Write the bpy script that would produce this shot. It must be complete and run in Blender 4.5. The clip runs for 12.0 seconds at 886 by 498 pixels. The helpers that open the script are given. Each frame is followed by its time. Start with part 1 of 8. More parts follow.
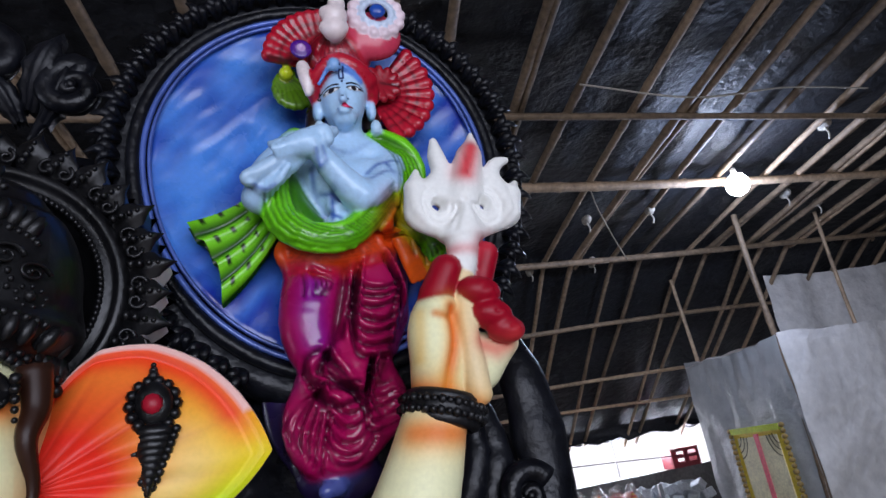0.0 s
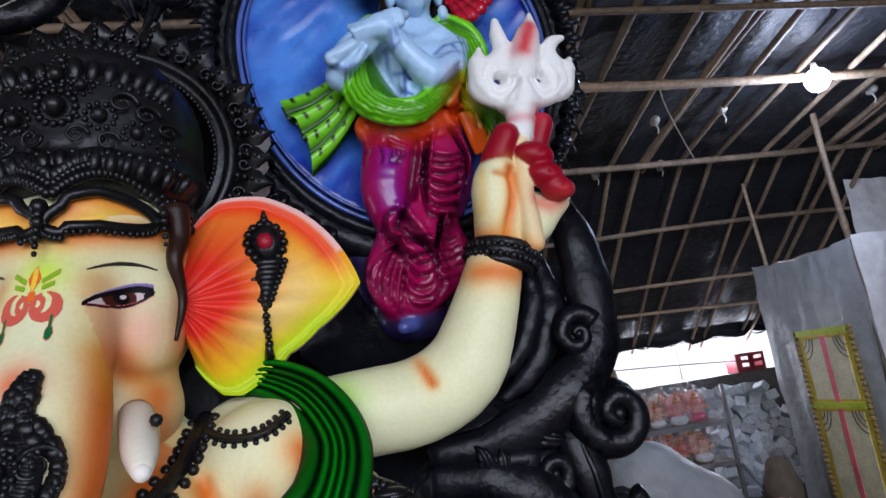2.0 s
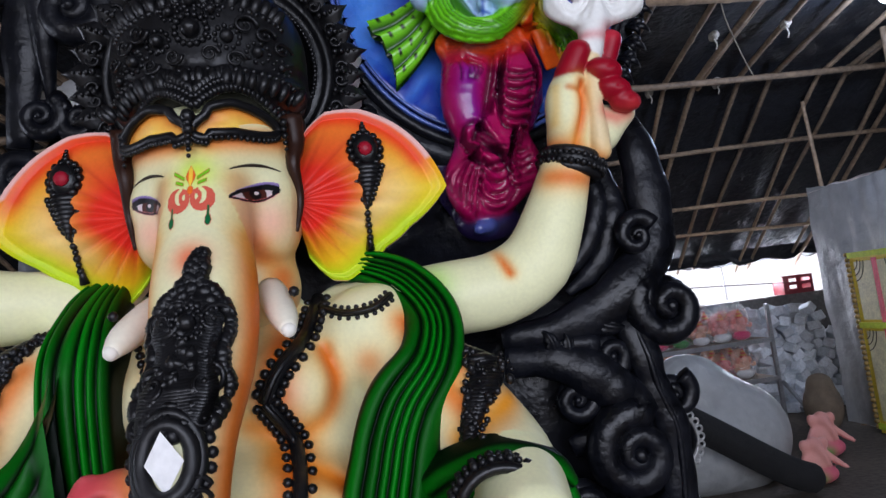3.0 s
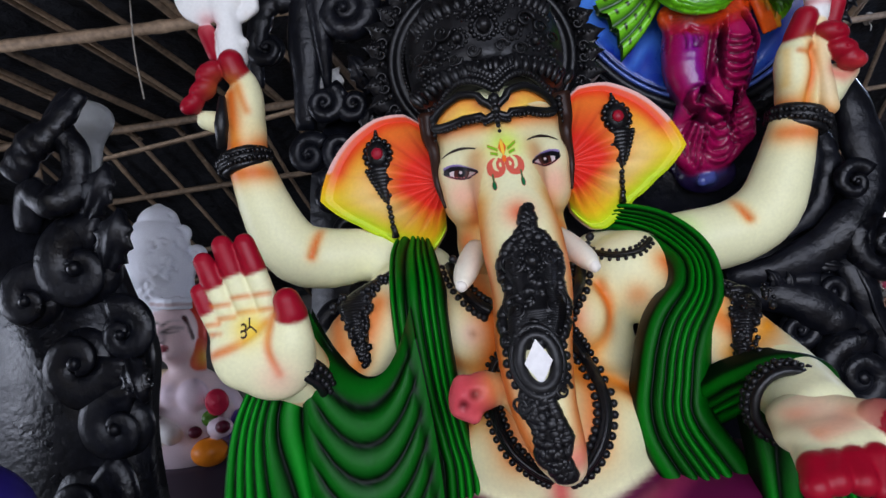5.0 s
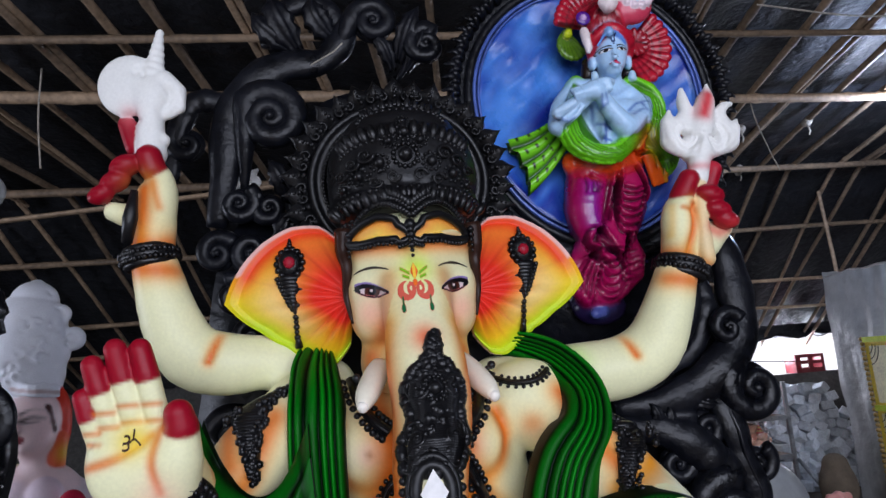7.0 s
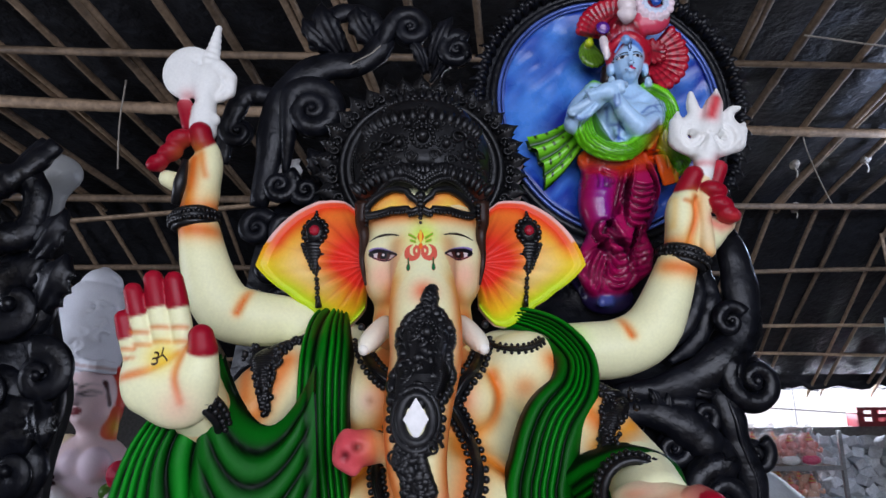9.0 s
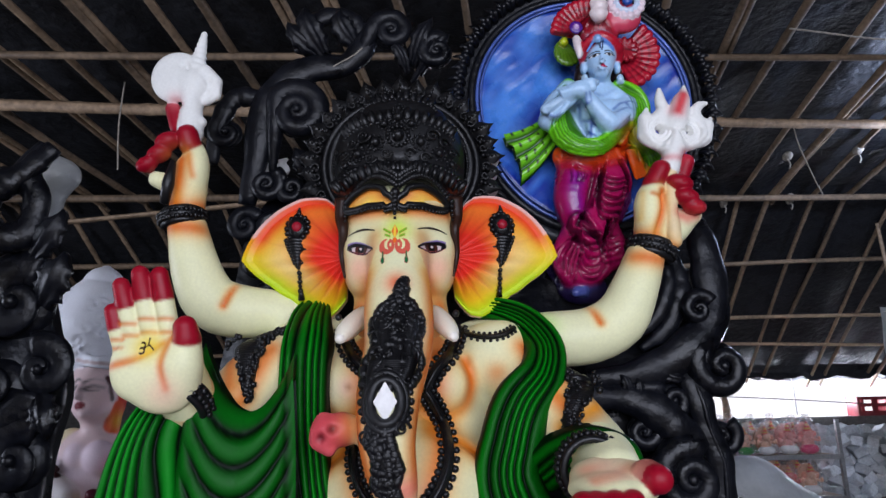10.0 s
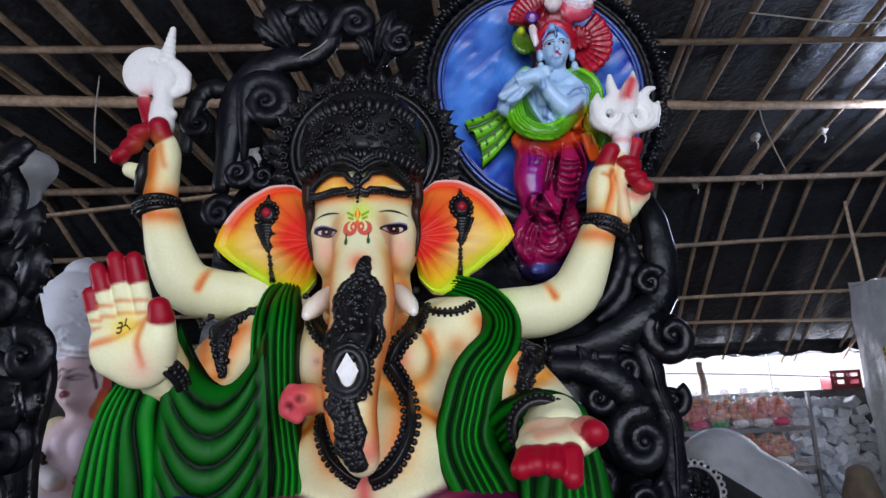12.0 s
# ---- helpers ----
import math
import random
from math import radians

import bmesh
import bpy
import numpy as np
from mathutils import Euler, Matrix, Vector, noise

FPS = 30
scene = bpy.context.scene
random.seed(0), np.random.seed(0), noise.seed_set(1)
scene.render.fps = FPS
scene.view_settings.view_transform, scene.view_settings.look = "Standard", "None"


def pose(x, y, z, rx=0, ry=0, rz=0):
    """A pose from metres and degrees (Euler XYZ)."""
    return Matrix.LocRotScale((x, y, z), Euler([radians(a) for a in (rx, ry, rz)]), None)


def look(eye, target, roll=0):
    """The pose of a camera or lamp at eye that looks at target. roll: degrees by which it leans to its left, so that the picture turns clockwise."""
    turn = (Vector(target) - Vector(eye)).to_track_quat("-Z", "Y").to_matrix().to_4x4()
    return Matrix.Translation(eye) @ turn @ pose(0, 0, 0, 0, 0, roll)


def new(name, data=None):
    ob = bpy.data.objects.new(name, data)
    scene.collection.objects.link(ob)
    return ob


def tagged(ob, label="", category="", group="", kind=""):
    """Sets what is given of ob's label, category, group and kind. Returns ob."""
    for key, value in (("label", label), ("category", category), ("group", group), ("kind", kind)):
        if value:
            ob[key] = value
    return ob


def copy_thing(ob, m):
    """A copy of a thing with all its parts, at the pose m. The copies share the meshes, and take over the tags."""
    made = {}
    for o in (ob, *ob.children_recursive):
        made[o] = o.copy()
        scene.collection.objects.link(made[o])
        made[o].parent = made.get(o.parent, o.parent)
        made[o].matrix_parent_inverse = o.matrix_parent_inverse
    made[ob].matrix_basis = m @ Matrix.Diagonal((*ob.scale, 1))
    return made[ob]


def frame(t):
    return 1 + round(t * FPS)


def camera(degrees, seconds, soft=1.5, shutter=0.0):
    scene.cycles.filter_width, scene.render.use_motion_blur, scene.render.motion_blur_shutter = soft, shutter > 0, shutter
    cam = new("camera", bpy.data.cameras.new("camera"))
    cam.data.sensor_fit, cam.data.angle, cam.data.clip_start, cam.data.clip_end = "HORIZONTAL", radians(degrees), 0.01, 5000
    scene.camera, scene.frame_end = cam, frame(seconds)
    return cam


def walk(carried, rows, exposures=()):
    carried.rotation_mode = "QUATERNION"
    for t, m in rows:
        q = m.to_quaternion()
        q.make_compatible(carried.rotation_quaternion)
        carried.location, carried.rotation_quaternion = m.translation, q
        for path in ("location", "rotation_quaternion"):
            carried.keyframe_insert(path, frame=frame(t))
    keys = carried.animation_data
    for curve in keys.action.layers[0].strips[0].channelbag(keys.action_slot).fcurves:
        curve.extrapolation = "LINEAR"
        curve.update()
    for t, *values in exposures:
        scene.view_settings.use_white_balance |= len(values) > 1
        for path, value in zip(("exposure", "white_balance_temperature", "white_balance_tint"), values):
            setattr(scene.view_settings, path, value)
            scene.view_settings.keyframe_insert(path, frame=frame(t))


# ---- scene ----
cam = camera(68.2, 12.0)
PATH = [
    (0, 0.385, -1.015, 1.75, 108.18, 9.9, -15.74),
    (0.5, 0.377, -1.05, 1.723, 107.09, 8.7, -15.02),
    (1, 0.374, -1.073, 1.699, 106.67, 8.81, -15.0),
    (1.5, 0.361, -1.083, 1.662, 104.78, 8.18, -12.41),
    (2, 0.342, -1.138, 1.621, 101.57, 8.53, -9.98),
    (2.5, 0.306, -1.21, 1.585, 97.76, 7.59, -8.29),
    (2.7, 0.286, -1.234, 1.575, 96.68, 7.5, -7.39),
    (4.3, -0.007, -1.448, 1.568, 91.82, 8.48, -2.42),
    (4.5, -0.038, -1.471, 1.572, 91.86, 8.76, -1.07),
    (5, -0.103, -1.508, 1.585, 92.87, 8.5, 2.53),
    (5.5, -0.146, -1.533, 1.615, 95.48, 7.49, 2.6),
    (6, -0.162, -1.546, 1.648, 98.29, 5.42, 0.12),
    (6.5, -0.147, -1.546, 1.643, 100.33, 4.56, -3.22),
    (7, -0.118, -1.542, 1.632, 100.25, 4.6, -6.77),
    (7.2, -0.103, -1.549, 1.625, 100.75, 4.4, -7.25),
    (8.8, -0.031, -1.641, 1.479, 105.1, 0.28, -4.22),
    (9, -0.017, -1.652, 1.453, 103.71, 0.63, -2.3),
    (9.5, 0.024, -1.68, 1.437, 103.54, 0.03, -1.22),
    (10, 0.057, -1.728, 1.428, 103.36, 1.21, -1.62),
    (10.5, 0.076, -1.761, 1.428, 102.76, -0.06, -2.2),
    (11, 0.09, -1.77, 1.425, 102.81, 0.62, -1.62),
    (11.5, 0.105, -1.794, 1.41, 102.67, 2.38, -1.78),
    (12, 0.117, -1.822, 1.386, 102.25, 2.68, -2.54),
]
walk(cam, [(t, pose(*row)) for t, *row in PATH], [(0, -0.14, 5830, 19), (12, -0.14, 5830, 19)])

# ---- light ----
world = bpy.data.worlds.new("sky")
scene.world = world
world.use_nodes = True
_wn = world.node_tree
_sky = _wn.nodes.new("ShaderNodeTexSky")
_sky.sky_type, _sky.sun_disc = "NISHITA", False
_sky.sun_elevation, _sky.sun_rotation = radians(48), radians(200)
_sky.air_density, _sky.dust_density = 1.4, 3.0
_wn.links.new(_sky.outputs[0], _wn.nodes["Background"].inputs[0])
_wn.nodes["Background"].inputs[1].default_value = 0.15
_sun = bpy.data.lights.new("sun", "SUN")
_sun.energy, _sun.angle, _sun.color = 5.0, radians(12), (1, 0.96, 0.9)
new("sun", _sun).matrix_world = look((-3, -8, 10), (0, 0, 0))


def area(name, eye, target, sx, sy, watts, colour):
    a = bpy.data.lights.new(name, "AREA")
    a.shape, a.size, a.size_y, a.energy, a.color = "RECTANGLE", sx, sy, watts, colour
    ob = new(name, a)
    ob.matrix_world = look(eye, target)
    return ob


# daylight of the open front of the shed, and of the gap under the rear eave
area("front_opening_daylight", (0.7, -4.8, 2.3), (0.1, 0.0, 1.7), 5.0, 2.2, 205, (0.93, 0.97, 1.0))
area("rear_opening_daylight", (4.9, 7.3, 1.7), (4.2, 4.0, 1.2), 4.0, 0.8, 300, (0.95, 0.98, 1.0))

# fill lamp added at an unseen side gap to brighten the pale statue
area("side_fill_light", (-5.15, 0.2, 1.8), (-1.0, 0.6, 1.7), 2.6, 1.5, 75, (0.9, 0.95, 1.0))


# ---- materials ----
def material(name, base, rough=0.6, metal=0.0, vary=0.25, scale=6.0, fine=60.0, bump=0.15, bump_dist=0.004, spec=0.5, coat=0.0, attr=False, island=0.0, stretch=None):
    """Base colour varied by two scales of noise, with relief; attr: the colour comes from the painted attribute."""
    m = bpy.data.materials.new(name)
    m.use_nodes = True
    nt = m.node_tree
    n, l = nt.nodes, nt.links
    b = n["Principled BSDF"]
    b.inputs["Roughness"].default_value = rough
    b.inputs["Metallic"].default_value = metal
    b.inputs["Specular IOR Level"].default_value = spec
    b.inputs["Coat Weight"].default_value = coat
    b.inputs["Coat Roughness"].default_value = 0.15
    tc = n.new("ShaderNodeTexCoord")
    src = tc.outputs["Object"]
    if stretch:
        mp = n.new("ShaderNodeMapping")
        mp.inputs["Scale"].default_value = stretch
        l.new(src, mp.inputs[0])
        src = mp.outputs[0]
    big, small = n.new("ShaderNodeTexNoise"), n.new("ShaderNodeTexNoise")
    for node, s, d in ((big, scale, 4.0), (small, fine, 5.0)):
        node.inputs["Scale"].default_value, node.inputs["Detail"].default_value = s, d
        l.new(src, node.inputs["Vector"])
    add = n.new("ShaderNodeMath")
    add.operation = "ADD"
    l.new(big.outputs["Fac"], add.inputs[0])
    l.new(small.outputs["Fac"], add.inputs[1])
    rng = n.new("ShaderNodeMapRange")
    rng.inputs["From Min"].default_value, rng.inputs["From Max"].default_value = 0.74, 1.26
    rng.inputs["To Min"].default_value, rng.inputs["To Max"].default_value = 1 - vary, 1 + vary
    l.new(add.outputs[0], rng.inputs["Value"])
    val = rng.outputs[0]
    if island:
        oi = n.new("ShaderNodeObjectInfo")
        r2 = n.new("ShaderNodeMapRange")
        r2.inputs["To Min"].default_value, r2.inputs["To Max"].default_value = 1 - island, 1 + island
        l.new(oi.outputs["Random"], r2.inputs["Value"])
        mm = n.new("ShaderNodeMath")
        mm.operation = "MULTIPLY"
        l.new(val, mm.inputs[0])
        l.new(r2.outputs[0], mm.inputs[1])
        val = mm.outputs[0]
    mul = n.new("ShaderNodeVectorMath")
    mul.operation = "SCALE"
    if attr:
        at = n.new("ShaderNodeAttribute")
        at.attribute_name = "paint"
        l.new(at.outputs["Color"], mul.inputs[0])
    else:
        mul.inputs[0].default_value = base
    l.new(val, mul.inputs["Scale"])
    l.new(mul.outputs[0], b.inputs["Base Color"])
    rr = n.new("ShaderNodeMapRange")
    rr.inputs["From Min"].default_value, rr.inputs["From Max"].default_value = 0.3, 0.7
    rr.inputs["To Min"].default_value, rr.inputs["To Max"].default_value = max(0.05, rough - 0.1), min(1, rough + 0.12)
    l.new(big.outputs["Fac"], rr.inputs["Value"])
    l.new(rr.outputs[0], b.inputs["Roughness"])
    bp = n.new("ShaderNodeBump")
    bp.inputs["Strength"].default_value, bp.inputs["Distance"].default_value = bump, bump_dist
    l.new(add.outputs[0], bp.inputs["Height"])
    l.new(bp.outputs[0], b.inputs["Normal"])
    return m


def glow(name, colour, strength):
    m = bpy.data.materials.new(name)
    m.use_nodes = True
    b = m.node_tree.nodes["Principled BSDF"]
    b.inputs["Base Color"].default_value = (*colour, 1)
    b.inputs["Emission Color"].default_value = (*colour, 1)
    b.inputs["Emission Strength"].default_value = strength
    return m


def clear_film(name):
    m = bpy.data.materials.new(name)
    m.use_nodes = True
    nt = m.node_tree
    n, l = nt.nodes, nt.links
    out = n["Material Output"]
    tr, gl, mx, no, bp = (n.new("ShaderNode" + k) for k in ("BsdfTransparent", "BsdfGlossy", "MixShader", "TexNoise", "Bump"))
    gl.inputs["Roughness"].default_value = 0.18
    no.inputs["Scale"].default_value = 18
    bp.inputs["Strength"].default_value, bp.inputs["Distance"].default_value = 1.0, 0.03
    l.new(no.outputs["Fac"], bp.inputs["Height"])
    l.new(bp.outputs[0], gl.inputs["Normal"])
    mx.inputs[0].default_value = 0.28
    l.new(tr.outputs[0], mx.inputs[1])
    l.new(gl.outputs[0], mx.inputs[2])
    l.new(mx.outputs[0], out.inputs["Surface"])
    return m


PAINT = material("airbrushed_enamel", (1, 1, 1), 0.42, vary=0.05, scale=9, fine=140, bump=0.06, bump_dist=0.002, attr=True, coat=0.0, spec=0.24)
CLOTH = material("green_cloth_enamel", (1, 1, 1), 0.5, vary=0.08, scale=10, fine=120, bump=0.08, bump_dist=0.002, attr=True, spec=0.12)
SATIN = material("glossy_figure_paint", (1, 1, 1), 0.3, metal=0.0, vary=0.08, scale=14, fine=120, bump=0.12, bump_dist=0.002, attr=True, coat=0.25, spec=0.4)
BLACK = material("black_primer_clay", (0.006, 0.006, 0.007), 0.36, vary=0.5, scale=7, fine=90, bump=0.3, bump_dist=0.003, spec=0.36)
THRONE = material("black_painted_carving", (0.0045, 0.005, 0.0075), 0.33, vary=0.6, scale=6, fine=38, bump=0.55, bump_dist=0.007, spec=0.26)
PLASTER = material("white_plaster", (0.78, 0.77, 0.76), 0.55, vary=0.08, scale=8, fine=90, bump=0.2, bump_dist=0.003)
SHEET = material("black_plastic_sheet", (0.012, 0.013, 0.016), 0.58, vary=0.5, scale=1.6, fine=14, bump=0.9, bump_dist=0.03, spec=0.36)
BAMBOO = material("weathered_bamboo", (0.27, 0.19, 0.12), 0.6, vary=0.4, scale=4, fine=30, bump=0.3, bump_dist=0.003, island=0.35)
ROPE = material("pale_jute_wrap", (0.4, 0.36, 0.3), 0.85, vary=0.3, scale=30, fine=120, bump=0.8, bump_dist=0.006)
GREY_TARP = material("grey_translucent_tarp", (0.36, 0.37, 0.37), 0.45, vary=0.16, scale=2.0, fine=9, bump=0.7, bump_dist=0.03)
WHITE_TARP = material("dirty_white_tarp", (0.74, 0.72, 0.70), 0.5, vary=0.16, scale=2.2, fine=11, bump=0.6, bump_dist=0.03)
EARTH = material("packed_earth_floor", (0.09, 0.075, 0.06), 0.9, vary=0.4, scale=1.5, fine=25, bump=0.6, bump_dist=0.02)
WALL = material("soot_grey_wall", (0.12, 0.115, 0.11), 0.85, vary=0.3, scale=2, fine=30, bump=0.5, bump_dist=0.01)
PLANK = material("rough_shelf_wood", (0.2, 0.15, 0.11), 0.7, vary=0.35, scale=3, fine=50, bump=0.4, stretch=(1, 8, 8))
METAL = material("galvanised_angle", (0.35, 0.36, 0.37), 0.4, metal=0.8, vary=0.2, scale=8, fine=60)
BLOCK = material("pale_plaster_block", (0.5, 0.53, 0.56), 0.75, vary=0.2, scale=9, fine=60, bump=0.4, bump_dist=0.006, island=0.3)
RED_CRATE = material("red_plastic_crate", (0.2, 0.012, 0.02), 0.4, vary=0.2, scale=6, fine=50)
FILM = clear_film("clear_plastic_bag")
JUTE = material("brown_jute_sack", (0.17, 0.13, 0.09), 0.9, vary=0.3, scale=9, fine=160, bump=0.8, bump_dist=0.006)
SILVER = material("silver_cardboard_trim", (0.5, 0.5, 0.5), 0.35, metal=0.5, vary=0.2, scale=20, fine=120, bump=0.4)
DARK_CLOTH = material("black_fuzzy_cloth", (0.015, 0.015, 0.016), 0.95, vary=0.5, scale=20, fine=200, bump=1.0, bump_dist=0.01)
OUTSIDE = material("bleached_outside_ground", (0.55, 0.52, 0.47), 0.9, vary=0.2, scale=0.8, fine=10, bump=0.3, bump_dist=0.02)
BACKDROP = material("pale_backdrop", (0.85, 0.85, 0.84), 0.85, vary=0.15, scale=1.5, fine=20, bump=0.3, bump_dist=0.01)


# ---- modelling tools ----
def lin(r, g, b):
    """0-255 display colour to linear."""
    return np.array([(c / 255 / 12.92) if c / 255 <= 0.04045 else ((c / 255 + 0.055) / 1.055) ** 2.4 for c in (r, g, b)])


V3 = lambda *a: np.array(a, float)


def smooth_path(pts, n):
    """Catmull-Rom through rows of any width, n samples."""
    p = np.asarray(pts, float)
    if len(p) < 3:
        s = np.linspace(0, 1, n)[:, None]
        return p[0] * (1 - s) + p[-1] * s
    q = np.vstack([2 * p[0] - p[1], p, 2 * p[-1] - p[-2]])
    out = []
    for s in np.linspace(0, len(p) - 1, n):
        i = min(int(s), len(p) - 2)
        f = s - i
        a, b, c, d = q[i:i + 4]
        out.append(0.5 * (2 * b + (c - a) * f + (2 * a - 5 * b + 4 * c - d) * f * f + (3 * b - a - 3 * c + d) * f ** 3))
    return np.array(out)


class Shape:
    """Collects vertices, faces, material slots and painted colours for one mesh."""

    def __init__(self):
        self.v, self.f, self.m, self.c, self.n = [], [], [], [], 0

    def put(self, v, f, col=(0.5, 0.5, 0.5), mat=0):
        v = np.asarray(v, float).reshape(-1, 3)
        col = np.asarray(col, float)
        self.v.append(v)
        self.c.append(np.broadcast_to(col, (len(v), 3)) if col.ndim == 1 else col.reshape(-1, 3))
        self.f += [tuple(int(i) + self.n for i in q) for q in f]
        self.m += [mat] * len(f)
        self.n += len(v)
        return self

    def grid(self, p, col=(0.5, 0.5, 0.5), mat=0, wrap=False, flip=False):
        nu, nv = p.shape[:2]
        col = np.asarray(col, float)
        f = []
        for i in range(nu - 1):
            for j in range(nv if wrap else nv - 1):
                k = (j + 1) % nv
                q = (i * nv + j, i * nv + k, (i + 1) * nv + k, (i + 1) * nv + j)
                f.append(q[::-1] if flip else q)
        return self.put(p.reshape(-1, 3), f, col.reshape(-1, 3) if col.ndim == 3 else col, mat)

    def tube(self, pts, radii, sides=8, col=(0.5, 0.5, 0.5), mat=0, closed=False, flat=1.0, up=(0, -1, 0)):
        """A tube along pts; flat scales it along up."""
        p = np.asarray(pts, float)
        r = np.broadcast_to(np.asarray(radii, float), (len(p),))
        t = np.gradient(p, axis=0)
        if closed:
            t = np.roll(p, -1, 0) - np.roll(p, 1, 0)
        t /= np.linalg.norm(t, axis=1)[:, None] + 1e-9
        u = np.asarray(up, float)
        rings = []
        for k in range(len(p)):
            s = np.cross(t[k], u)
            s = s / np.linalg.norm(s) if np.linalg.norm(s) > 1e-4 else V3(1, 0, 0)
            w = np.cross(s, t[k])
            a = np.arange(sides) * 2 * np.pi / sides
            rings.append(p[k] + r[k] * (np.cos(a)[:, None] * s + flat * np.sin(a)[:, None] * w))
        g = np.array(rings)
        if closed:
            g = np.concatenate([g, g[:1]])
        col = np.asarray(col, float)
        cc = col if col.ndim == 1 else np.repeat(col[:, None], sides, 1)
        base = self.n
        self.grid(g, cc, mat, wrap=True)
        if not closed:
            self.f += [tuple(base + j for j in range(sides))[::-1], tuple(base + (len(p) - 1) * sides + j for j in range(sides))]
            self.m += [mat, mat]
        return self

    def ball(self, c, r, col=(0.5, 0.5, 0.5), mat=0, n=8, rot=None):
        r = np.broadcast_to(np.asarray(r, float), (3,))
        th = np.linspace(0, np.pi, n // 2 + 2)
        ph = np.arange(n) * 2 * np.pi / n
        g = np.stack([np.sin(th)[:, None] * np.cos(ph), np.sin(th)[:, None] * np.sin(ph), np.cos(th)[:, None] * np.ones(n)], -1) * r
        if rot is not None:
            g = g @ np.array(Euler([radians(a) for a in rot]).to_matrix()).T
        return self.grid(g + np.asarray(c, float), col, mat, wrap=True, flip=True)

    def box(self, c, s, col=(0.5, 0.5, 0.5), mat=0, rot=None):
        g = np.array([(x, y, z) for x in (-0.5, 0.5) for y in (-0.5, 0.5) for z in (-0.5, 0.5)]) * np.asarray(s, float)
        if rot is not None:
            g = g @ np.array(Euler([radians(a) for a in rot]).to_matrix()).T
        return self.put(g + np.asarray(c, float), [(0, 1, 3, 2), (4, 6, 7, 5), (0, 4, 5, 1), (2, 3, 7, 6), (0, 2, 6, 4), (1, 5, 7, 3)], col, mat)

    def ring(self, c, r, thick, axis_u=(1, 0, 0), axis_v=(0, 0, 1), n=20, col=(0.5, 0.5, 0.5), mat=0, sides=6, arc=(0, 360)):
        full = arc[1] - arc[0] >= 360
        a = np.radians(np.linspace(*arc, n, endpoint=not full))
        r = np.broadcast_to(np.asarray(r, float), (2,))
        p = np.asarray(c, float) + np.cos(a)[:, None] * r[0] * np.asarray(axis_u, float) + np.sin(a)[:, None] * r[1] * np.asarray(axis_v, float)
        return self.tube(p, thick, sides, col, mat, closed=full)

    def volute(self, c, size, turns=1.6, start=0.0, hand=1, thick=0.2, col=(0.5, 0.5, 0.5), mat=0, depth=0.9, tail=None, sides=8, n=40):
        """A carved scroll in the x-z plane that winds in to its eye, with an optional tail that runs out to a point."""
        s = np.linspace(1, 0, n)
        a = start + hand * 2 * np.pi * turns * (1 - s)
        r = size * (0.12 + 0.88 * s ** 1.25)
        p = np.stack([c[0] + r * np.cos(a), c[1] - 0.25 * size * (1 - s), c[2] + r * np.sin(a)], -1)
        w = size * thick * (0.45 + 0.9 * s)
        if tail is not None:
            tl = smooth_path([tail, (np.asarray(tail) + p[0]) / 2 + np.array([0.0, -0.01, 0.0]), p[0]], 14)[:-1]
            p, w = np.vstack([tl, p]), np.concatenate([np.linspace(0.25, 1, 13) * w[0], w])
        self.tube(p, w, sides, col, mat, flat=depth)
        self.ball((c[0], c[1] + 0.25 * size, c[2]), (size * 0.95, size * 0.35, size * 0.95), col, mat, 14)
        return self.ball((c[0], c[1] - 0.3 * size, c[2]), (size * 0.2, size * 0.2, size * 0.2), col, mat)

    def make(self, name, mats, parent=None, label="", smooth=True, origin=None):
        me = bpy.data.meshes.new(name)
        v = np.vstack(self.v)
        o = np.zeros(3) if origin is None else np.asarray(origin, float)
        me.from_pydata((v - o).tolist(), [], self.f)
        for m in mats:
            me.materials.append(m)
        me.polygons.foreach_set("material_index", np.array(self.m, np.int32))
        if smooth:
            me.polygons.foreach_set("use_smooth", np.ones(len(self.f), bool))
        a = me.attributes.new("paint", "FLOAT_COLOR", "POINT")
        a.data.foreach_set("color", np.hstack([np.vstack(self.c), np.ones((self.n, 1))]).astype(np.float32).ravel())
        me.validate()
        me.update()
        ob = new(name, me)
        ob.location = o
        if parent:
            ob.parent = parent
            ob.location = o - np.array(parent.location)
        return tagged(ob, label)


def part(name, sh, mat, parent, label="", smooth=True):
    return sh.make(name, [mat] if not isinstance(mat, list) else mat, parent, label, smooth)


def thing(name, at, label, category, group="", kind=""):
    e = new(name)
    e.location = at
    e.empty_display_size = 0.1
    return tagged(e, label, category, group, kind)


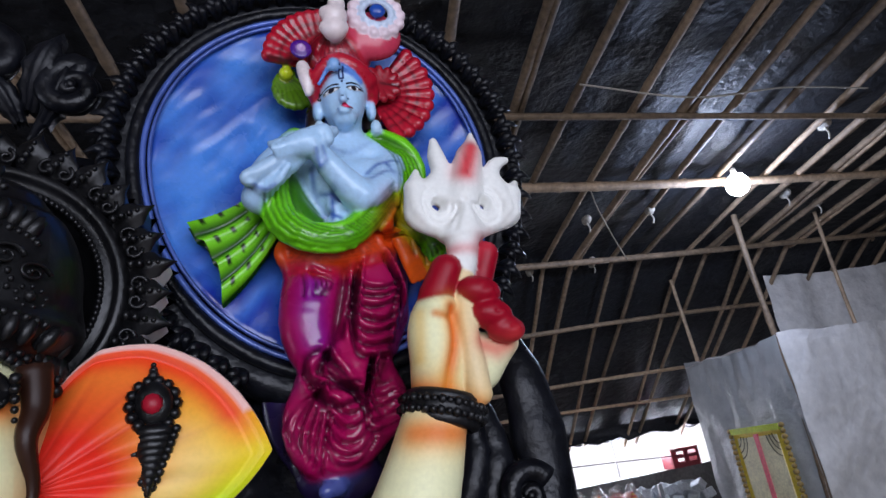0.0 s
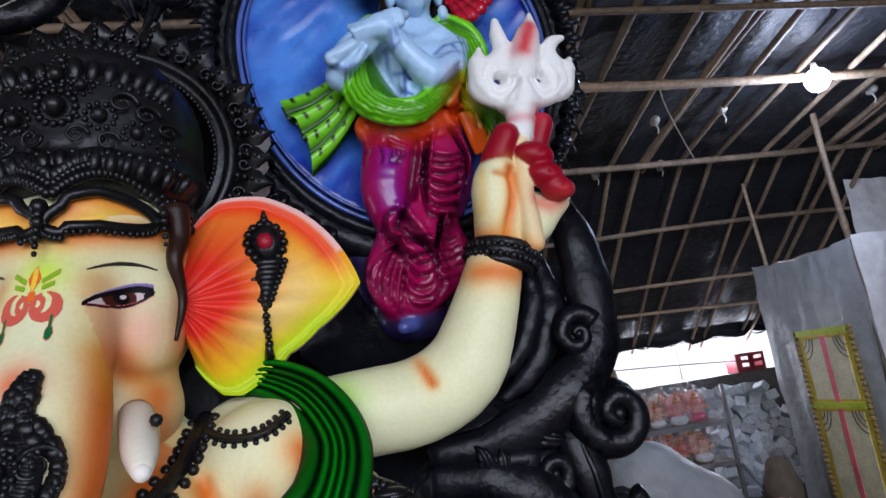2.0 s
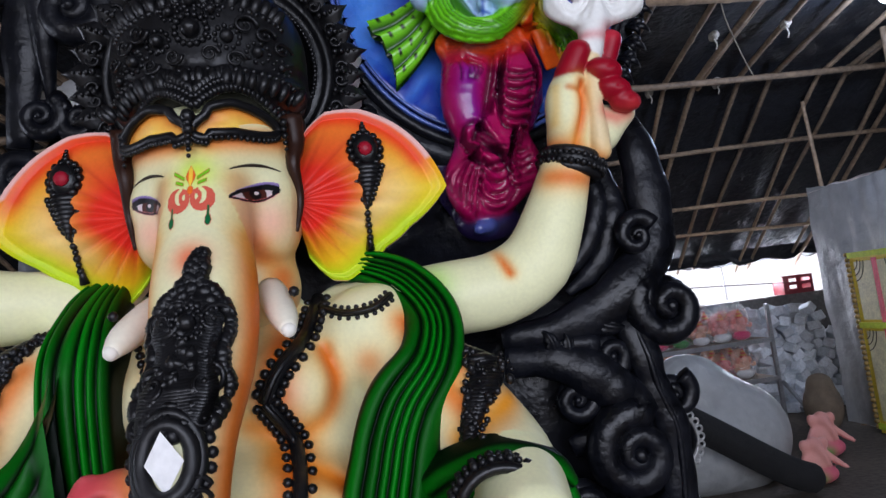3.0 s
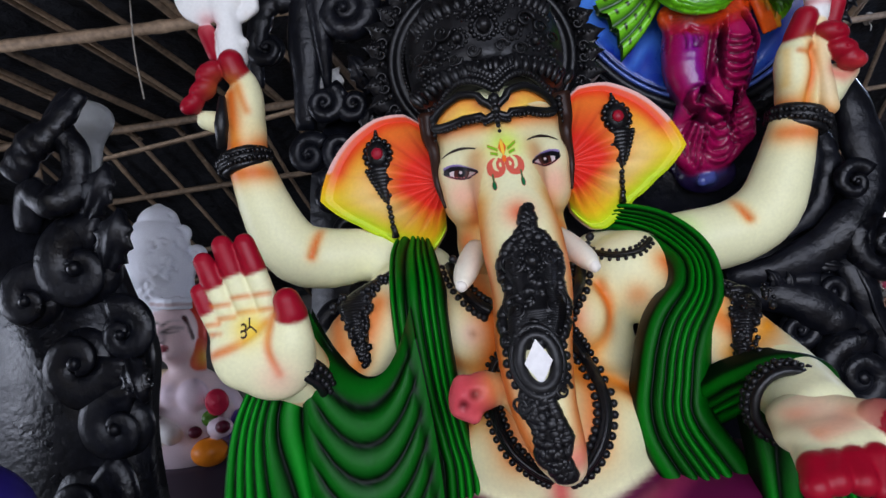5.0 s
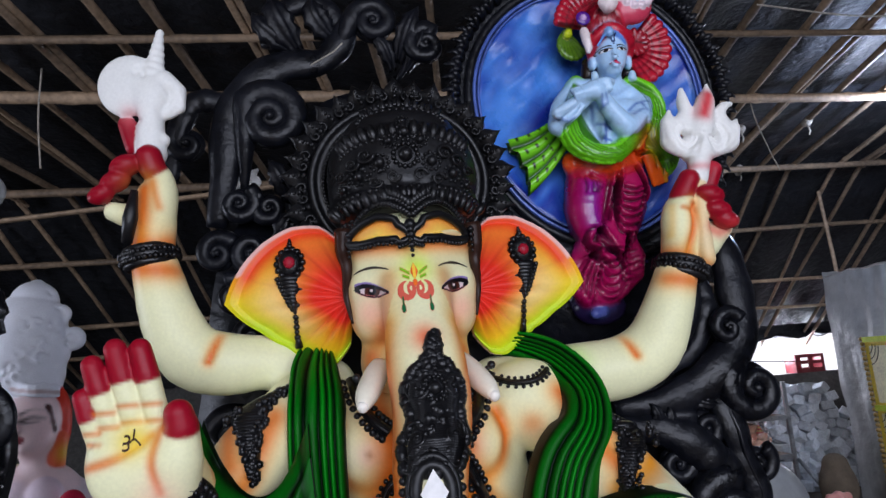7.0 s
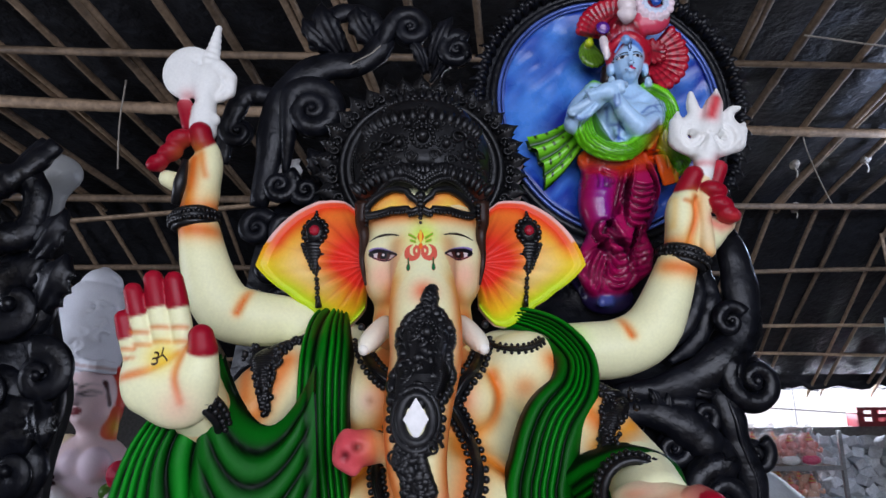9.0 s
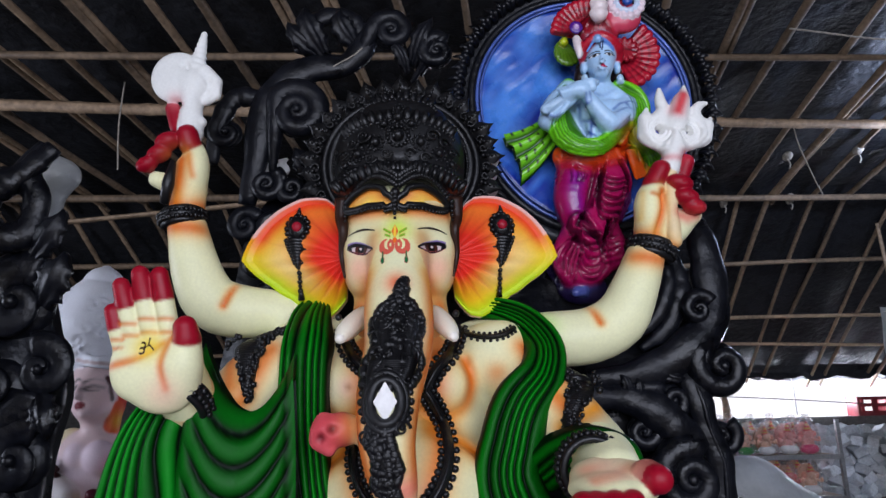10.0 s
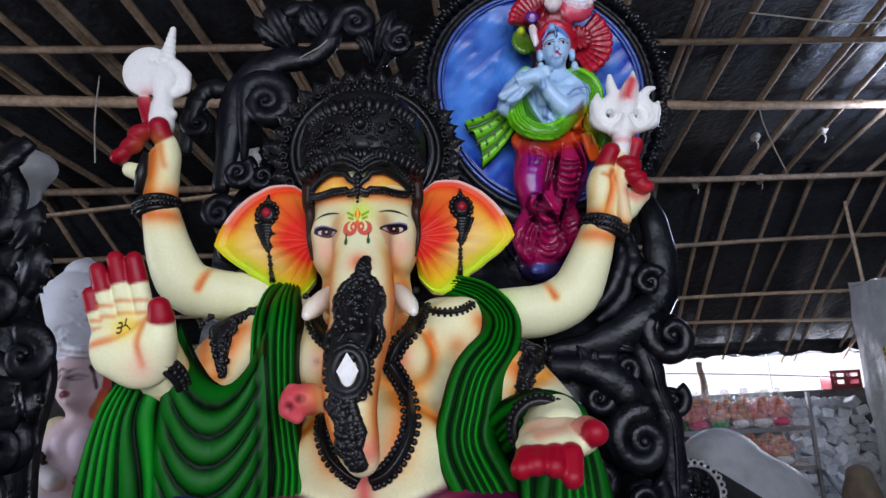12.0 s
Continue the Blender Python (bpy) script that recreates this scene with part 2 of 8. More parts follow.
class Clay:
    """A block of clay on a grid: rounded forms are melted together and painted, then skinned."""

    def __init__(self, lo, hi, step, col=(0.5, 0.5, 0.5)):
        self.lo, self.h = np.array(lo, float), step
        self.n = np.ceil((np.array(hi, float) - self.lo) / step).astype(int) + 1
        self.d = np.full(self.n, 9.0, np.float32)
        self.c = np.empty((*self.n, 3), np.float32)
        self.c[:] = np.asarray(col, np.float32)
        self.ops = []

    def win(self, lo, hi, pad):
        a = np.clip(np.floor((np.asarray(lo) - pad - self.lo) / self.h).astype(int), 0, self.n)
        b = np.clip(np.ceil((np.asarray(hi) + pad - self.lo) / self.h).astype(int) + 1, 0, self.n)
        s = tuple(slice(i, j) for i, j in zip(a, b))
        ax = [self.lo[k] + self.h * np.arange(a[k], b[k]) for k in range(3)]
        return s, np.stack(np.meshgrid(*ax, indexing="ij"), -1)

    def melt(self, s, d, col, k):
        old = self.d[s].copy()
        h = np.clip(0.5 + 0.5 * (old - d) / k, 0, 1)
        self.d[s] = old * (1 - h) + d * h - k * h * (1 - h)
        if col is not None:
            w = np.clip(0.5 + 0.5 * (old - d) / min(k, 0.012), 0, 1)[..., None]
            self.c[s] = self.c[s] * (1 - w) + np.asarray(col, np.float32) * w
        return self

    def ball(self, c, r, col=None, k=0.03, rot=None, over=False):
        r = np.broadcast_to(np.asarray(r, float), (3,))
        c = np.asarray(c, float)
        big = r.max() if rot is not None else r
        s, p = self.win(c - big, c + big, k + 3 * self.h)
        turn = None if rot is None else np.array(Euler([radians(a) for a in rot]).to_matrix())

        def dist(p):
            q = p - c if turn is None else (p - c) @ turn
            k0, k1 = np.linalg.norm(q / r, axis=-1), np.linalg.norm(q / r ** 2, axis=-1)
            return k0 * (k0 - 1) / (k1 + 1e-6)
        if over:
            self.ops.append((c - big, c + big, dist, None, col, 1.0))
        return self.melt(s, dist(p), col, k)

    def chain(self, p, pts):
        best = np.full(p.shape[:-1], 9.0)
        for a, b in zip(pts[:-1], pts[1:]):
            ab = b[:3] - a[:3]
            t = np.clip(((p - a[:3]) @ ab) / (ab @ ab + 1e-9), 0, 1)
            best = np.minimum(best, np.linalg.norm(p - a[:3] - t[..., None] * ab, axis=-1) - (a[3] * (1 - t) + b[3] * t))
        return best

    def limb(self, pts, col=None, k=0.03, n=0, over=False):
        """pts: rows of x, y, z, radius."""
        q = np.array(pts, float)
        if n:
            q = smooth_path(q, n)
        rad = q[:, 3].max()
        s, p = self.win(q[:, :3].min(0) - rad, q[:, :3].max(0) + rad, k + 3 * self.h)
        if over:
            self.ops.append((q[:, :3].min(0) - rad, q[:, :3].max(0) + rad, lambda v: self.chain(v, q), None, col, 1.0))
        return self.melt(s, self.chain(p, q), col, k)

    def cut(self, pts, r, depth, n=0, deep=1.0):
        """Presses a groove of that radius and depth along pts (negative: raises a ridge)."""
        q = np.array(pts, float)
        if n:
            q = smooth_path(q, n)
        q = np.hstack([q[:, :3], np.zeros((len(q), 1))])
        s, p = self.win(q[:, :3].min(0), q[:, :3].max(0), np.array([3 * r, max(3 * r, 0.09 if deep < 0.1 else 0.04 if deep < 1 else 0), 3 * r]))
        p, q = p * np.array([1, deep, 1]), q * np.array([1, deep, 1, 1])
        self.d[s] += depth * np.exp(-(self.chain(p, q) / r) ** 2)
        return self

    def brush(self, pts, r, col, strength=1.0, n=0, deep=0.25):
        """Airbrushes a soft line along pts; orange carries a golden fringe."""
        fringe = tuple(lin(238, 186, 70)) if col is ORANGE else None
        q = np.atleast_2d(np.array(pts, float))
        if len(q) == 1:
            q = np.vstack([q, q + 1e-4])
        if n:
            q = smooth_path(q, n)
        q = np.hstack([q[:, :3], np.zeros((len(q), 1))])
        flat, far = np.array([1, deep, 1]), np.array([2.5 * r, 0.09 if deep < 0.1 else 0.055 if deep < 1 else 2.5 * r, 2.5 * r])
        q[:, :3] *= flat
        if fringe:
            self.ops.append((q[:, :3].min(0) / flat - 1.8 * far, q[:, :3].max(0) / flat + 1.8 * far, lambda v: np.maximum(self.chain(v * flat, q), 0), r * 1.7, fringe, 0.6 * strength))
        self.ops.append((q[:, :3].min(0) / flat - far, q[:, :3].max(0) / flat + far, lambda v: np.maximum(self.chain(v * flat, q), 0), r, col, strength))
        return self

    def front(self, x, z, off=0.0):
        """The y of the clay's front at x, z (arrays), moved off towards the viewer."""
        if not hasattr(self, "map"):
            inside = self.d < 0
            i = inside.argmax(1)
            hit = inside.any(1)
            ip = np.maximum(i - 1, 0)
            d1 = np.take_along_axis(self.d, i[:, None], 1)[:, 0]
            d0 = np.take_along_axis(self.d, ip[:, None], 1)[:, 0]
            f = np.where(d0 - d1 > 1e-6, np.clip(d0 / (d0 - d1 + 1e-9), 0, 1), 0)
            self.map = np.where(hit, self.lo[1] + self.h * (ip + f), np.nan)
        gx, gz = (np.asarray(x) - self.lo[0]) / self.h, (np.asarray(z) - self.lo[2]) / self.h
        ix, iz = np.clip(gx.astype(int), 0, self.n[0] - 2), np.clip(gz.astype(int), 0, self.n[2] - 2)
        fx, fz = gx - ix, gz - iz
        m = self.map
        y = (m[ix, iz] * (1 - fx) + m[ix + 1, iz] * fx) * (1 - fz) + (m[ix, iz + 1] * (1 - fx) + m[ix + 1, iz + 1] * fx) * fz
        return np.where(np.isnan(y), np.nanmean(m) if np.isnan(m[ix, iz]).all() else np.where(np.isnan(m[ix, iz]), np.nanmax(m), m[ix, iz]), y) - off

    def skin(self, sh, mat=0):
        d, n = self.d, self.n
        neg = d < 0
        cells = np.zeros(n - 1, np.int8)
        for i in (0, 1):
            for j in (0, 1):
                for k in (0, 1):
                    cells += neg[i:n[0] - 1 + i, j:n[1] - 1 + j, k:n[2] - 1 + k]
        act = (cells > 0) & (cells < 8)
        idx = np.full(n - 1, -1, np.int64)
        ijk = np.argwhere(act)
        idx[act] = np.arange(len(ijk))
        pos, cnt, col = np.zeros((len(ijk), 3)), np.zeros(len(ijk)), np.zeros((len(ijk), 3))
        corner = {}
        for o in np.ndindex(2, 2, 2):
            q = ijk + o
            corner[o] = d[q[:, 0], q[:, 1], q[:, 2]]
            col += self.c[q[:, 0], q[:, 1], q[:, 2]] / 8
        for a in np.ndindex(2, 2, 2):
            for ax in range(3):
                if a[ax] == 0:
                    b = tuple(1 if t == ax else a[t] for t in range(3))
                    da, db = corner[a], corner[b]
                    x = (da < 0) != (db < 0)
                    t = np.where(x, da / np.where(x, da - db, 1), 0)
                    e = np.array(a, float) + np.outer(t, np.eye(3)[ax])
                    pos += e * x[:, None]
                    cnt += x
        v = self.lo + self.h * (ijk + pos / cnt[:, None])
        for lo, hi, dist, r, paint, strength in self.ops:
            i = np.flatnonzero(((v > lo - 2 * self.h) & (v < hi + 2 * self.h)).all(1))
            if len(i):
                e = dist(v[i])
                w = (np.clip((0.9 * self.h - e) / (0.5 * self.h), 0, 1) if r is None else strength * np.exp(-(e / r) ** 2))[:, None]
                col[i] = col[i] * (1 - w) + np.asarray(paint) * w
        faces = []
        for ax in range(3):
            u, w = [(1, 2), (2, 0), (0, 1)][ax]
            lo_s = [slice(1, -1)] * 3
            a_s, b_s = list(lo_s), list(lo_s)
            a_s[ax], b_s[ax] = slice(0, -1), slice(1, None)
            na, nb = neg[tuple(a_s)], neg[tuple(b_s)]
            e = np.argwhere(na != nb)
            sg = na[tuple(e.T)]
            off = np.ones(3, int)
            off[ax] = 0
            e = e + off
            q = []
            for du, dw in ((1, 1), (0, 1), (0, 0), (1, 0)):
                c = e.copy()
                c[:, u] -= du
                c[:, w] -= dw
                q.append(idx[c[:, 0], c[:, 1], c[:, 2]])
            q = np.stack(q, 1)
            q = np.where(sg[:, None], q, q[:, ::-1])
            faces.append(q[(q >= 0).all(1)])
        return sh.put(v, np.vstack(faces).tolist(), col, mat)


def decal(sh, clay, x0, x1, z0, z1, nx, nz, draw, off=0.0015, mat=0):
    """Paint on a clay surface: draw(a, b) over -1..1 gives colour and mask; lies just proud of the surface."""
    a, b = np.meshgrid(np.linspace(-1, 1, nx), np.linspace(-1, 1, nz), indexing="ij")
    x, z = x0 + (a + 1) / 2 * (x1 - x0), z0 + (b + 1) / 2 * (z1 - z0)
    y = clay.front(x, z, off)
    col, mask = draw(a, b)
    i = np.arange(nx * nz).reshape(nx, nz)
    q = np.stack([i[:-1, :-1], i[1:, :-1], i[1:, 1:], i[:-1, 1:]], -1)
    keep = mask[:-1, :-1] | mask[1:, :-1] | mask[1:, 1:] | mask[:-1, 1:]
    f = q[keep]
    used, inv = np.unique(f, return_inverse=True)
    sh.put(np.stack([x, y, z], -1).reshape(-1, 3)[used], inv.reshape(-1, 4).tolist(), col.reshape(-1, 3)[used], mat)


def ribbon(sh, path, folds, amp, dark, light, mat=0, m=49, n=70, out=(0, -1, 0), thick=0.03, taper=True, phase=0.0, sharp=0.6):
    """A folded stole along path rows of x, y, z, half width; its painted shading darkens the grooves between the folds.
    """
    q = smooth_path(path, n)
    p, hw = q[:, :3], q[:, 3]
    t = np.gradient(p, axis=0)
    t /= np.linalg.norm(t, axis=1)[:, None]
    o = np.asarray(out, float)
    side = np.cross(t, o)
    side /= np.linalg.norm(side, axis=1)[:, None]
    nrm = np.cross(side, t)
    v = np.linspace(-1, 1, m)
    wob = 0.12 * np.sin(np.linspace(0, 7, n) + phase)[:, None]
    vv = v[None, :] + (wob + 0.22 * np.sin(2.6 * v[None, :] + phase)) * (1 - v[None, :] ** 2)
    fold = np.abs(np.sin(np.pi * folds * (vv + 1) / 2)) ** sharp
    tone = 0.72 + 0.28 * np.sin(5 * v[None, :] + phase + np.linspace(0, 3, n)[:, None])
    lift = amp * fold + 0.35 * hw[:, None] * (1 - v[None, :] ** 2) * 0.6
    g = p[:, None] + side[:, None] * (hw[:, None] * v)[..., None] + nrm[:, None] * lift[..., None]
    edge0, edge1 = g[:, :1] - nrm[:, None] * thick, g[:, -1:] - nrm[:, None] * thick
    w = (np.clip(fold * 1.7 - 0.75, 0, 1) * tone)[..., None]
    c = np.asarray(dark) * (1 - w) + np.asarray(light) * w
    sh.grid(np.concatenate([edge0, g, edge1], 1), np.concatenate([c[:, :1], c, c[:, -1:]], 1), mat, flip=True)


# ---- the shed ----
def roof_z(y):
    return 3.35 - 0.1 * (y - 4.2) if y < 4.2 else 3.35 - 0.62 * (y - 4.2)


def slab(name, x0, x1, y0, y1, z0, z1, mat, nx=2, ny=2, rough=0.0, label="", category=""):
    """A ground or wall sheet with thickness and a slightly uneven top."""
    sh = Shape()
    sh.box(((x0 + x1) / 2, (y0 + y1) / 2, (z0 + z1) / 2), (x1 - x0, y1 - y0, z1 - z0))
    ob = sh.make(name, [mat], smooth=False)
    return tagged(ob, label, category, kind="structure")


def ground_height(x, y):
    return 0.012 * noise.noise((x * 0.9, y * 0.9, 0.3)) + 0.006 * noise.noise((x * 4, y * 4, 2))


def build_ground():
    sh = Shape()
    xs = np.concatenate([[-900, -60, -12], np.linspace(-6, 9, 61), [14, 60, 900]])
    ys = np.concatenate([[-900, -60, -12], np.linspace(-6, 8, 57), [14, 60, 900]])
    g = np.array([[(x, y, ground_height(x, y) if -6 <= x <= 9 and -6 <= y <= 8 else 0.0) for y in ys] for x in xs])
    sh.grid(g, mat=0)
    tagged(sh.make("ground", [EARTH]), "packed brown earth floor of the workshop shed", "ground", kind="structure")


build_ground()


def build_roof():
    sh = Shape()
    ys, xs = np.concatenate([np.linspace(-5.2, 4.2, 80), np.linspace(4.3, 7.05, 40)]), np.linspace(-5.2, 8.2, 150)
    top, low = [], []
    for y in ys:
        row = []
        for x in xs:
            b = ((x - 0.15 * y + 40) % 0.42) / 0.42
            sag = 0.035 * math.sin(math.pi * b)
            w = 0.05 * noise.noise((x * 1.3, y * 1.3, 0)) + 0.025 * noise.noise((x * 5, y * 4, 3)) + 0.012 * noise.noise((x * 13, y * 11, 5))
            row.append((x, y, roof_z(y) + 0.09 - sag + w))
        low.append(row)
    low = np.array(low)
    sh.grid(low)
    sh.grid(low + np.array([0, 0, 0.05]), flip=True)
    tagged(sh.make("ceiling", [SHEET]), "black plastic sheeting stretched over the bamboo roof", "ceiling", kind="structure")


build_roof()


def bamboo(name, pts, r, seed, label, group, n=26, parent=None):
    """A crooked bamboo culm with swollen nodes."""
    rnd = random.Random(seed)
    p = smooth_path(pts, n)
    ln = np.linalg.norm(np.diff(p, axis=0), axis=1).sum()
    s = np.linspace(0, 1, max(n, int(ln / 0.05)))
    p = smooth_path(pts, len(s))
    ph = rnd.random() * 9
    p = p + np.stack([0.012 * np.sin(s * 11 + ph), 0.008 * np.sin(s * 8 + ph), 0.010 * np.sin(s * 9 + 2 * ph)], -1)
    node = np.abs(((s * ln / 0.34 + ph) % 1) - 0.5) * 2
    rad = r * (1.12 - 0.3 * s) * (1 + 0.16 * np.exp(-((1 - node) / 0.12) ** 2))
    sh = Shape().tube(p, rad, 7, up=(0.3, 0.2, 1))
    ob = sh.make(name, [BAMBOO], parent, "" if parent else label)
    return ob if parent else tagged(ob, label, "bamboo pole", group, "structure")


RAFTER = "weathered brown bamboo rafter tied under the black roof sheet"
_r = random.Random(4)
_x = -4.9
_k = 0
while _x < 7.6:
    off = _r.uniform(-0.05, 0.05)
    lean = 0.15 + _r.uniform(-0.03, 0.03)
    a, b = -4.6 + _r.uniform(-0.3, 0.3), 6.9 + _r.uniform(-0.15, 0.1)
    rr = _r.uniform(0.02, 0.028)
    pts = [(_x + off + lean * (y - 2.7), y, roof_z(y) - 0.035 - _r.uniform(0, 0.03)) for y in (a, -1.5, 1.0, 2.75, 4.05, 4.25, 4.9, 5.7, b)]
    bamboo("bamboo_rafter", pts, rr, _k, RAFTER, "roof bamboos")
    if _r.random() < 0.45:
        q = [(p[0] + 0.045, p[1], p[2] - 0.004) for p in pts[1:6]]
        bamboo("bamboo_rafter", q, rr * 0.8, _k + 100, RAFTER, "roof bamboos")
    _x += _r.choice((0.34, 0.38, 0.42, 0.36))
    _k += 1

PURLIN = "pale bamboo purlin running across under the rafters"
for i, (y, r, sl) in enumerate(((-3.6, 0.03, 0.02), (-1.2, 0.028, 0.03), (0.5, 0.026, 0.02), (1.92, 0.022, 0.02), (2.72, 0.036, 0.07), (4.07, 0.031, 0.03), (4.92, 0.026, 0.01), (5.7, 0.024, 0.0), (6.15, 0.022, 0.0))):
    pts = []
    for x in (-5.0, -2.0, 0.5, 2.6, 4.2, 5.8, 7.8):
        yy = y + (sl * (x - 2.6) if x < 2.6 else 0.0)
        pts.append((x, yy, roof_z(yy) - 0.095 - 0.02 * math.sin(x * 0.9 + i)))
    bamboo("bamboo_purlin", pts, r, 300 + i, PURLIN, "roof purlins", n=40)


def tie(x, y, z, parent_name, hang=0.09, r=0.032):
    """A wrapped joint of pale cloth and jute on a rafter."""
    sh = Shape()
    rnd = random.Random(int(x * 100))
    p = np.array([(x + 0.15 * k * 0.02, y + 0.02 * k - hang / 2, roof_z(y + 0.02 * k - hang / 2) - 0.04) for k in range(6)])
    sh.tube(p, [r * f for f in (0.7, 1.1, 1.0, 1.25, 1.0, 0.6)], 9, up=(0, 0, 1))
    sh.tube(smooth_path([(x, y, z - 0.02), (x + 0.02, y, z - 0.06), (x + 0.012, y + 0.01, z - 0.10)], 6), 0.007, 5, up=(1, 0, 0))
    tagged(sh.make("cloth_tie", [ROPE]), "pale knotted cloth tie round a roof bamboo", "tie", "roof ties")


for tx, ty in ((3.13, 3.35), (2.98, 4.25), (3.67, 3.25), (3.62, 4.22), (4.95, 3.1), (5.5, 3.3), (4.4, 2.1)):
    tie(tx, ty, roof_z(ty) - 0.05, "")

# posts
POST = "grey weathered wooden post holding up the roof"
for i, (x, y, r) in enumerate(((4.62, 3.38, 0.03), (4.66, 4.5, 0.022), (6.6, 3.5, 0.025), (5.6, 3.45, 0.02), (-3.9, 4.3, 0.04), (3.95, 6.9, 0.05))):
    bamboo("wooden_post", [(x, y, -0.01), (x + 0.01, y, 1.2), (x, y, roof_z(y) - 0.06)], r, 500 + i, POST, "roof posts")

# long plank propped under the roof on the far side
sh = Shape()
sh.tube(smooth_path([(-2.9, 3.4, 2.9), (-1.6, 3.2, 2.95), (-0.4, 3.0, 3.0)], 20), 0.035, 6, up=(0, 0, 1), flat=0.5)
tagged(sh.make("tie_beam", [BAMBOO]), "pale split bamboo beam lashed below the roof", "beam", kind="structure")

# walls that close the shed; side and front ones are added, unseen
# left wall is split so that the added side fill lamp shines in
for _n, _a, _b, _c, _d in (("wall_left", -5.0, -1.2, 0, 4.2), ("wall_left_far", 1.6, 7.0, 0, 4.2), ("wall_left_sill", -1.2, 1.6, 0, 1.0), ("wall_left_head", -1.2, 1.6, 2.6, 4.2)):
    slab(_n, -5.3, -5.2, _a, _b, _c, _d, WALL, label="soot grey side wall added to close the shed", category="wall")
slab("wall_right", 8.2, 8.3, -5.0, 7.0, 0, 4.2, WALL, label="soot grey side wall added to close the shed", category="wall")
slab("wall_rear", -5.2, 8.2, 6.85, 6.97, 0, 1.17, WALL, label="low grey masonry wall below the rear opening", category="wall")
slab("wall_rear_side", -5.2, 2.9, 6.87, 6.95, 1.17, 2.2, WALL, label="grey sheeted wall at the rear of the shed", category="wall")
slab("wall_front_left", -5.2, -4.2, -5.1, -5.0, 0, 4.4, WALL, label="grey front wall added beside the open entrance", category="wall")
slab("wall_front_right", 3.2, 8.2, -5.1, -5.0, 0, 4.4, WALL, label="grey front wall added beside the open entrance", category="wall")
# added backdrop, stands in for overexposed daylight beyond the rear opening
slab("outside_backdrop", 0.0, 16.0, 14.0, 14.2, 0, 3.4, BACKDROP, label="pale backdrop added outside for the bright rear opening", category="wall")


# ---- tarp booth ----
def sheet(name, corner, u, v, nu, nv, mat, label, seed, amp=0.03, hang=0.05, parent=None):
    """A hanging plastic sheet with soft vertical creases and a drooping top edge; it has thickness."""
    c, u, v = V3(*corner), V3(*u), V3(*v)
    nrm = np.cross(u, v)
    nrm /= np.linalg.norm(nrm)
    g = np.empty((nu, nv, 3))
    for i in range(nu):
        for j in range(nv):
            a, b = i / (nu - 1), j / (nv - 1)
            w = amp * noise.noise((a * 9 + seed, b * 2.2, seed)) + amp * 0.7 * noise.noise((a * 4 - b * 5, b * 4 + a * 3, seed + 5)) + amp * 0.25 * noise.noise((a * 22, b * 8, seed))
            d = -hang * math.sin(math.pi * a) * b + 0.015 * noise.noise((a * 12, seed, 1)) * b
            g[i, j] = c + u * a + v * b + nrm * w + V3(0, 0, d)
    sh = Shape().grid(g).grid(g - nrm * 0.006, flip=True)
    if parent:
        return part(name, sh, mat, parent, label)
    return tagged(sh.make(name, [mat]), label, "tarp", kind="structure")


sheet("tarp_wall_grey", (4.6, 4.62, 0.02), (0, -1.27, 0), (0, 0, 2.26), 50, 60, GREY_TARP, "grey plastic tarp wall of a small booth, creased", 1)
sheet("tarp_wall_white", (4.6, 3.33, 0.02), (3.5, 0.1, 0), (0, 0, 2.27), 80, 60, WHITE_TARP, "dirty white plastic tarp wall of a small booth", 7, amp=0.035, hang=0.02)
sheet("tarp_wall_far", (6.0, 4.7, 1.4), (2.1, -0.2, 0), (0, 0, 1.7), 40, 40, WHITE_TARP, "pale printed sheet hung at the side of the shed", 11, amp=0.04)
sheet("tarp_top", (4.6, 3.34, 2.27), (3.5, 0.1, 0.0), (0, 1.28, -0.04), 60, 30, WHITE_TARP, "white plastic tarp over the top of a booth", 17, amp=0.03, hang=0.0)


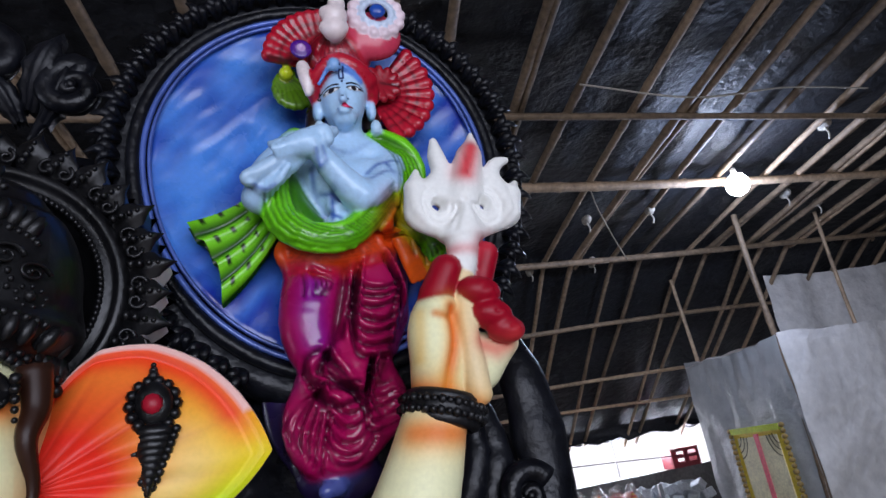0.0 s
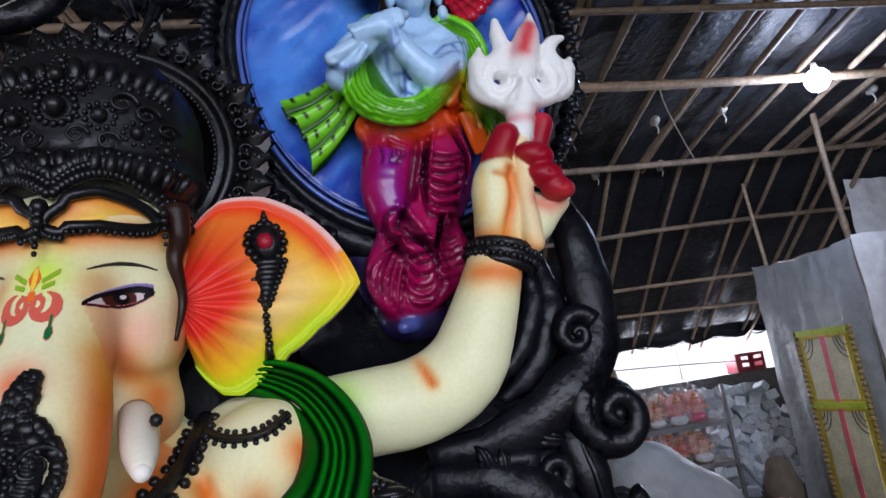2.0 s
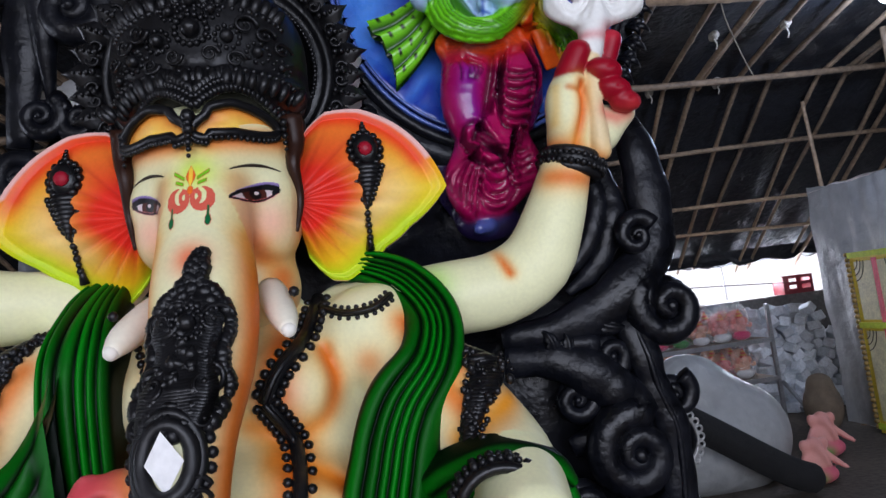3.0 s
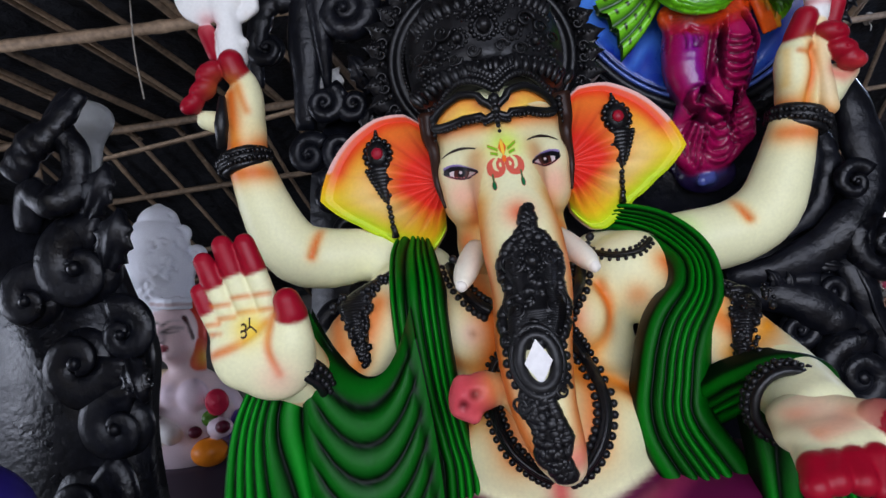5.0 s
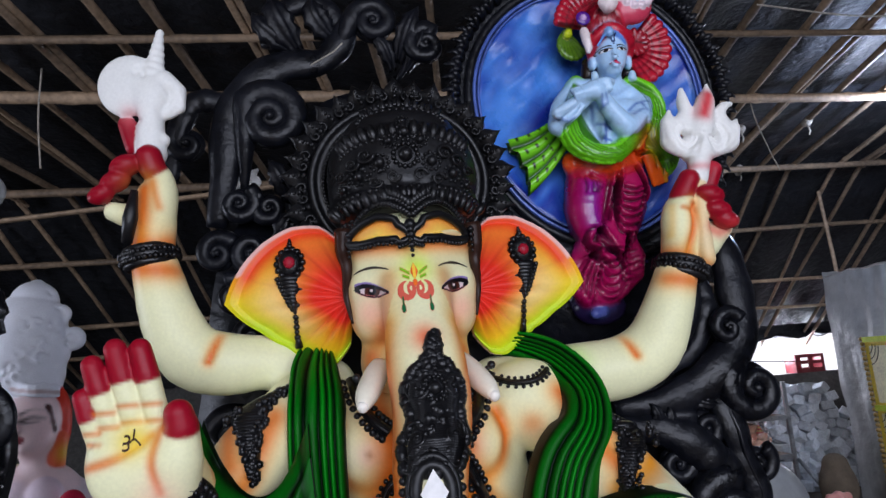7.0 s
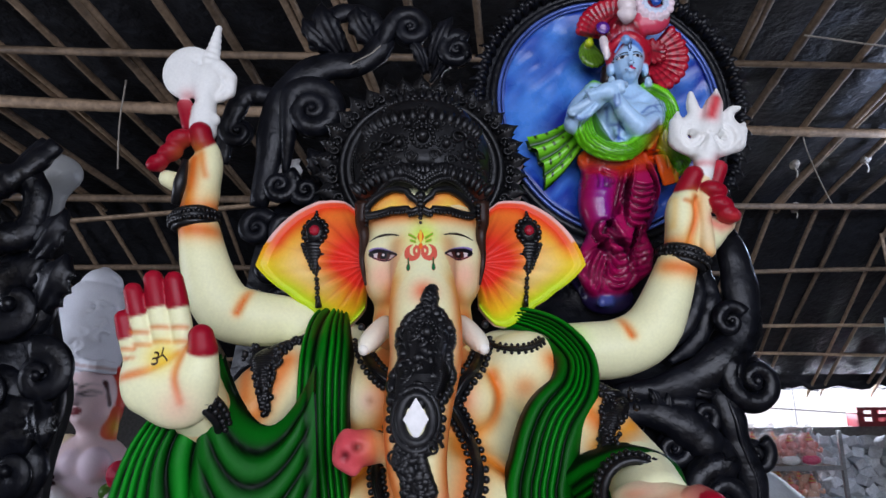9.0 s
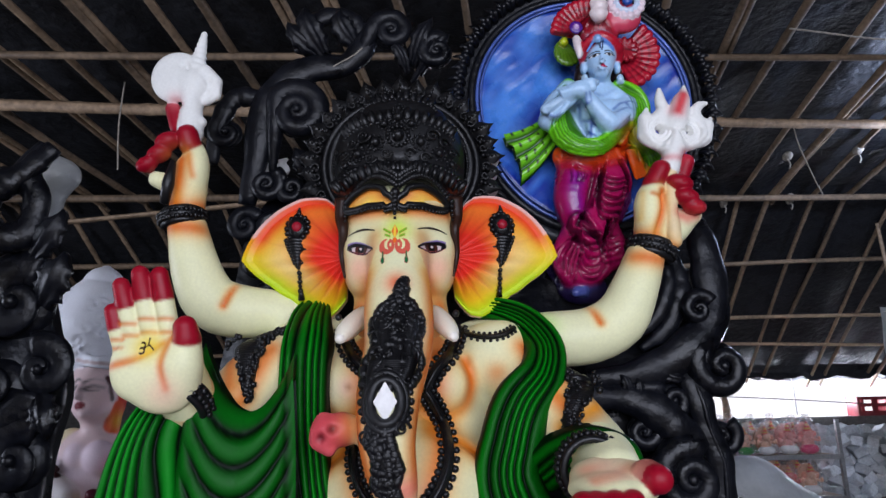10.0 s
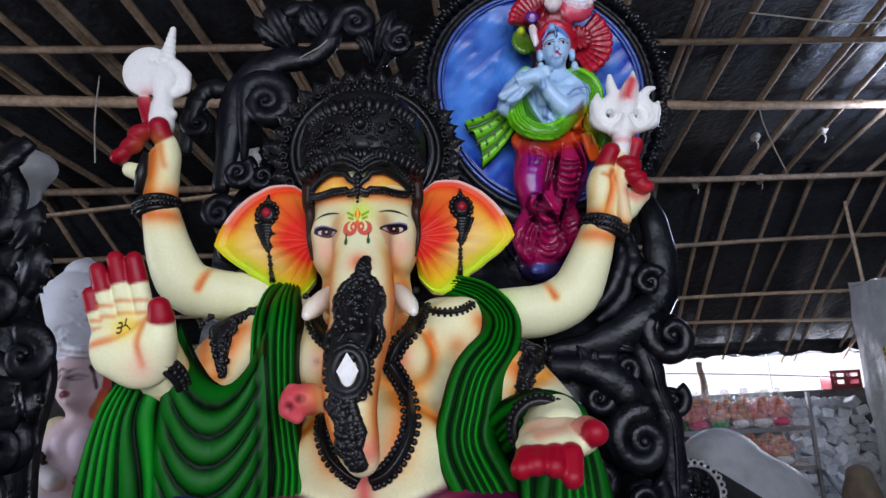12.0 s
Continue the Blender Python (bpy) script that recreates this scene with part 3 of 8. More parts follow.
def panel_door():
    """A yellow painted ornamental door leaning on the tarp, with a pink stripe and beaded gold edging."""
    t = thing("ornamental_door", (4.53, 3.82, 0.01), "yellow painted ornamental door with pink centre stripe, leaning on the tarp", "door")
    Y, P, G, D = (material(n, c, 0.4, vary=0.2, scale=7, fine=60) for n, c in (("yellow_door_paint", (0.72, 0.55, 0.05)), ("pink_door_paint", (0.8, 0.16, 0.2)), ("lime_door_paint", (0.5, 0.6, 0.03)), ("pale_door_paint", (0.72, 0.66, 0.42))))
    x, y0, y1 = 4.53, 3.53, 4.11
    yc = (y0 + y1) / 2
    part("panel", Shape().box((x, yc, 0.80), (0.03, y1 - y0, 1.58)), Y, t, smooth=False)
    for z0, z1 in ((0.1, 0.92), (0.98, 1.53)):
        for s in (-1, 1):
            part("leaf", Shape().box((x - 0.018, yc + s * 0.13, (z0 + z1) / 2), (0.012, 0.21, z1 - z0 - 0.04)), D, t, "pale cream door leaf", smooth=False)
        part("stripe", Shape().box((x - 0.024, yc, (z0 + z1) / 2), (0.012, 0.05, z1 - z0)), P, t, "pink centre stripe", smooth=False)
        part("rail", Shape().box((x - 0.026, yc, z0 - 0.03), (0.02, y1 - y0, 0.05)), G, t, "lime green cross rail", smooth=False)
        for s in (-1, 1):
            for k in range(3):
                sh = Shape().ring((x - 0.026, yc + s * 0.25, z1), (0.06 + 0.035 * k, 0.09 + 0.05 * k), 0.004, (0, -s, 0), (0, 0, -1), 12, sides=4, arc=(5, 85))
                part("swag", sh, BLACK, t, "dark painted swag line")
    part("rail", Shape().box((x - 0.026, yc, 1.57), (0.02, y1 - y0, 0.05)), G, t, smooth=False)
    gold = material("dull_gold_trim", (0.3, 0.2, 0.06), 0.45, vary=0.4, scale=30, fine=120, bump=0.5)
    for s in (-1, 1):
        sh = Shape()
        for k in range(34):
            sh.ball((x - 0.02, yc + s * 0.315, 0.06 + 0.046 * k), (0.022, 0.03 if k % 2 else 0.022, 0.022), n=6)
        part("beading", sh, gold, t, "beaded dull gold edge")


panel_door()


# ---- the large painted idol ----
CREAM, ORANGE, PINK, NAIL = lin(232, 231, 186), lin(218, 100, 0), lin(236, 168, 150), lin(146, 6, 32)
# dark and light cloth green; the dark one is painted shading for fold grooves
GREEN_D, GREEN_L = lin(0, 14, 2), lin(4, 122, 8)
INK = lin(9, 9, 10)
WHITE = lin(232, 232, 228)
RED, CORAL, YELLOW, LIME = lin(222, 30, 16), lin(242, 80, 54), lin(244, 200, 8), lin(186, 214, 0)
idol = Shape()
P_, B_, W_, C_ = 0, 1, 2, 3        # painted, black clay, plaster, painted cloth folds


def knob(p, r, n=6, squash=1.0, mat=B_, col=INK):
    idol.ball(p, (r, r * squash, r), col, mat, n)


def mirror(rows):
    return [(-r[0], *r[1:]) for r in rows]


def build_head():
    h = Clay((-0.24, -0.52, 1.18), (0.24, 0.2, 2.02), 0.0055, CREAM)
    h.ball((0, 0.0, 1.84), (0.15, 0.15, 0.19), CREAM)
    h.ball((0, -0.07, 1.90), (0.13, 0.12, 0.09), CREAM, k=0.06)
    for s in (-1, 1):
        h.ball((s * 0.082, -0.085, 1.755), (0.058, 0.072, 0.066), CREAM, k=0.035)
        h.ball((s * 0.082, -0.095, 1.815), (0.058, 0.06, 0.05), CREAM, k=0.03)
        h.ball((s * 0.055, -0.03, 1.66), (0.065, 0.08, 0.075), CREAM, k=0.03)
    h.ball((0, -0.03, 1.64), (0.10, 0.10, 0.08), CREAM, k=0.05)
    trunk = [(0, -0.10, 1.86, 0.085), (0, -0.155, 1.81, 0.075), (0, -0.20, 1.73, 0.072), (0.003, -0.25, 1.64, 0.078), (0.003, -0.30, 1.55, 0.074), (-0.014, -0.36, 1.45, 0.066), (-0.016, -0.395, 1.36, 0.056), (-0.004, -0.40, 1.29, 0.047), (0.006, -0.395, 1.255, 0.036)]
    h.limb(trunk, CREAM, k=0.035, n=30)
    # tip of the trunk, curled up beside it
    h.limb([(-0.03, -0.33, 1.33, 0.03), (-0.07, -0.315, 1.378, 0.026), (-0.105, -0.325, 1.383, 0.03)], CREAM, k=0.02)
    h.limb([(-0.118, -0.33, 1.382, 0.034), (-0.142, -0.345, 1.378, 0.03)], lin(196, 70, 78), k=0.015, over=True)
    h.limb([(-0.15, -0.34, 1.405, 0.012), (-0.158, -0.345, 1.36, 0.016), (-0.135, -0.35, 1.342, 0.012)], lin(206, 84, 90), k=0.02, over=True)
    for dx, dz in ((-0.128, 1.384), (-0.15, 1.368)):
        h.cut([(dx, -0.377, dz), (dx + 0.002, -0.36, dz)], 0.009, 0.012)
        h.brush([(dx, -0.375, dz)], 0.009, lin(60, 6, 14), 0.95)
    # airbrushing
    for s in (-1, 1):
        h.brush([(s * 0.072, -0.21, 1.72), (s * 0.078, -0.26, 1.64), (s * 0.076, -0.31, 1.55), (s * 0.066 - 0.012, -0.37, 1.45), (s * 0.055 - 0.014, -0.40, 1.36), (s * 0.042, -0.40, 1.28)], 0.019, ORANGE, 0.95, n=20)
        h.brush([(s * 0.052, -0.14, 1.82), (s * 0.060, -0.16, 1.75), (s * 0.078, -0.165, 1.70)], 0.018, ORANGE, 0.85, n=8)
        h.brush([(s * 0.06, -0.155, 1.70), (s * 0.1, -0.15, 1.69)], 0.014, lin(220, 90, 20), 0.8)
        h.brush([(s * 0.1, -0.16, 1.755)], 0.04, PINK, 0.75)
        h.brush([(s * 0.15, -0.02, 1.90), (s * 0.148, -0.05, 1.8), (s * 0.135, -0.06, 1.70)], 0.020, ORANGE, 0.6)
        h.brush([(s * 0.12, -0.13, 1.90), (s * 0.02, -0.18, 1.888)], 0.018, ORANGE, 0.9)
        h.cut([(s * 0.06, -0.155, 1.695), (s * 0.105, -0.145, 1.70)], 0.008, 0.006)
        h.brush([(s * 0.1, -0.09, 1.665), (s * 0.09, -0.06, 1.61)], 0.026, ORANGE, 0.85, deep=0.5)
    h.brush([(0, -0.29, 1.69)], 0.028, lin(226, 90, 40), 0.9)
    h.brush([(0.02, -0.44, 1.27)], 0.03, lin(230, 120, 110), 0.8)
    h.brush([(0, -0.235, 1.835)], 0.032, lin(206, 236, 30), 0.85)
    h.skin(idol, P_)
    return h


def draw_eye(s):
    ink, white, iris, shade = lin(10, 8, 14), lin(214, 196, 196), lin(70, 30, 20), lin(36, 24, 104)

    def draw(a, b):
        a = a * s                       # +1 towards the temple
        up = 0.40 * (1 - (a * 1.05) ** 2) + 0.32 * a
        lo = -0.28 * (1 - (a * 1.05) ** 2) + 0.28 * a
        lid = up + 0.20 + 0.14 * a
        col = np.empty((*a.shape, 3))
        col[:] = white
        col[(a * 0.9 + 0.05) ** 2 + ((b - 0.06) * 0.8) ** 2 < 0.16] = iris
        col[(a * 0.9 + 0.05) ** 2 + ((b - 0.06) * 0.8) ** 2 < 0.04] = ink
        col[(a + 0.02) ** 2 + (b - 0.12) ** 2 < 0.008] = white
        pink = (b < lo + 0.07)
        col[pink] = lin(214, 120, 120)
        above = b > up
        f = np.clip((b - up) / (lid - up + 1e-6), 0, 1)[..., None]
        col = np.where(above[..., None], shade * (1 - f) + lin(150, 130, 180) * f, col)
        line = (np.abs(b - up) < 0.11 + 0.08 * np.clip(a, 0, 1)) | ((np.abs(b - lo) < 0.05) & (b < up))
        col[line] = ink
        mask = (b > lo - 0.05) & (b < lid) & (np.abs(a) < 0.93)
        wing = (a > 0.6) & (np.abs(b - (0.12 + 0.55 * (a - 0.6))) < 0.1 * (1.02 - a) / 0.4)
        col[wing] = ink
        return col, mask | wing
    return draw


def build_face(h):
    for s in (-1, 1):
        x = s * 0.088 - 0.006
        decal(idol, h, x - 0.036, x + 0.037, 1.766, 1.832, 80, 60, draw_eye(s))

        def brow(a, b, s=s):
            a = a * s
            m = np.abs(b - (0.5 - 0.9 * (a - 0.1) ** 2)) < 0.20 * np.clip(1.05 - np.abs(a - 0.0), 0, 1) + 0.02
            return np.broadcast_to(lin(52, 44, 36), (*a.shape, 3)), m & (np.abs(a) < 0.95)
        decal(idol, h, x - 0.036, x + 0.040, 1.834, 1.858, 60, 30, brow)

    def tilak(a, b):
        col = np.empty((*a.shape, 3))
        col[:] = lin(214, 96, 76)
        aa = np.abs(a)
        heart = ((aa - 0.42) ** 2 / 0.16 + (b + 0.18) ** 2 / 0.09 < 1) & ((aa - 0.36) ** 2 + (b + 0.10) ** 2 > 0.045)
        curl = (np.abs(np.hypot(aa - 0.2, b + 0.12) - 0.14) < 0.05)
        drop = (aa < 0.17 * (1 - np.abs(b - 0.42) / 0.28))
        dot = np.hypot(a, b - 0.05) < 0.1
        dang = (np.hypot((aa - 0.62) / 0.7, b + 0.72) < 0.13)
        stem = (np.abs(aa - 0.62) < 0.03) & (b < -0.35) & (b > -0.7)
        fl = (aa > 0.22) & (aa < 0.62) & (np.abs(b - 0.34 - 0.5 * (aa - 0.2)) < 0.045) | ((aa > 0.25) & (aa < 0.55) & (np.abs(b - 0.2 - 0.3 * (aa - 0.2)) < 0.04))
        col[dang | stem] = lin(20, 104, 60)
        col[fl] = lin(120, 190, 20)
        col[drop | dot] = lin(232, 110, 30)
        col[drop & (aa < 0.07)] = lin(246, 200, 60)
        return col, heart | curl | drop | dot | dang | stem | fl
    decal(idol, h, -0.050, 0.038, 1.732, 1.868, 90, 120, tilak)


def build_ear(s):
    """A fan-shaped ear, mirrored by s: pleated near the head, with a turned pale rim."""
    ang = [-82, -70, -61, -45, -30, -15, 2, 20, 36, 52, 68, 84]
    rad = [0.10, 0.155, 0.172, 0.176, 0.187, 0.222, 0.292, 0.272, 0.254, 0.232, 0.195, 0.12]
    A = np.radians(np.linspace(-82, 84, 84))
    R = np.interp(np.degrees(A), ang, rad)
    U = np.linspace(0.0, 1.0, 36)
    u, a = np.meshgrid(U, A, indexing="ij")
    deg = np.degrees(a)
    r = 0.01 + u * (R[None, :] - 0.01)
    x = 0.13 + r * np.cos(a)
    z = 1.80 + r * np.sin(a)
    pleat = np.abs(np.sin(deg * 0.19 + 0.6 * np.sin(u * 3)))
    amp = 0.011 * np.exp(-((u - 0.42) / 0.26) ** 2) * np.clip((60 - deg) / 40, 0.15, 1)
    wave = 0.010 * np.sin(deg * 0.085 + 1.0) * np.clip(u - 0.3, 0, 1)
    y = -0.075 + 0.075 * u ** 1.4 - amp * pleat - wave
    y += np.where(u > 0.93, -0.012, 0)
    w_out = np.clip((u - 0.3) / 0.45, 0, 1)
    low = np.clip((46 - deg) / 46, 0, 1)
    base = RED[None, None] * 0.8 + CORAL * 0.2
    col = base * (1 - w_out[..., None]) + (lin(240, 120, 40) * (1 - low[..., None]) + YELLOW * low[..., None]) * w_out[..., None]
    lime = np.clip((u - 0.72) / 0.2, 0, 1)[..., None] * np.clip((8 - deg) / 20, 0, 1)[..., None]
    col = col * (1 - lime) + LIME * lime
    redrim = (np.exp(-((u - 0.9) / 0.09) ** 2) * np.clip((deg - 4) / 12, 0, 1))[..., None]
    col = col * (1 - redrim) + lin(232, 66, 24) * redrim
    cr = (np.clip(1 - pleat * 2.2, 0, 1) * np.exp(-((u - 0.42) / 0.3) ** 2))[..., None] * 0.6
    col = col * (1 - cr) + lin(190, 40, 20) * cr
    light = (np.exp(-((u - 0.62) / 0.16) ** 2) * np.exp(-((deg + 6) / 26) ** 2))[..., None] * 0.65
    col = col * (1 - light) + lin(250, 226, 150) * light
    rim = ((u > 0.95) & (deg > 14))[..., None]
    col = np.where(rim, lin(238, 190, 180), col)
    front = np.stack([s * x, y, z], -1)
    idol.grid(front, col, P_, flip=(s < 0))
    back = front.copy()
    back[..., 1] += 0.028
    idol.grid(back, np.broadcast_to(lin(226, 170, 130), back.shape), P_, flip=(s > 0))
    edge = np.stack([front[-1], front[-1] + np.array([0, 0.014, 0.004]), back[-1]], 0)
    idol.grid(edge, lin(240, 205, 196), P_, flip=(s < 0))
    # hanging ear jewel of black clay round a red stone
    jx, jz = 0.272, 1.892

    def on(dx, dz):
        rr = math.hypot(jx + dx - 0.13, jz + dz - 1.80)
        aa = math.atan2(jz + dz - 1.80, jx + dx - 0.13)
        uu = rr / np.interp(math.degrees(aa), ang, rad)
        return V3(s * (jx + dx), -0.075 + 0.075 * min(uu, 1.1) ** 1.4 - 0.008, jz + dz)
    for k in range(14):
        t = k * 2 * math.pi / 14
        knob(on(0.029 * math.cos(t), 0.034 * math.sin(t)), 0.0085)
    idol.ball(on(0, 0), (0.027, 0.012, 0.032), INK, B_, 10)
    idol.ball(on(0, 0) + V3(0, -0.012, 0), (0.014, 0.007, 0.014), lin(150, 20, 40), P_, 8)
    for k in range(3):
        knob(on(0, 0.042 + 0.008 * k), 0.008 - 0.002 * k)
    for k in range(9):
        f = k / 8
        w = 0.024 * (1 - f) ** 0.8 + 0.004
        c = on(-0.004 * f * 2, -0.036 - 0.07 * f)
        idol.ball(c, (w, 0.011, 0.011), INK, B_, 8)
        for q in (-1, 1):
            knob(c + V3(q * w, 0.002, 0), 0.0065)
    for k in range(6):
        knob(on(-0.01, -0.112 - 0.011 * k), 0.006 + 0.0015 * (k % 2))
    idol.tube(np.array([on(-0.011, -0.165), on(-0.012, -0.19)]), [0.005, 0.009], 6, INK, B_)


def relief_strip(h, rows, seed, rmin=0.007, rmax=0.013, per=2, off=0.004):
    """Clusters of black clay beads along rows of x, z, half width on a clay front."""
    rnd = random.Random(seed)
    q = smooth_path(rows, int(len(rows) * 6))
    for k, (x, z, w) in enumerate(q):
        y = float(h.front(np.array([x]), np.array([z]))[0])
        idol.ball((x, y, z), (w * 0.92, 0.009, 0.013), INK, B_, 8)
        for s in (-1, 1):
            xx = x + s * w
            yy = float(h.front(np.array([xx]), np.array([z]))[0])
            r = rnd.uniform(rmin, rmax)
            knob((xx, yy - off * 0.5, z), r, 6)
        for _ in range(per):
            xx, zz = x + rnd.uniform(-w, w) * 0.85, z + rnd.uniform(-0.006, 0.006)
            yy = float(h.front(np.array([xx]), np.array([zz]))[0])
            idol.ball((xx, yy - 0.006, zz), (rnd.uniform(0.005, 0.013), 0.008, rnd.uniform(0.005, 0.012)), INK, B_, 7, rot=(0, rnd.uniform(0, 180), 0))


def surf_volute(h, x, z, size, hand, start=0.0, turns=1.4):
    s = np.linspace(1, 0, 26)
    a = start + hand * 2 * np.pi * turns * (1 - s)
    r = size * (0.15 + 0.85 * s)
    px, pz = x + r * np.cos(a), z + r * np.sin(a)
    py = h.front(px, pz) - 0.012
    idol.tube(np.stack([px, py, pz], -1), size * 0.2 * (0.4 + 0.7 * s), 6, INK, B_)
    knob((x, float(py[-1]) - 0.004, z), size * 0.2)


def build_trunk_ornament(h):
    relief_strip(h, [(0.016, 1.695, 0.003), (0.012, 1.675, 0.008), (0.008, 1.655, 0.010), (0.006, 1.635, 0.030), (0.004, 1.61, 0.046), (0.002, 1.585, 0.052), (0.002, 1.56, 0.044), (0.0, 1.535, 0.046), (-0.004, 1.51, 0.056), (-0.010, 1.485, 0.052), (-0.016, 1.465, 0.045)], 1)
    for s in (-1, 1):
        surf_volute(h, 0.004 + s * 0.034, 1.60, 0.022, s)
        surf_volute(h, -0.004 + s * 0.032, 1.522, 0.022, -s, 1.2)
        surf_volute(h, -0.014 + s * 0.042, 1.478, 0.016, s)
    for k in range(16):
        a = k * math.pi / 8
        x, z = 0.004 + 0.020 * math.cos(a), 1.598 + 0.020 * math.sin(a)
        knob((x, float(h.front(np.array([x]), np.array([z]))[0]) - 0.014, z), 0.0045)
    knob((0.004, float(h.front(np.array([0.004]), np.array([1.598]))[0]) - 0.014, 1.598), 0.013, 10)
    # oval frame with a pale diamond
    cx, cz = -0.017, 1.435
    for rr, th in ((1.0, 0.011), (1.32, 0.008)):
        a = np.linspace(0, 2 * np.pi, 40, endpoint=False)
        x, z = cx + 0.030 * rr * np.cos(a), cz + 0.042 * rr * np.sin(a)
        idol.tube(np.stack([x, h.front(x, z) - 0.006, z], -1), th, 6, INK, B_, closed=True)
    for k in range(22):
        a = k * 2 * math.pi / 22
        x, z = cx + 0.049 * math.cos(a), cz + 0.062 * math.sin(a)
        if z < 1.47:
            knob((x, float(h.front(np.array([x]), np.array([z]))[0]) - 0.003, z), 0.008)
    yy = float(h.front(np.array([cx]), np.array([cz]))[0]) - 0.012
    idol.put([(cx, yy - 0.002, cz + 0.038), (cx + 0.023, yy + 0.002, cz), (cx, yy - 0.002, cz - 0.038), (cx - 0.023, yy + 0.002, cz), (cx, yy - 0.005, cz)], [(0, 4, 1), (1, 4, 2), (2, 4, 3), (3, 4, 0)][::1], lin(214, 218, 200), W_)
    relief_strip(h, [(-0.03, 1.385, 0.018), (-0.028, 1.36, 0.022), (-0.018, 1.335, 0.020), (-0.012, 1.31, 0.022), (-0.016, 1.285, 0.020), (-0.008, 1.262, 0.014), (0.0, 1.245, 0.010)], 5)
    for s, z in ((1, 1.385), (-1, 1.372), (1, 1.40)):
        surf_volute(h, -0.02 + s * 0.035, z, 0.016, s)
    for s in (-1, 1):        # tusks
        pts = [(s * 0.085, -0.15, 1.64, 0.024), (s * 0.10, -0.20, 1.618, 0.025), (s * 0.116, -0.26, 1.59, 0.022 if s < 0 else 0.021), (s * 0.124, -0.29, 1.572, 0.012)]
        q = smooth_path(pts, 14)
        idol.tube(q[:, :3], q[:, 3], 12, lin(232, 226, 206), P_)
        idol.ball(q[-1, :3], q[-1, 3], lin(236, 232, 220), P_, 8)


def build_crown():
    # domed cap
    cap = Clay((-0.24, -0.24, 1.93), (0.24, 0.2, 2.36), 0.009, INK)
    cap.ball((0, -0.01, 2.09), (0.18, 0.15, 0.18), INK)
    cap.ball((0, -0.015, 2.01), (0.178, 0.165, 0.058), INK, k=0.04)
    for z, r in ((2.245, 0.10), (2.19, 0.14), (2.03, 0.18)):
        cap.cut([(r * math.cos(t), -0.01 - r * 0.85 * math.sin(t), z) for t in np.linspace(0, math.pi, 14)], 0.012, 0.010)
    cap.skin(idol, B_)
    rnd = random.Random(3)

    def bead(x, z, r, out=0.0, n=6):
        knob((x, float(cap.front(np.array([x]), np.array([z]))[0]) - out, z), r, n)
    # rows of petals and beads on the cap
    for z, w, cnt, r in ((2.255, 0.085, 13, 0.011), (2.235, 0.10, 18, 0.007), (2.165, 0.14, 17, 0.013), (2.145, 0.145, 26, 0.006), (2.025, 0.165, 30, 0.0065), (2.008, 0.165, 22, 0.011)):
        for k in range(cnt):
            t = -1 + 2 * k / (cnt - 1)
            zz = z - 0.03 * t * t
            x = w * math.sin(t * 1.35) / math.sin(1.35)
            yb = float(cap.front(np.array([x]), np.array([zz]))[0])
            q = r * rnd.uniform(0.85, 1.15)
            idol.ball((x, yb, zz), (q * 0.85, q * 0.8, q * (1.7 if r > 0.008 else 1)), INK, B_, 7, rot=(0, 40 * t, 0))
    for x, z, r in ((0, 2.10, 0.027), (-0.058, 2.085, 0.02), (0.058, 2.085, 0.02), (0, 2.155, 0.02), (-0.035, 2.135, 0.015), (0.035, 2.135, 0.015), (-0.105, 2.06, 0.018), (0.105, 2.06, 0.018), (0, 2.19, 0.014), (-0.14, 2.04, 0.013), (0.14, 2.04, 0.013)):
        bead(x, z, r * 0.62, 0.006, 10)
        for k in range(max(9, int(r * 560))):
            t = k * 2 * math.pi / max(9, int(r * 560))
            bead(x + r * math.cos(t), z + r * math.sin(t), r * 0.2 + 0.001, 0.002)
    for k in range(16):
        bead(rnd.uniform(-0.15, 0.15), rnd.uniform(2.03, 2.2), rnd.uniform(0.004, 0.008))
    for s in (-1, 1):
        for x, z, r in ((0.09, 2.105, 0.02), (0.12, 2.09, 0.017), (0.145, 2.07, 0.015), (0.03, 2.05, 0.016), (0.07, 2.04, 0.016)):
            surf_volute(cap, s * x, z, r, s)
    # halo plate: ringed disc with a leafy border
    cx, cy, cz = 0.0, 0.085, 2.105
    prof = [(0.05, 0.0), (0.185, 0.0), (0.19, -0.022), (0.198, -0.028), (0.204, -0.012), (0.212, -0.03), (0.222, -0.036), (0.232, -0.022), (0.236, -0.004), (0.262, -0.010), (0.272, 0.004), (0.272, 0.035), (0.05, 0.035)]
    a = np.radians(np.linspace(-52, 232, 120))
    g = np.array([[(cx + r * math.cos(t), cy + d, cz + r * math.sin(t) * 0.93) for r, d in prof] for t in a])
    idol.grid(g, INK, B_)
    for k, t in enumerate(np.radians(np.linspace(-46, 226, 92))):
        knob((cx + 0.192 * math.cos(t), cy - 0.03, cz + 0.192 * 0.93 * math.sin(t)), 0.006, 5)
    # leaf border
    for k, t in enumerate(np.radians(np.linspace(-48, 228, 27))):
        ca, sa = math.cos(t), math.sin(t)
        rot = np.array([[ca, -sa], [sa, ca]])
        length = 0.052 + 0.008 * (k % 2)
        n1, n2 = 12, 7
        uu, vv = np.meshgrid(np.linspace(0, 1, n1), np.linspace(-1, 1, n2), indexing="ij")
        w = 0.030 * np.sin(np.pi * np.clip(uu * 0.86 + 0.14, 0, 1)) ** 0.7 * (1 - 0.18 * np.abs(np.sin(uu * 9)))
        rr = 0.232 + length * uu + 0.014 * (1 - vv ** 2) * uu
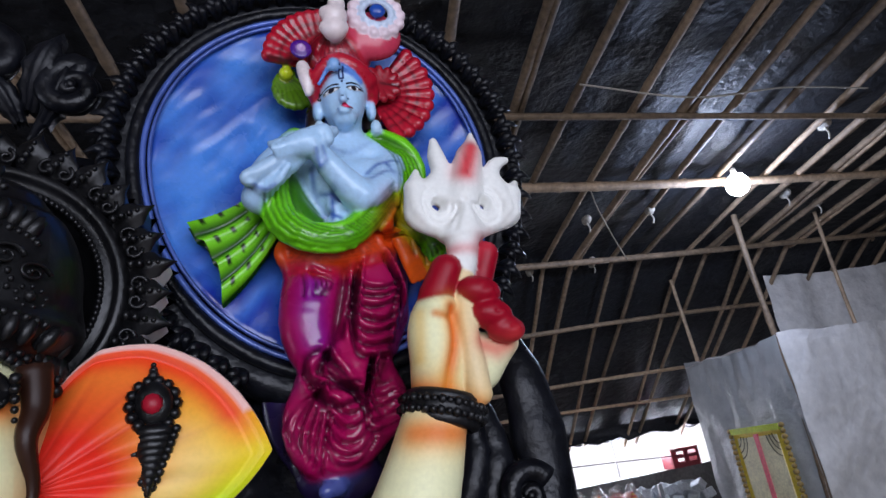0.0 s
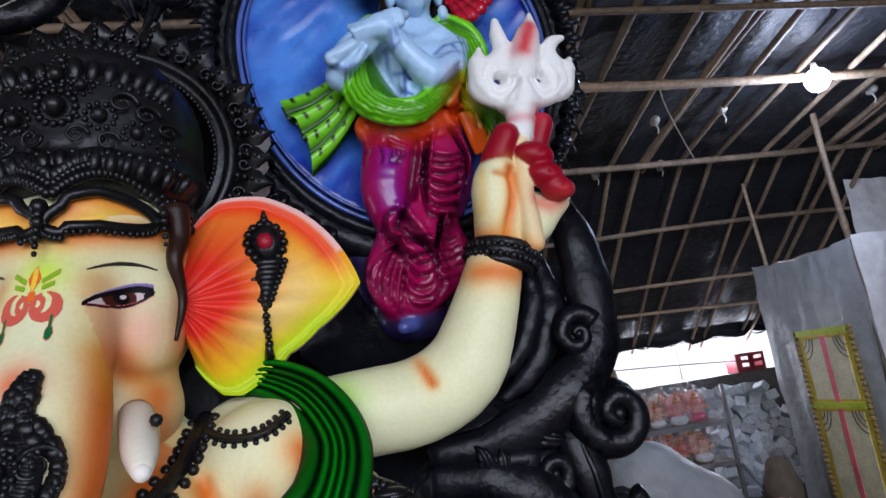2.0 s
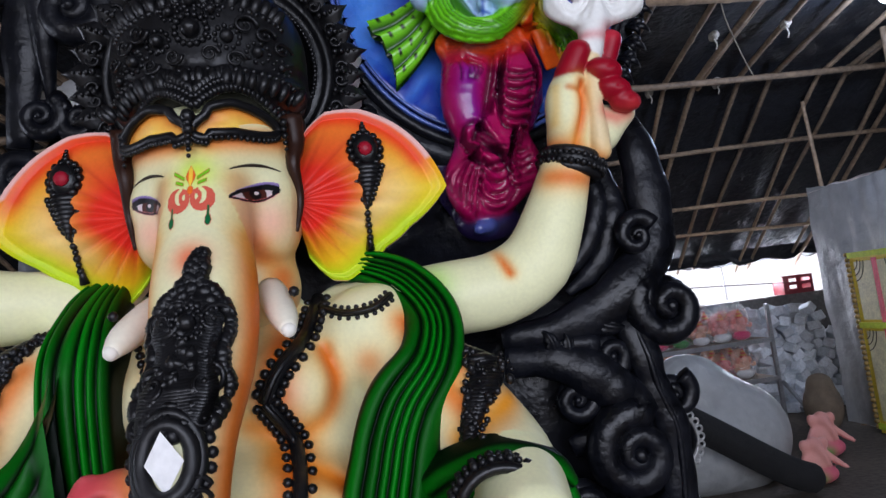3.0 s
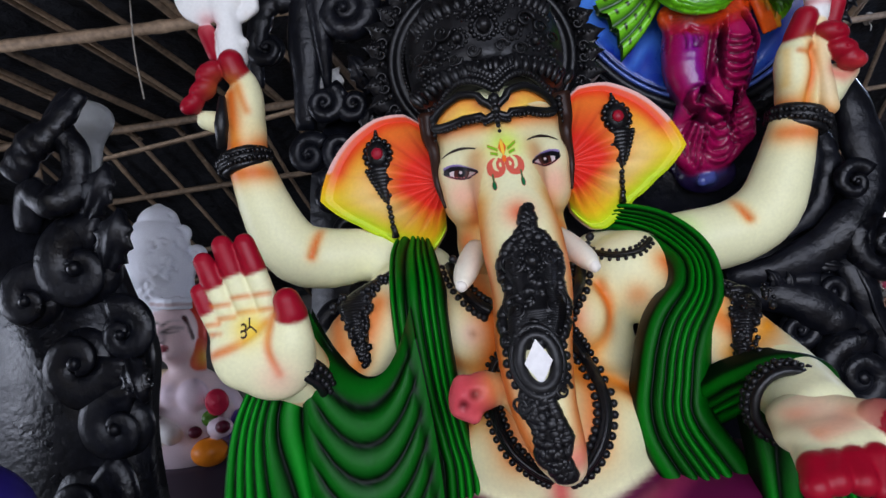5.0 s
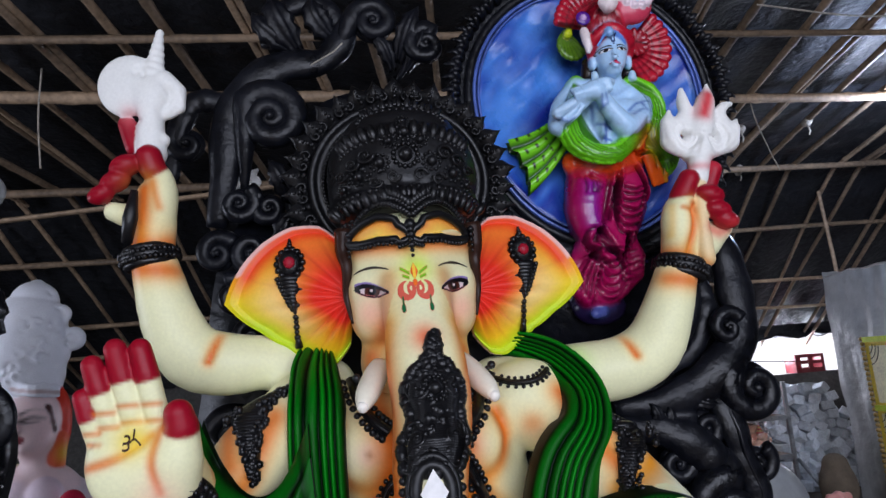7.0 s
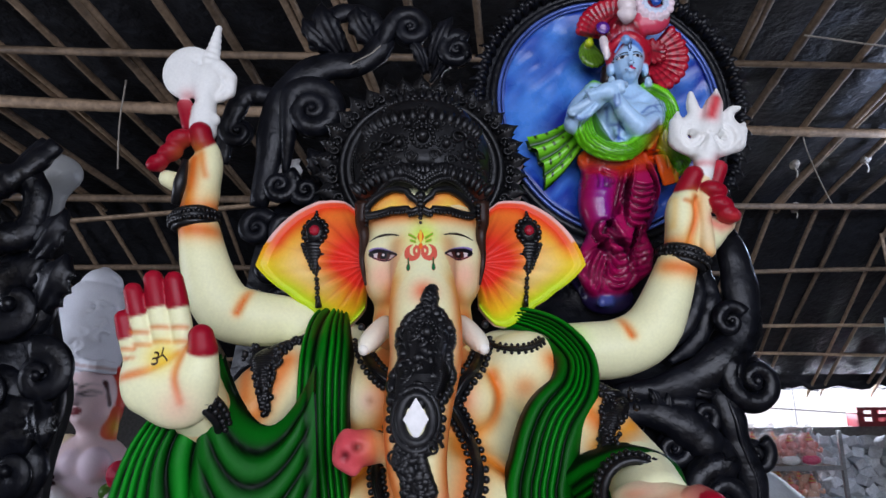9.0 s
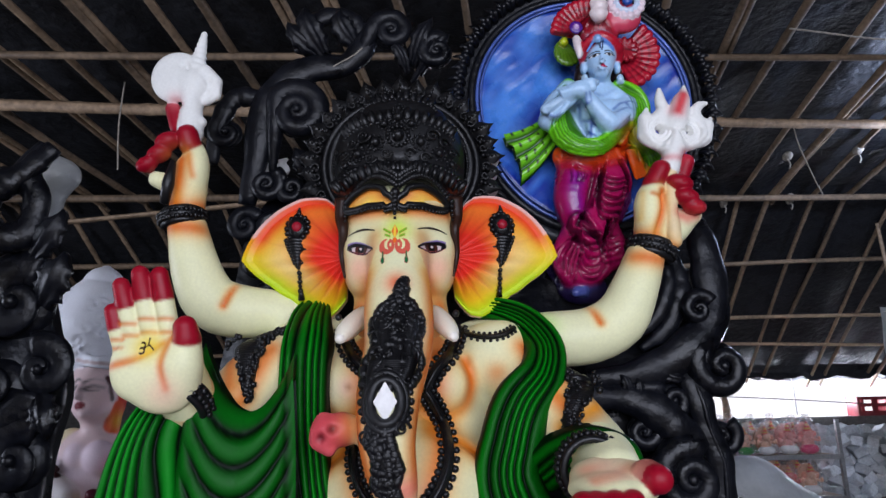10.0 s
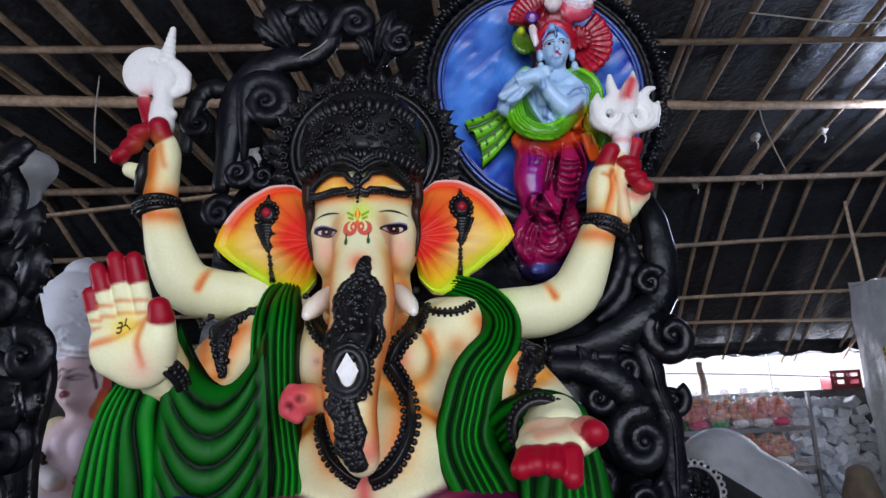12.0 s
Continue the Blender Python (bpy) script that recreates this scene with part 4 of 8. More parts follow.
        lx = np.stack([rr, w * vv], -1) @ rot.T
        yy = cy - 0.012 - 0.024 * np.sin(uu * 2.2) - 0.012 * (1 - np.abs(vv)) + 0.014 * uu
        f = np.stack([cx + lx[..., 0], yy, cz + 0.93 * lx[..., 1]], -1)
        idol.grid(f, INK, B_)
        bk = f.copy()
        bk[..., 1] = cy + 0.03
        idol.grid(bk, INK, B_, flip=True)
        rimv = np.concatenate([f[:, 0], f[::-1, -1][1:]], 0)
        rimb = np.concatenate([bk[:, 0], bk[::-1, -1][1:]], 0)
        pale = W_ if (math.degrees(t) < 12) else B_
        idol.grid(np.stack([rimv, rimb], 0), WHITE if pale == W_ else INK, pale)
        for q in range(4):
            rq = 0.238 + 0.013 * q
            knob((cx + rq * ca, cy - 0.045 + 0.002 * q, cz + 0.93 * rq * sa), 0.0075 - 0.001 * q, 5)
        if k % 2 == 0:
            for s in (-1, 1):
                t2 = t + s * 0.06
                s2 = np.linspace(1, 0, 14)
                an = t2 + s * 2 * np.pi * 1.1 * (1 - s2)
                rr2 = 0.014 * (0.2 + 0.8 * s2)
                ox, oz = cx + 0.245 * math.cos(t2), cz + 0.93 * 0.245 * math.sin(t2)
                idol.tube(np.stack([ox + rr2 * np.cos(an), np.full(14, cy - 0.03), oz + rr2 * np.sin(an)], -1), 0.0035, 5, INK, B_)


def build_headband(h):
    """Two black arched rims on the brow with yellow pads between."""
    for s in (-1, 1):
        cx, cz = s * 0.066 - 0.006, 1.917
        a = np.linspace(0, 2 * np.pi, 44, endpoint=False)
        x = cx + 0.064 * np.cos(a)
        z = cz + np.where(np.sin(a) > 0, 0.028, 0.022) * np.sin(a) + 0.010 * (1 - np.abs(np.cos(a))) - s * 0.0 - 0.010 * (np.cos(a) * s < -0.6)
        y = -0.196 + 0.62 * (x + 0.006) ** 2 / 0.13
        p = np.stack([x, y - 0.012, z], -1)
        idol.tube(p, 0.0085, 7, INK, B_, closed=True)
        q = p.copy()
        q[:, 1] -= 0.006
        for k in range(0, 44):
            if np.sin(a[k]) < 0.1:
                knob(q[k] + V3(0, 0, -0.009), 0.0055, 5)
        # pad
        rr = np.linspace(0, 1, 7)
        c = np.array([cx, -0.196 + 0.62 * (cx + 0.006) ** 2 / 0.13, cz + 0.004])
        g = c + (p - c)[None] * rr[:, None, None]
        g[..., 1] += -0.012 * (1 - rr[:, None] ** 2) + 0.012
        w = (rr[:, None] * (0.6 + 0.4 * np.sin(a)[None]))[..., None]
        idol.grid(g, lin(246, 206, 90) * (1 - w) + lin(228, 104, 20) * w, P_, wrap=True)
        # upper band of beads
        for k in range(26):
            t = k / 25
            xx = s * (0.004 + 0.15 * t)
            zz = 1.957 + 0.038 * math.sin(math.pi * min(1, t * 1.05)) - 0.03 * t * t
            yy = -0.192 + 0.85 * xx ** 2 / 0.13
            knob((xx, yy, zz), 0.009, 6)
            knob((xx, yy + 0.005, zz + 0.016), 0.007, 6)
            idol.ball((xx, yy + 0.02, zz + 0.03), (0.012, 0.02, 0.02), INK, B_, 6)
        # side lock of hair beside the temple
        pts = smooth_path([(s * 0.145, -0.10, 1.95), (s * 0.148, -0.10, 1.90), (s * 0.142, -0.115, 1.86), (s * 0.146, -0.10, 1.80), (s * 0.136, -0.115, 1.74)], 20)
        idol.tube(pts, np.linspace(0.022, 0.003, 20), 7, lin(44, 24, 16), P_)
        for k in range(5):
            knob((s * 0.135, -0.135, 1.93 - 0.012 * k), 0.008 - 0.001 * k)
    for k in range(7):
        knob((-0.006, -0.215 - 0.003 * k, 1.930 - 0.0115 * k), (0.013, 0.008, 0.01, 0.006, 0.008, 0.005, 0.004)[k])


def build_body():
    b = Clay((-0.72, -0.62, 0.86), (0.82, 0.3, 2.02), 0.0075, CREAM)
    b.ball((0, 0.02, 1.47), (0.22, 0.14, 0.17), CREAM)
    b.ball((0.02, -0.10, 1.235), (0.222, 0.20, 0.165), CREAM, k=0.07)
    b.ball((0.01, -0.01, 1.38), (0.232, 0.135, 0.15), CREAM, k=0.05)
    b.limb([(0, 0.03, 1.55, 0.11), (0, 0.0, 1.66, 0.10)], CREAM, k=0.05)
    for s in (-1, 1):
        b.ball((s * 0.10 - 0.012, -0.10, 1.472), (0.092, 0.075, 0.082), CREAM, k=0.03)
        b.ball((s * 0.24, -0.03, 1.55), (0.10, 0.10, 0.085), CREAM, k=0.06)
        b.ball((s * 0.30, -0.16, 1.05), (0.34, 0.22, 0.13), lin(90, 14, 60), k=0.05)
    # front upper arm and forearm, the viewer's right
    b.limb([(0.27, -0.04, 1.54, 0.085), (0.345, -0.12, 1.44, 0.085), (0.41, -0.20, 1.345, 0.083), (0.425, -0.30, 1.315, 0.07), (0.42, -0.42, 1.29, 0.055)], CREAM, k=0.03, n=14)
    # front arm, the viewer's left: upper arm, elbow under the drape, raised forearm
    b.limb([(-0.25, -0.05, 1.56, 0.085), (-0.335, -0.13, 1.49, 0.082), (-0.40, -0.15, 1.43, 0.072), (-0.435, -0.20, 1.42, 0.064), (-0.448, -0.28, 1.455, 0.06), (-0.455, -0.325, 1.50, 0.055)], CREAM, k=0.03, n=14)
    # rear arms
    b.limb([(0.20, 0.05, 1.575, 0.075), (0.391, 0.02, 1.590, 0.074), (0.500, 0.01, 1.598, 0.074), (0.580, 0.0, 1.638, 0.072), (0.626, -0.005, 1.716, 0.063), (0.666, -0.005, 1.811, 0.052)], CREAM, k=0.03, n=16)
    b.limb([(-0.20, 0.05, 1.615, 0.06), (-0.329, 0.03, 1.672, 0.060), (-0.420, 0.01, 1.678, 0.070), (-0.496, 0.0, 1.703, 0.072), (-0.540, -0.01, 1.785, 0.064), (-0.570, -0.02, 1.908, 0.050)], CREAM, k=0.03, n=16)
    for s, e in ((1, (0.492, -0.06, 1.668)), (-1, (-0.427, -0.06, 1.728))):
        e = V3(*e)
        b.cut([e + V3(0, 0, 0.01), e + V3(s * 0.022, 0.0, -0.045)], 0.008, 0.010, deep=0.4)
        b.brush([e + V3(0, 0, 0.012), e + V3(s * 0.022, 0, -0.045)], 0.009, ORANGE, 0.95)
    # creases and airbrushing of the chest and belly
    for s in (-1, 1):
        x = s * 0.10 - 0.012
        fold = [(x - s * 0.06, -0.19, 1.425), (x, -0.19, 1.395), (x + s * 0.065, -0.16, 1.42), (x + s * 0.085, -0.13, 1.475), (x + s * 0.07, -0.12, 1.53)]
        b.cut(fold, 0.012, 0.010, n=14, deep=0.4)
        b.brush(fold, 0.015, ORANGE, 1.0, n=14)
        b.brush([(x + s * 0.0, -0.185, 1.472)], 0.03, lin(236, 190, 190), 0.8)
        b.brush([(x + s * 0.005, -0.19, 1.472)], 0.009, lin(120, 60, 70), 0.9)
        roll = [(s * 0.06 + 0.01, -0.22, 1.375), (s * 0.13 + 0.015, -0.20, 1.34), (s * 0.19 + 0.02, -0.17, 1.285)]
        b.cut(roll, 0.011, 0.008, deep=0.4)
        b.brush(roll, 0.016, ORANGE, 1.0)
        b.brush([(s * 0.10, -0.13, 1.60), (s * 0.085, -0.16, 1.53), (s * 0.07, -0.17, 1.46), (s * 0.10, -0.2, 1.36), (s * 0.07, -0.25, 1.25)], 0.034, ORANGE, 0.95, n=12)
        b.brush([(s * 0.235, -0.10, 1.50)], 0.022, ORANGE, 0.6)
        arm = [(s * 0.45, -0.24, 1.42), (s * 0.36, -0.24, 1.37)]
        b.brush(arm, 0.024, lin(236, 150, 20), 1.0)
        b.brush([(s * 0.30, -0.15, 1.56), (s * 0.345, -0.22, 1.46), (s * 0.37, -0.25, 1.42)], 0.024, ORANGE, 0.9)
        b.brush([(s * 0.39, -0.18, 1.55), (s * 0.38, -0.23, 1.48)], 0.024, ORANGE, 0.8)
    b.brush([(0.36, -0.06, 1.62)], 0.04, lin(150, 220, 20), 0.8)
    b.brush([(0.62, -0.08, 1.80), (0.74, -0.08, 1.78)], 0.022, ORANGE, 0.9)
    b.brush([(-0.64, -0.08, 1.895), (-0.52, -0.08, 1.89)], 0.022, ORANGE, 0.9)
    b.cut([(0.0, -0.31, 1.195), (0.0, -0.29, 1.12)], 0.016, 0.018)
    b.brush([(0.0, -0.31, 1.21), (0.0, -0.28, 1.12)], 0.022, lin(214, 84, 84), 0.95)
    b.brush([(-0.05, -0.27, 1.30), (-0.03, -0.30, 1.24)], 0.03, lin(234, 150, 90), 0.6)
    # legs in blue and wine-coloured cloth
    b.limb([(-0.20, -0.2, 1.0, 0.11), (-0.36, -0.42, 1.09, 0.115), (-0.52, -0.33, 0.98, 0.11)], lin(34, 34, 110), k=0.02)
    b.limb([(0.20, -0.2, 1.0, 0.11), (0.40, -0.36, 1.0, 0.11), (0.56, -0.3, 0.95, 0.11)], lin(34, 34, 110), k=0.02)
    b.limb([(-0.19, -0.24, 1.13, 0.035), (-0.1, -0.31, 1.10, 0.035), (0.02, -0.34, 1.08, 0.035), (0.14, -0.31, 1.10, 0.035), (0.23, -0.25, 1.13, 0.035)], lin(160, 50, 90), k=0.02)
    b.skin(idol, P_)
    return b


def wrist_band(c, r, axis, thick=0.022):
    """A beaded black band round a wrist."""
    ax = V3(*axis) / np.linalg.norm(axis)
    u = np.cross(ax, (0, 1, 0))
    u /= np.linalg.norm(u)
    v = np.cross(ax, u)
    for k, (o, t) in enumerate(((0, thick), (-0.016, thick * 0.7), (0.016, thick * 0.7))):
        idol.ring(V3(*c) + ax * o, r, t, u, v, 30, INK, B_, 7)
    for k in range(34):
        a = k * 2 * math.pi / 34
        for o in (-0.008, 0.008):
            p = V3(*c) + ax * o + (r + thick * 0.85) * (math.cos(a) * u + math.sin(a) * v)
            knob(p, 0.006 + 0.002 * (k % 2), 5)


def finger(cl, base, tip, r, split=0.55, col=CREAM):
    a, t = V3(*base), V3(*tip)
    m = a + (t - a) * split
    cl.limb([(*a, r * 1.02), (*m, r)], col, k=0.005)
    cl.limb([(*(m + (t - m) * 0.25), r * 1.03), (*t, r * 0.9)], NAIL, k=0.005, over=True)
    for f in (0.05, 0.45):
        q = a + (m - a) * f
        cl.cut([q + V3(-r, -r, 0), q + V3(r, -r, 0)], 0.004, 0.004)
        cl.brush([q + V3(-r * 0.7, -r, 0), q + V3(r * 0.7, -r, 0)], 0.005, lin(210, 110, 10), 0.8)
    # nail ridge
    cl.cut([t + V3(-r * 0.4, -r * 0.9, r * 0.35), t + V3(r * 0.4, -r * 0.9, r * 0.35)], 0.004, 0.003)


def build_hands():
    # raised open palm
    c = Clay((-0.66, -0.48, 1.38), (-0.36, -0.24, 1.76), 0.0045, CREAM)
    c.ball((-0.50, -0.345, 1.52), (0.080, 0.035, 0.078), CREAM)
    c.ball((-0.47, -0.345, 1.49), (0.07, 0.042, 0.07), CREAM, k=0.03)
    c.ball((-0.435, -0.362, 1.52), (0.032, 0.030, 0.06), CREAM, k=0.025)
    c.ball((-0.545, -0.358, 1.515), (0.03, 0.028, 0.055), CREAM, k=0.025)
    finger(c, (-0.562, -0.35, 1.55), (-0.584, -0.365, 1.63), 0.0175)
    finger(c, (-0.540, -0.352, 1.575), (-0.568, -0.37, 1.682), 0.0195)
    finger(c, (-0.504, -0.352, 1.58), (-0.531, -0.37, 1.706), 0.0205)
    finger(c, (-0.466, -0.352, 1.58), (-0.491, -0.37, 1.704), 0.020)
    c.limb([(-0.428, -0.365, 1.52, 0.030), (-0.424, -0.37, 1.56, 0.027)], CREAM, k=0.02)
    c.limb([(-0.424, -0.375, 1.572, 0.0275), (-0.427, -0.38, 1.592, 0.024)], NAIL, k=0.006, over=True)
    for pts in ([(-0.575, -0.385, 1.515), (-0.52, -0.385, 1.53), (-0.47, -0.385, 1.56)], [(-0.455, -0.39, 1.57), (-0.468, -0.395, 1.52), (-0.455, -0.395, 1.47)]):
        c.cut(pts, 0.005, 0.006, n=10)
        c.brush(pts, 0.009, lin(216, 110, 30), 0.9, n=10)
    c.brush([(-0.50, -0.39, 1.555)], 0.030, lin(236, 206, 40), 0.9)
    c.brush([(-0.46, -0.39, 1.46)], 0.035, PINK, 0.5)
    c.skin(idol, P_)

    def scribble(a, b):
        m = (np.abs(np.hypot(a + 0.35, b - 0.1) - 0.3) < 0.06) & (a > -0.5) | (np.abs(np.hypot(a + 0.35, b + 0.45) - 0.3) < 0.06) & (a > -0.55) | (np.abs(b + 0.2 - 0.3 * np.sin(a * 4)) < 0.06) & (a > 0) | (np.abs(a - 0.3) < 0.05) & (b > 0) & (b < 0.85)
        return np.broadcast_to(lin(60, 40, 20), (*a.shape, 3)), m
    decal(idol, c, -0.522, -0.486, 1.535, 1.575, 40, 40, scribble, 0.001)
    wrist_band((-0.458, -0.305, 1.452), 0.066, (0.3, 0.55, 0.75), 0.011)

    # open hand held out, palm up
    c = Clay((0.27, -0.68, 1.14), (0.56, -0.34, 1.38), 0.0045, CREAM)
    c.ball((0.393, -0.50, 1.275), (0.080, 0.085, 0.032), CREAM)
    c.ball((0.388, -0.43, 1.29), (0.055, 0.06, 0.035), CREAM, k=0.03)
    c.limb([(0.423, -0.46, 1.295, 0.026), (0.443, -0.52, 1.298, 0.025)], CREAM, k=0.02)
    c.limb([(0.446, -0.535, 1.30, 0.028), (0.454, -0.565, 1.296, 0.025)], NAIL, k=0.006, over=True)
    for k, (x0, x1, z1) in enumerate(((0.333, 0.303, 1.245), (0.353, 0.330, 1.25), (0.378, 0.363, 1.245), (0.408, 0.393, 1.225))):
        c.limb([(x0, -0.54, 1.265, 0.021), ((x0 + x1) / 2, -0.58, 1.262, 0.020)], CREAM, k=0.012)
        c.limb([((x0 + x1) / 2, -0.59, 1.26, 0.022), (x1, -0.615, z1, 0.020)], NAIL, k=0.005, over=True)
    for pts in ([(0.328, -0.50, 1.307), (0.378, -0.47, 1.31), (0.418, -0.42, 1.315)], [(0.348, -0.55, 1.295), (0.398, -0.53, 1.305), (0.438, -0.48, 1.315)]):
        c.brush(pts, 0.009, lin(216, 110, 60), 0.8, n=8)
    c.brush([(0.388, -0.5, 1.31)], 0.05, lin(240, 200, 170), 0.6)
    c.skin(idol, P_)
    wrist_band((0.386, -0.375, 1.30), 0.058, (0.0, -0.95, -0.1), 0.012)

    # fist with the trident
    c = Clay((0.60, -0.14, 1.78), (0.92, 0.08, 2.34), 0.0038, CREAM)
    c.limb([(0.684, 0.0, 1.853, 0.044), (0.686, -0.005, 1.888, 0.044), (0.691, -0.01, 1.941, 0.040)], CREAM, k=0.03)
    c.ball((0.683, -0.025, 1.939), (0.040, 0.036, 0.070), CREAM, k=0.02)
    c.ball((0.738, 0.0, 1.900), (0.055, 0.036, 0.055), CREAM, k=0.03)
    c.limb([(0.762, 0.0, 1.888, 0.034), (0.807, -0.005, 1.924, 0.026)], CREAM, k=0.02)
    c.ball((0.694, -0.04, 1.985), (0.030, 0.028, 0.022), CREAM, k=0.012)
    c.limb([(0.694, -0.035, 2.005, 0.0275), (0.718, -0.04, 2.047, 0.0255)], NAIL, k=0.008, over=True)
    c.limb([(0.786, -0.005, 2.030, 0.022), (0.806, -0.01, 2.078, 0.022)], NAIL, k=0.010, over=True)
    for p, r in (((0.764, -0.045, 2.003), 0.0265), ((0.778, -0.045, 1.964), 0.0255), ((0.799, -0.045, 1.937), 0.0225)):
        c.ball(p, (r * 1.45, r * 1.15, r * 0.98), NAIL, k=0.004, rot=(0, 12, 0), over=True)
        q = V3(*p)
        c.cut([q + V3(0.002, -r * 1.1, -0.002), q + V3(0.020, -r, 0.008), q + V3(0.026, -r, -0.006)], 0.003, 0.004, deep=0.3)
    c.limb([(0.738, -0.035, 1.844, 0.021), (0.736, -0.04, 1.893, 0.019), (0.735, -0.04, 1.966, 0.018), (0.749, -0.03, 2.055, 0.019)], lin(228, 206, 160), k=0.005, over=True)
    fold = [(0.710, -0.06, 1.978), (0.707, -0.06, 1.928), (0.690, -0.06, 1.877), (0.686, -0.05, 1.854)]
    c.cut(fold, 0.006, 0.008, n=10, deep=0.2)
    c.brush(fold, 0.012, ORANGE, 0.95, n=10)
    c.brush([(0.681, -0.06, 1.972), (0.706, -0.06, 1.964)], 0.006, lin(214, 120, 30), 0.8)
    c.brush([(0.755, -0.05, 1.920), (0.781, -0.05, 1.908), (0.807, -0.04, 1.916)], 0.018, lin(206, 60, 60), 0.75)
    c.brush([(0.639, -0.03, 1.863), (0.680, -0.05, 1.846), (0.735, -0.03, 1.811)], 0.020, ORANGE, 0.9)
    c.brush([(0.660, -0.03, 1.977), (0.650, -0.03, 1.906)], 0.010, lin(236, 190, 90), 0.7)
    # trident head: neck rings, a broad cup with scrolled eyes, horns and a spear point
    c.limb([(0.752, -0.03, 2.055, 0.024), (0.761, -0.03, 2.105, 0.030)], WHITE, k=0.008, over=True)
    c.ball((0.762, -0.03, 2.107), (0.040, 0.032, 0.012), WHITE, k=0.006, over=True)
    c.ball((0.773, -0.02, 2.150), (0.098, 0.030, 0.046), WHITE, k=0.012, over=True)
    c.ball((0.782, -0.02, 2.182), (0.092, 0.024, 0.040), WHITE, k=0.012, over=True)
    c.limb([(0.700, -0.02, 2.160, 0.030), (0.696, -0.02, 2.203, 0.020), (0.703, -0.02, 2.235, 0.006)], WHITE, k=0.01, over=True)
    c.limb([(0.715, -0.02, 2.186, 0.024), (0.748, -0.02, 2.228, 0.018), (0.745, -0.02, 2.261, 0.016), (0.745, -0.02, 2.293, 0.008)], WHITE, k=0.01, over=True, n=8)
    c.limb([(0.853, -0.02, 2.151, 0.030), (0.871, -0.02, 2.183, 0.020), (0.885, -0.02, 2.205, 0.006)], WHITE, k=0.01, over=True)
    c.limb([(0.845, -0.02, 2.185, 0.024), (0.842, -0.02, 2.224, 0.016), (0.855, -0.02, 2.244, 0.013), (0.876, -0.02, 2.252, 0.007)], WHITE, k=0.01, over=True, n=8)
    c.limb([(0.768, -0.035, 2.134, 0.030), (0.784, -0.03, 2.199, 0.028), (0.802, -0.025, 2.251, 0.026), (0.814, -0.02, 2.282, 0.014), (0.819, -0.02, 2.308, 0.004)], WHITE, k=0.012, over=True, n=10)
    for s, p in ((-1, (0.728, -0.05, 2.164)), (1, (0.811, -0.05, 2.160))):
        q = V3(*p)
        c.cut([q, q + V3(0, 0.05, 0)], 0.0095, 0.05)
        for rr in (0.021, 0.030):
            c.cut([q + V3(rr * math.cos(a), 0, rr * math.sin(a) * 1.15) for a in np.linspace(math.radians(80 if s > 0 else 100), math.radians(80 - 250 if s > 0 else 100 + 250), 14)], 0.0036, 0.011, deep=0.2)
        c.cut([q + V3(s * 0.050, 0, 0.03), q + V3(s * 0.052, 0, -0.012), q + V3(s * 0.030, 0, -0.038)], 0.003, 0.004, n=8, deep=0.2)
        c.cut([V3(0.768, -0.06, 2.165), V3(0.768, -0.06, 2.165) + V3(s * 0.026, 0, -0.055)], 0.0028, 0.005, deep=0.3)
        c.cut([V3(0.787, -0.05, 2.206), V3(0.799, -0.05, 2.264) + V3(s * 0.014, 0, 0)], 0.0028, 0.004, deep=0.3)
    for k in range(2):
        for q in range(7):
            a = V3(0.756, -0.06, 2.195) + V3(0.0055 * q, 0, -0.026 * k)
            c.cut([a, a + V3(0, 0, -0.006)], 0.0018, 0.004, deep=0.3)
    c.brush([(0.781, -0.05, 2.217), (0.805, -0.04, 2.269)], 0.020, lin(206, 36, 50), 0.95)
    c.brush([(0.809, -0.04, 2.093), (0.787, -0.04, 2.087)], 0.016, lin(206, 60, 76), 0.6)
    c.brush([(0.725, -0.04, 2.079), (0.775, -0.04, 2.075)], 0.010, lin(206, 60, 70), 0.6)
    c.skin(idol, P_)
    wrist_band((0.684, 0.0, 1.828), 0.052, (0.30, 0.0, 0.95), 0.016)

    # fist with the axe
    c = Clay((-0.76, -0.14, 1.88), (-0.46, 0.06, 2.52), 0.0042, CREAM)
    c.limb([(-0.574, -0.02, 1.950, 0.046), (-0.568, -0.025, 2.003, 0.046), (-0.565, -0.03, 2.065, 0.042)], CREAM, k=0.03)
    c.ball((-0.546, -0.045, 2.067), (0.030, 0.034, 0.066), CREAM, k=0.02)
    c.limb([(-0.606, -0.03, 2.017, 0.030), (-0.653, -0.035, 2.034, 0.022)], CREAM, k=0.02)
    c.limb([(-0.565, -0.055, 2.125, 0.029), (-0.572, -0.06, 2.151, 0.028)], NAIL, k=0.008, over=True)
    c.limb([(-0.614, -0.02, 2.190, 0.022), (-0.631, -0.02, 2.245, 0.021)], NAIL, k=0.010, over=True)
    for p, r in (((-0.622, -0.06, 2.132), 0.0255), ((-0.643, -0.06, 2.097), 0.024), ((-0.673, -0.06, 2.068), 0.021)):
        c.ball(p, (r * 1.4, r * 1.15, r), NAIL, k=0.003, rot=(0, -24, 0), over=True)
        q = V3(*p)
        c.cut([q + V3(-0.002, -r * 1.1, -0.004), q + V3(-0.018, -r, 0.004), q + V3(-0.022, -r, -0.006)], 0.003, 0.004, deep=0.3)
    c.brush([(-0.579, -0.07, 2.073), (-0.584, -0.06, 2.006), (-0.591, -0.05, 1.964)], 0.020, ORANGE, 0.95)
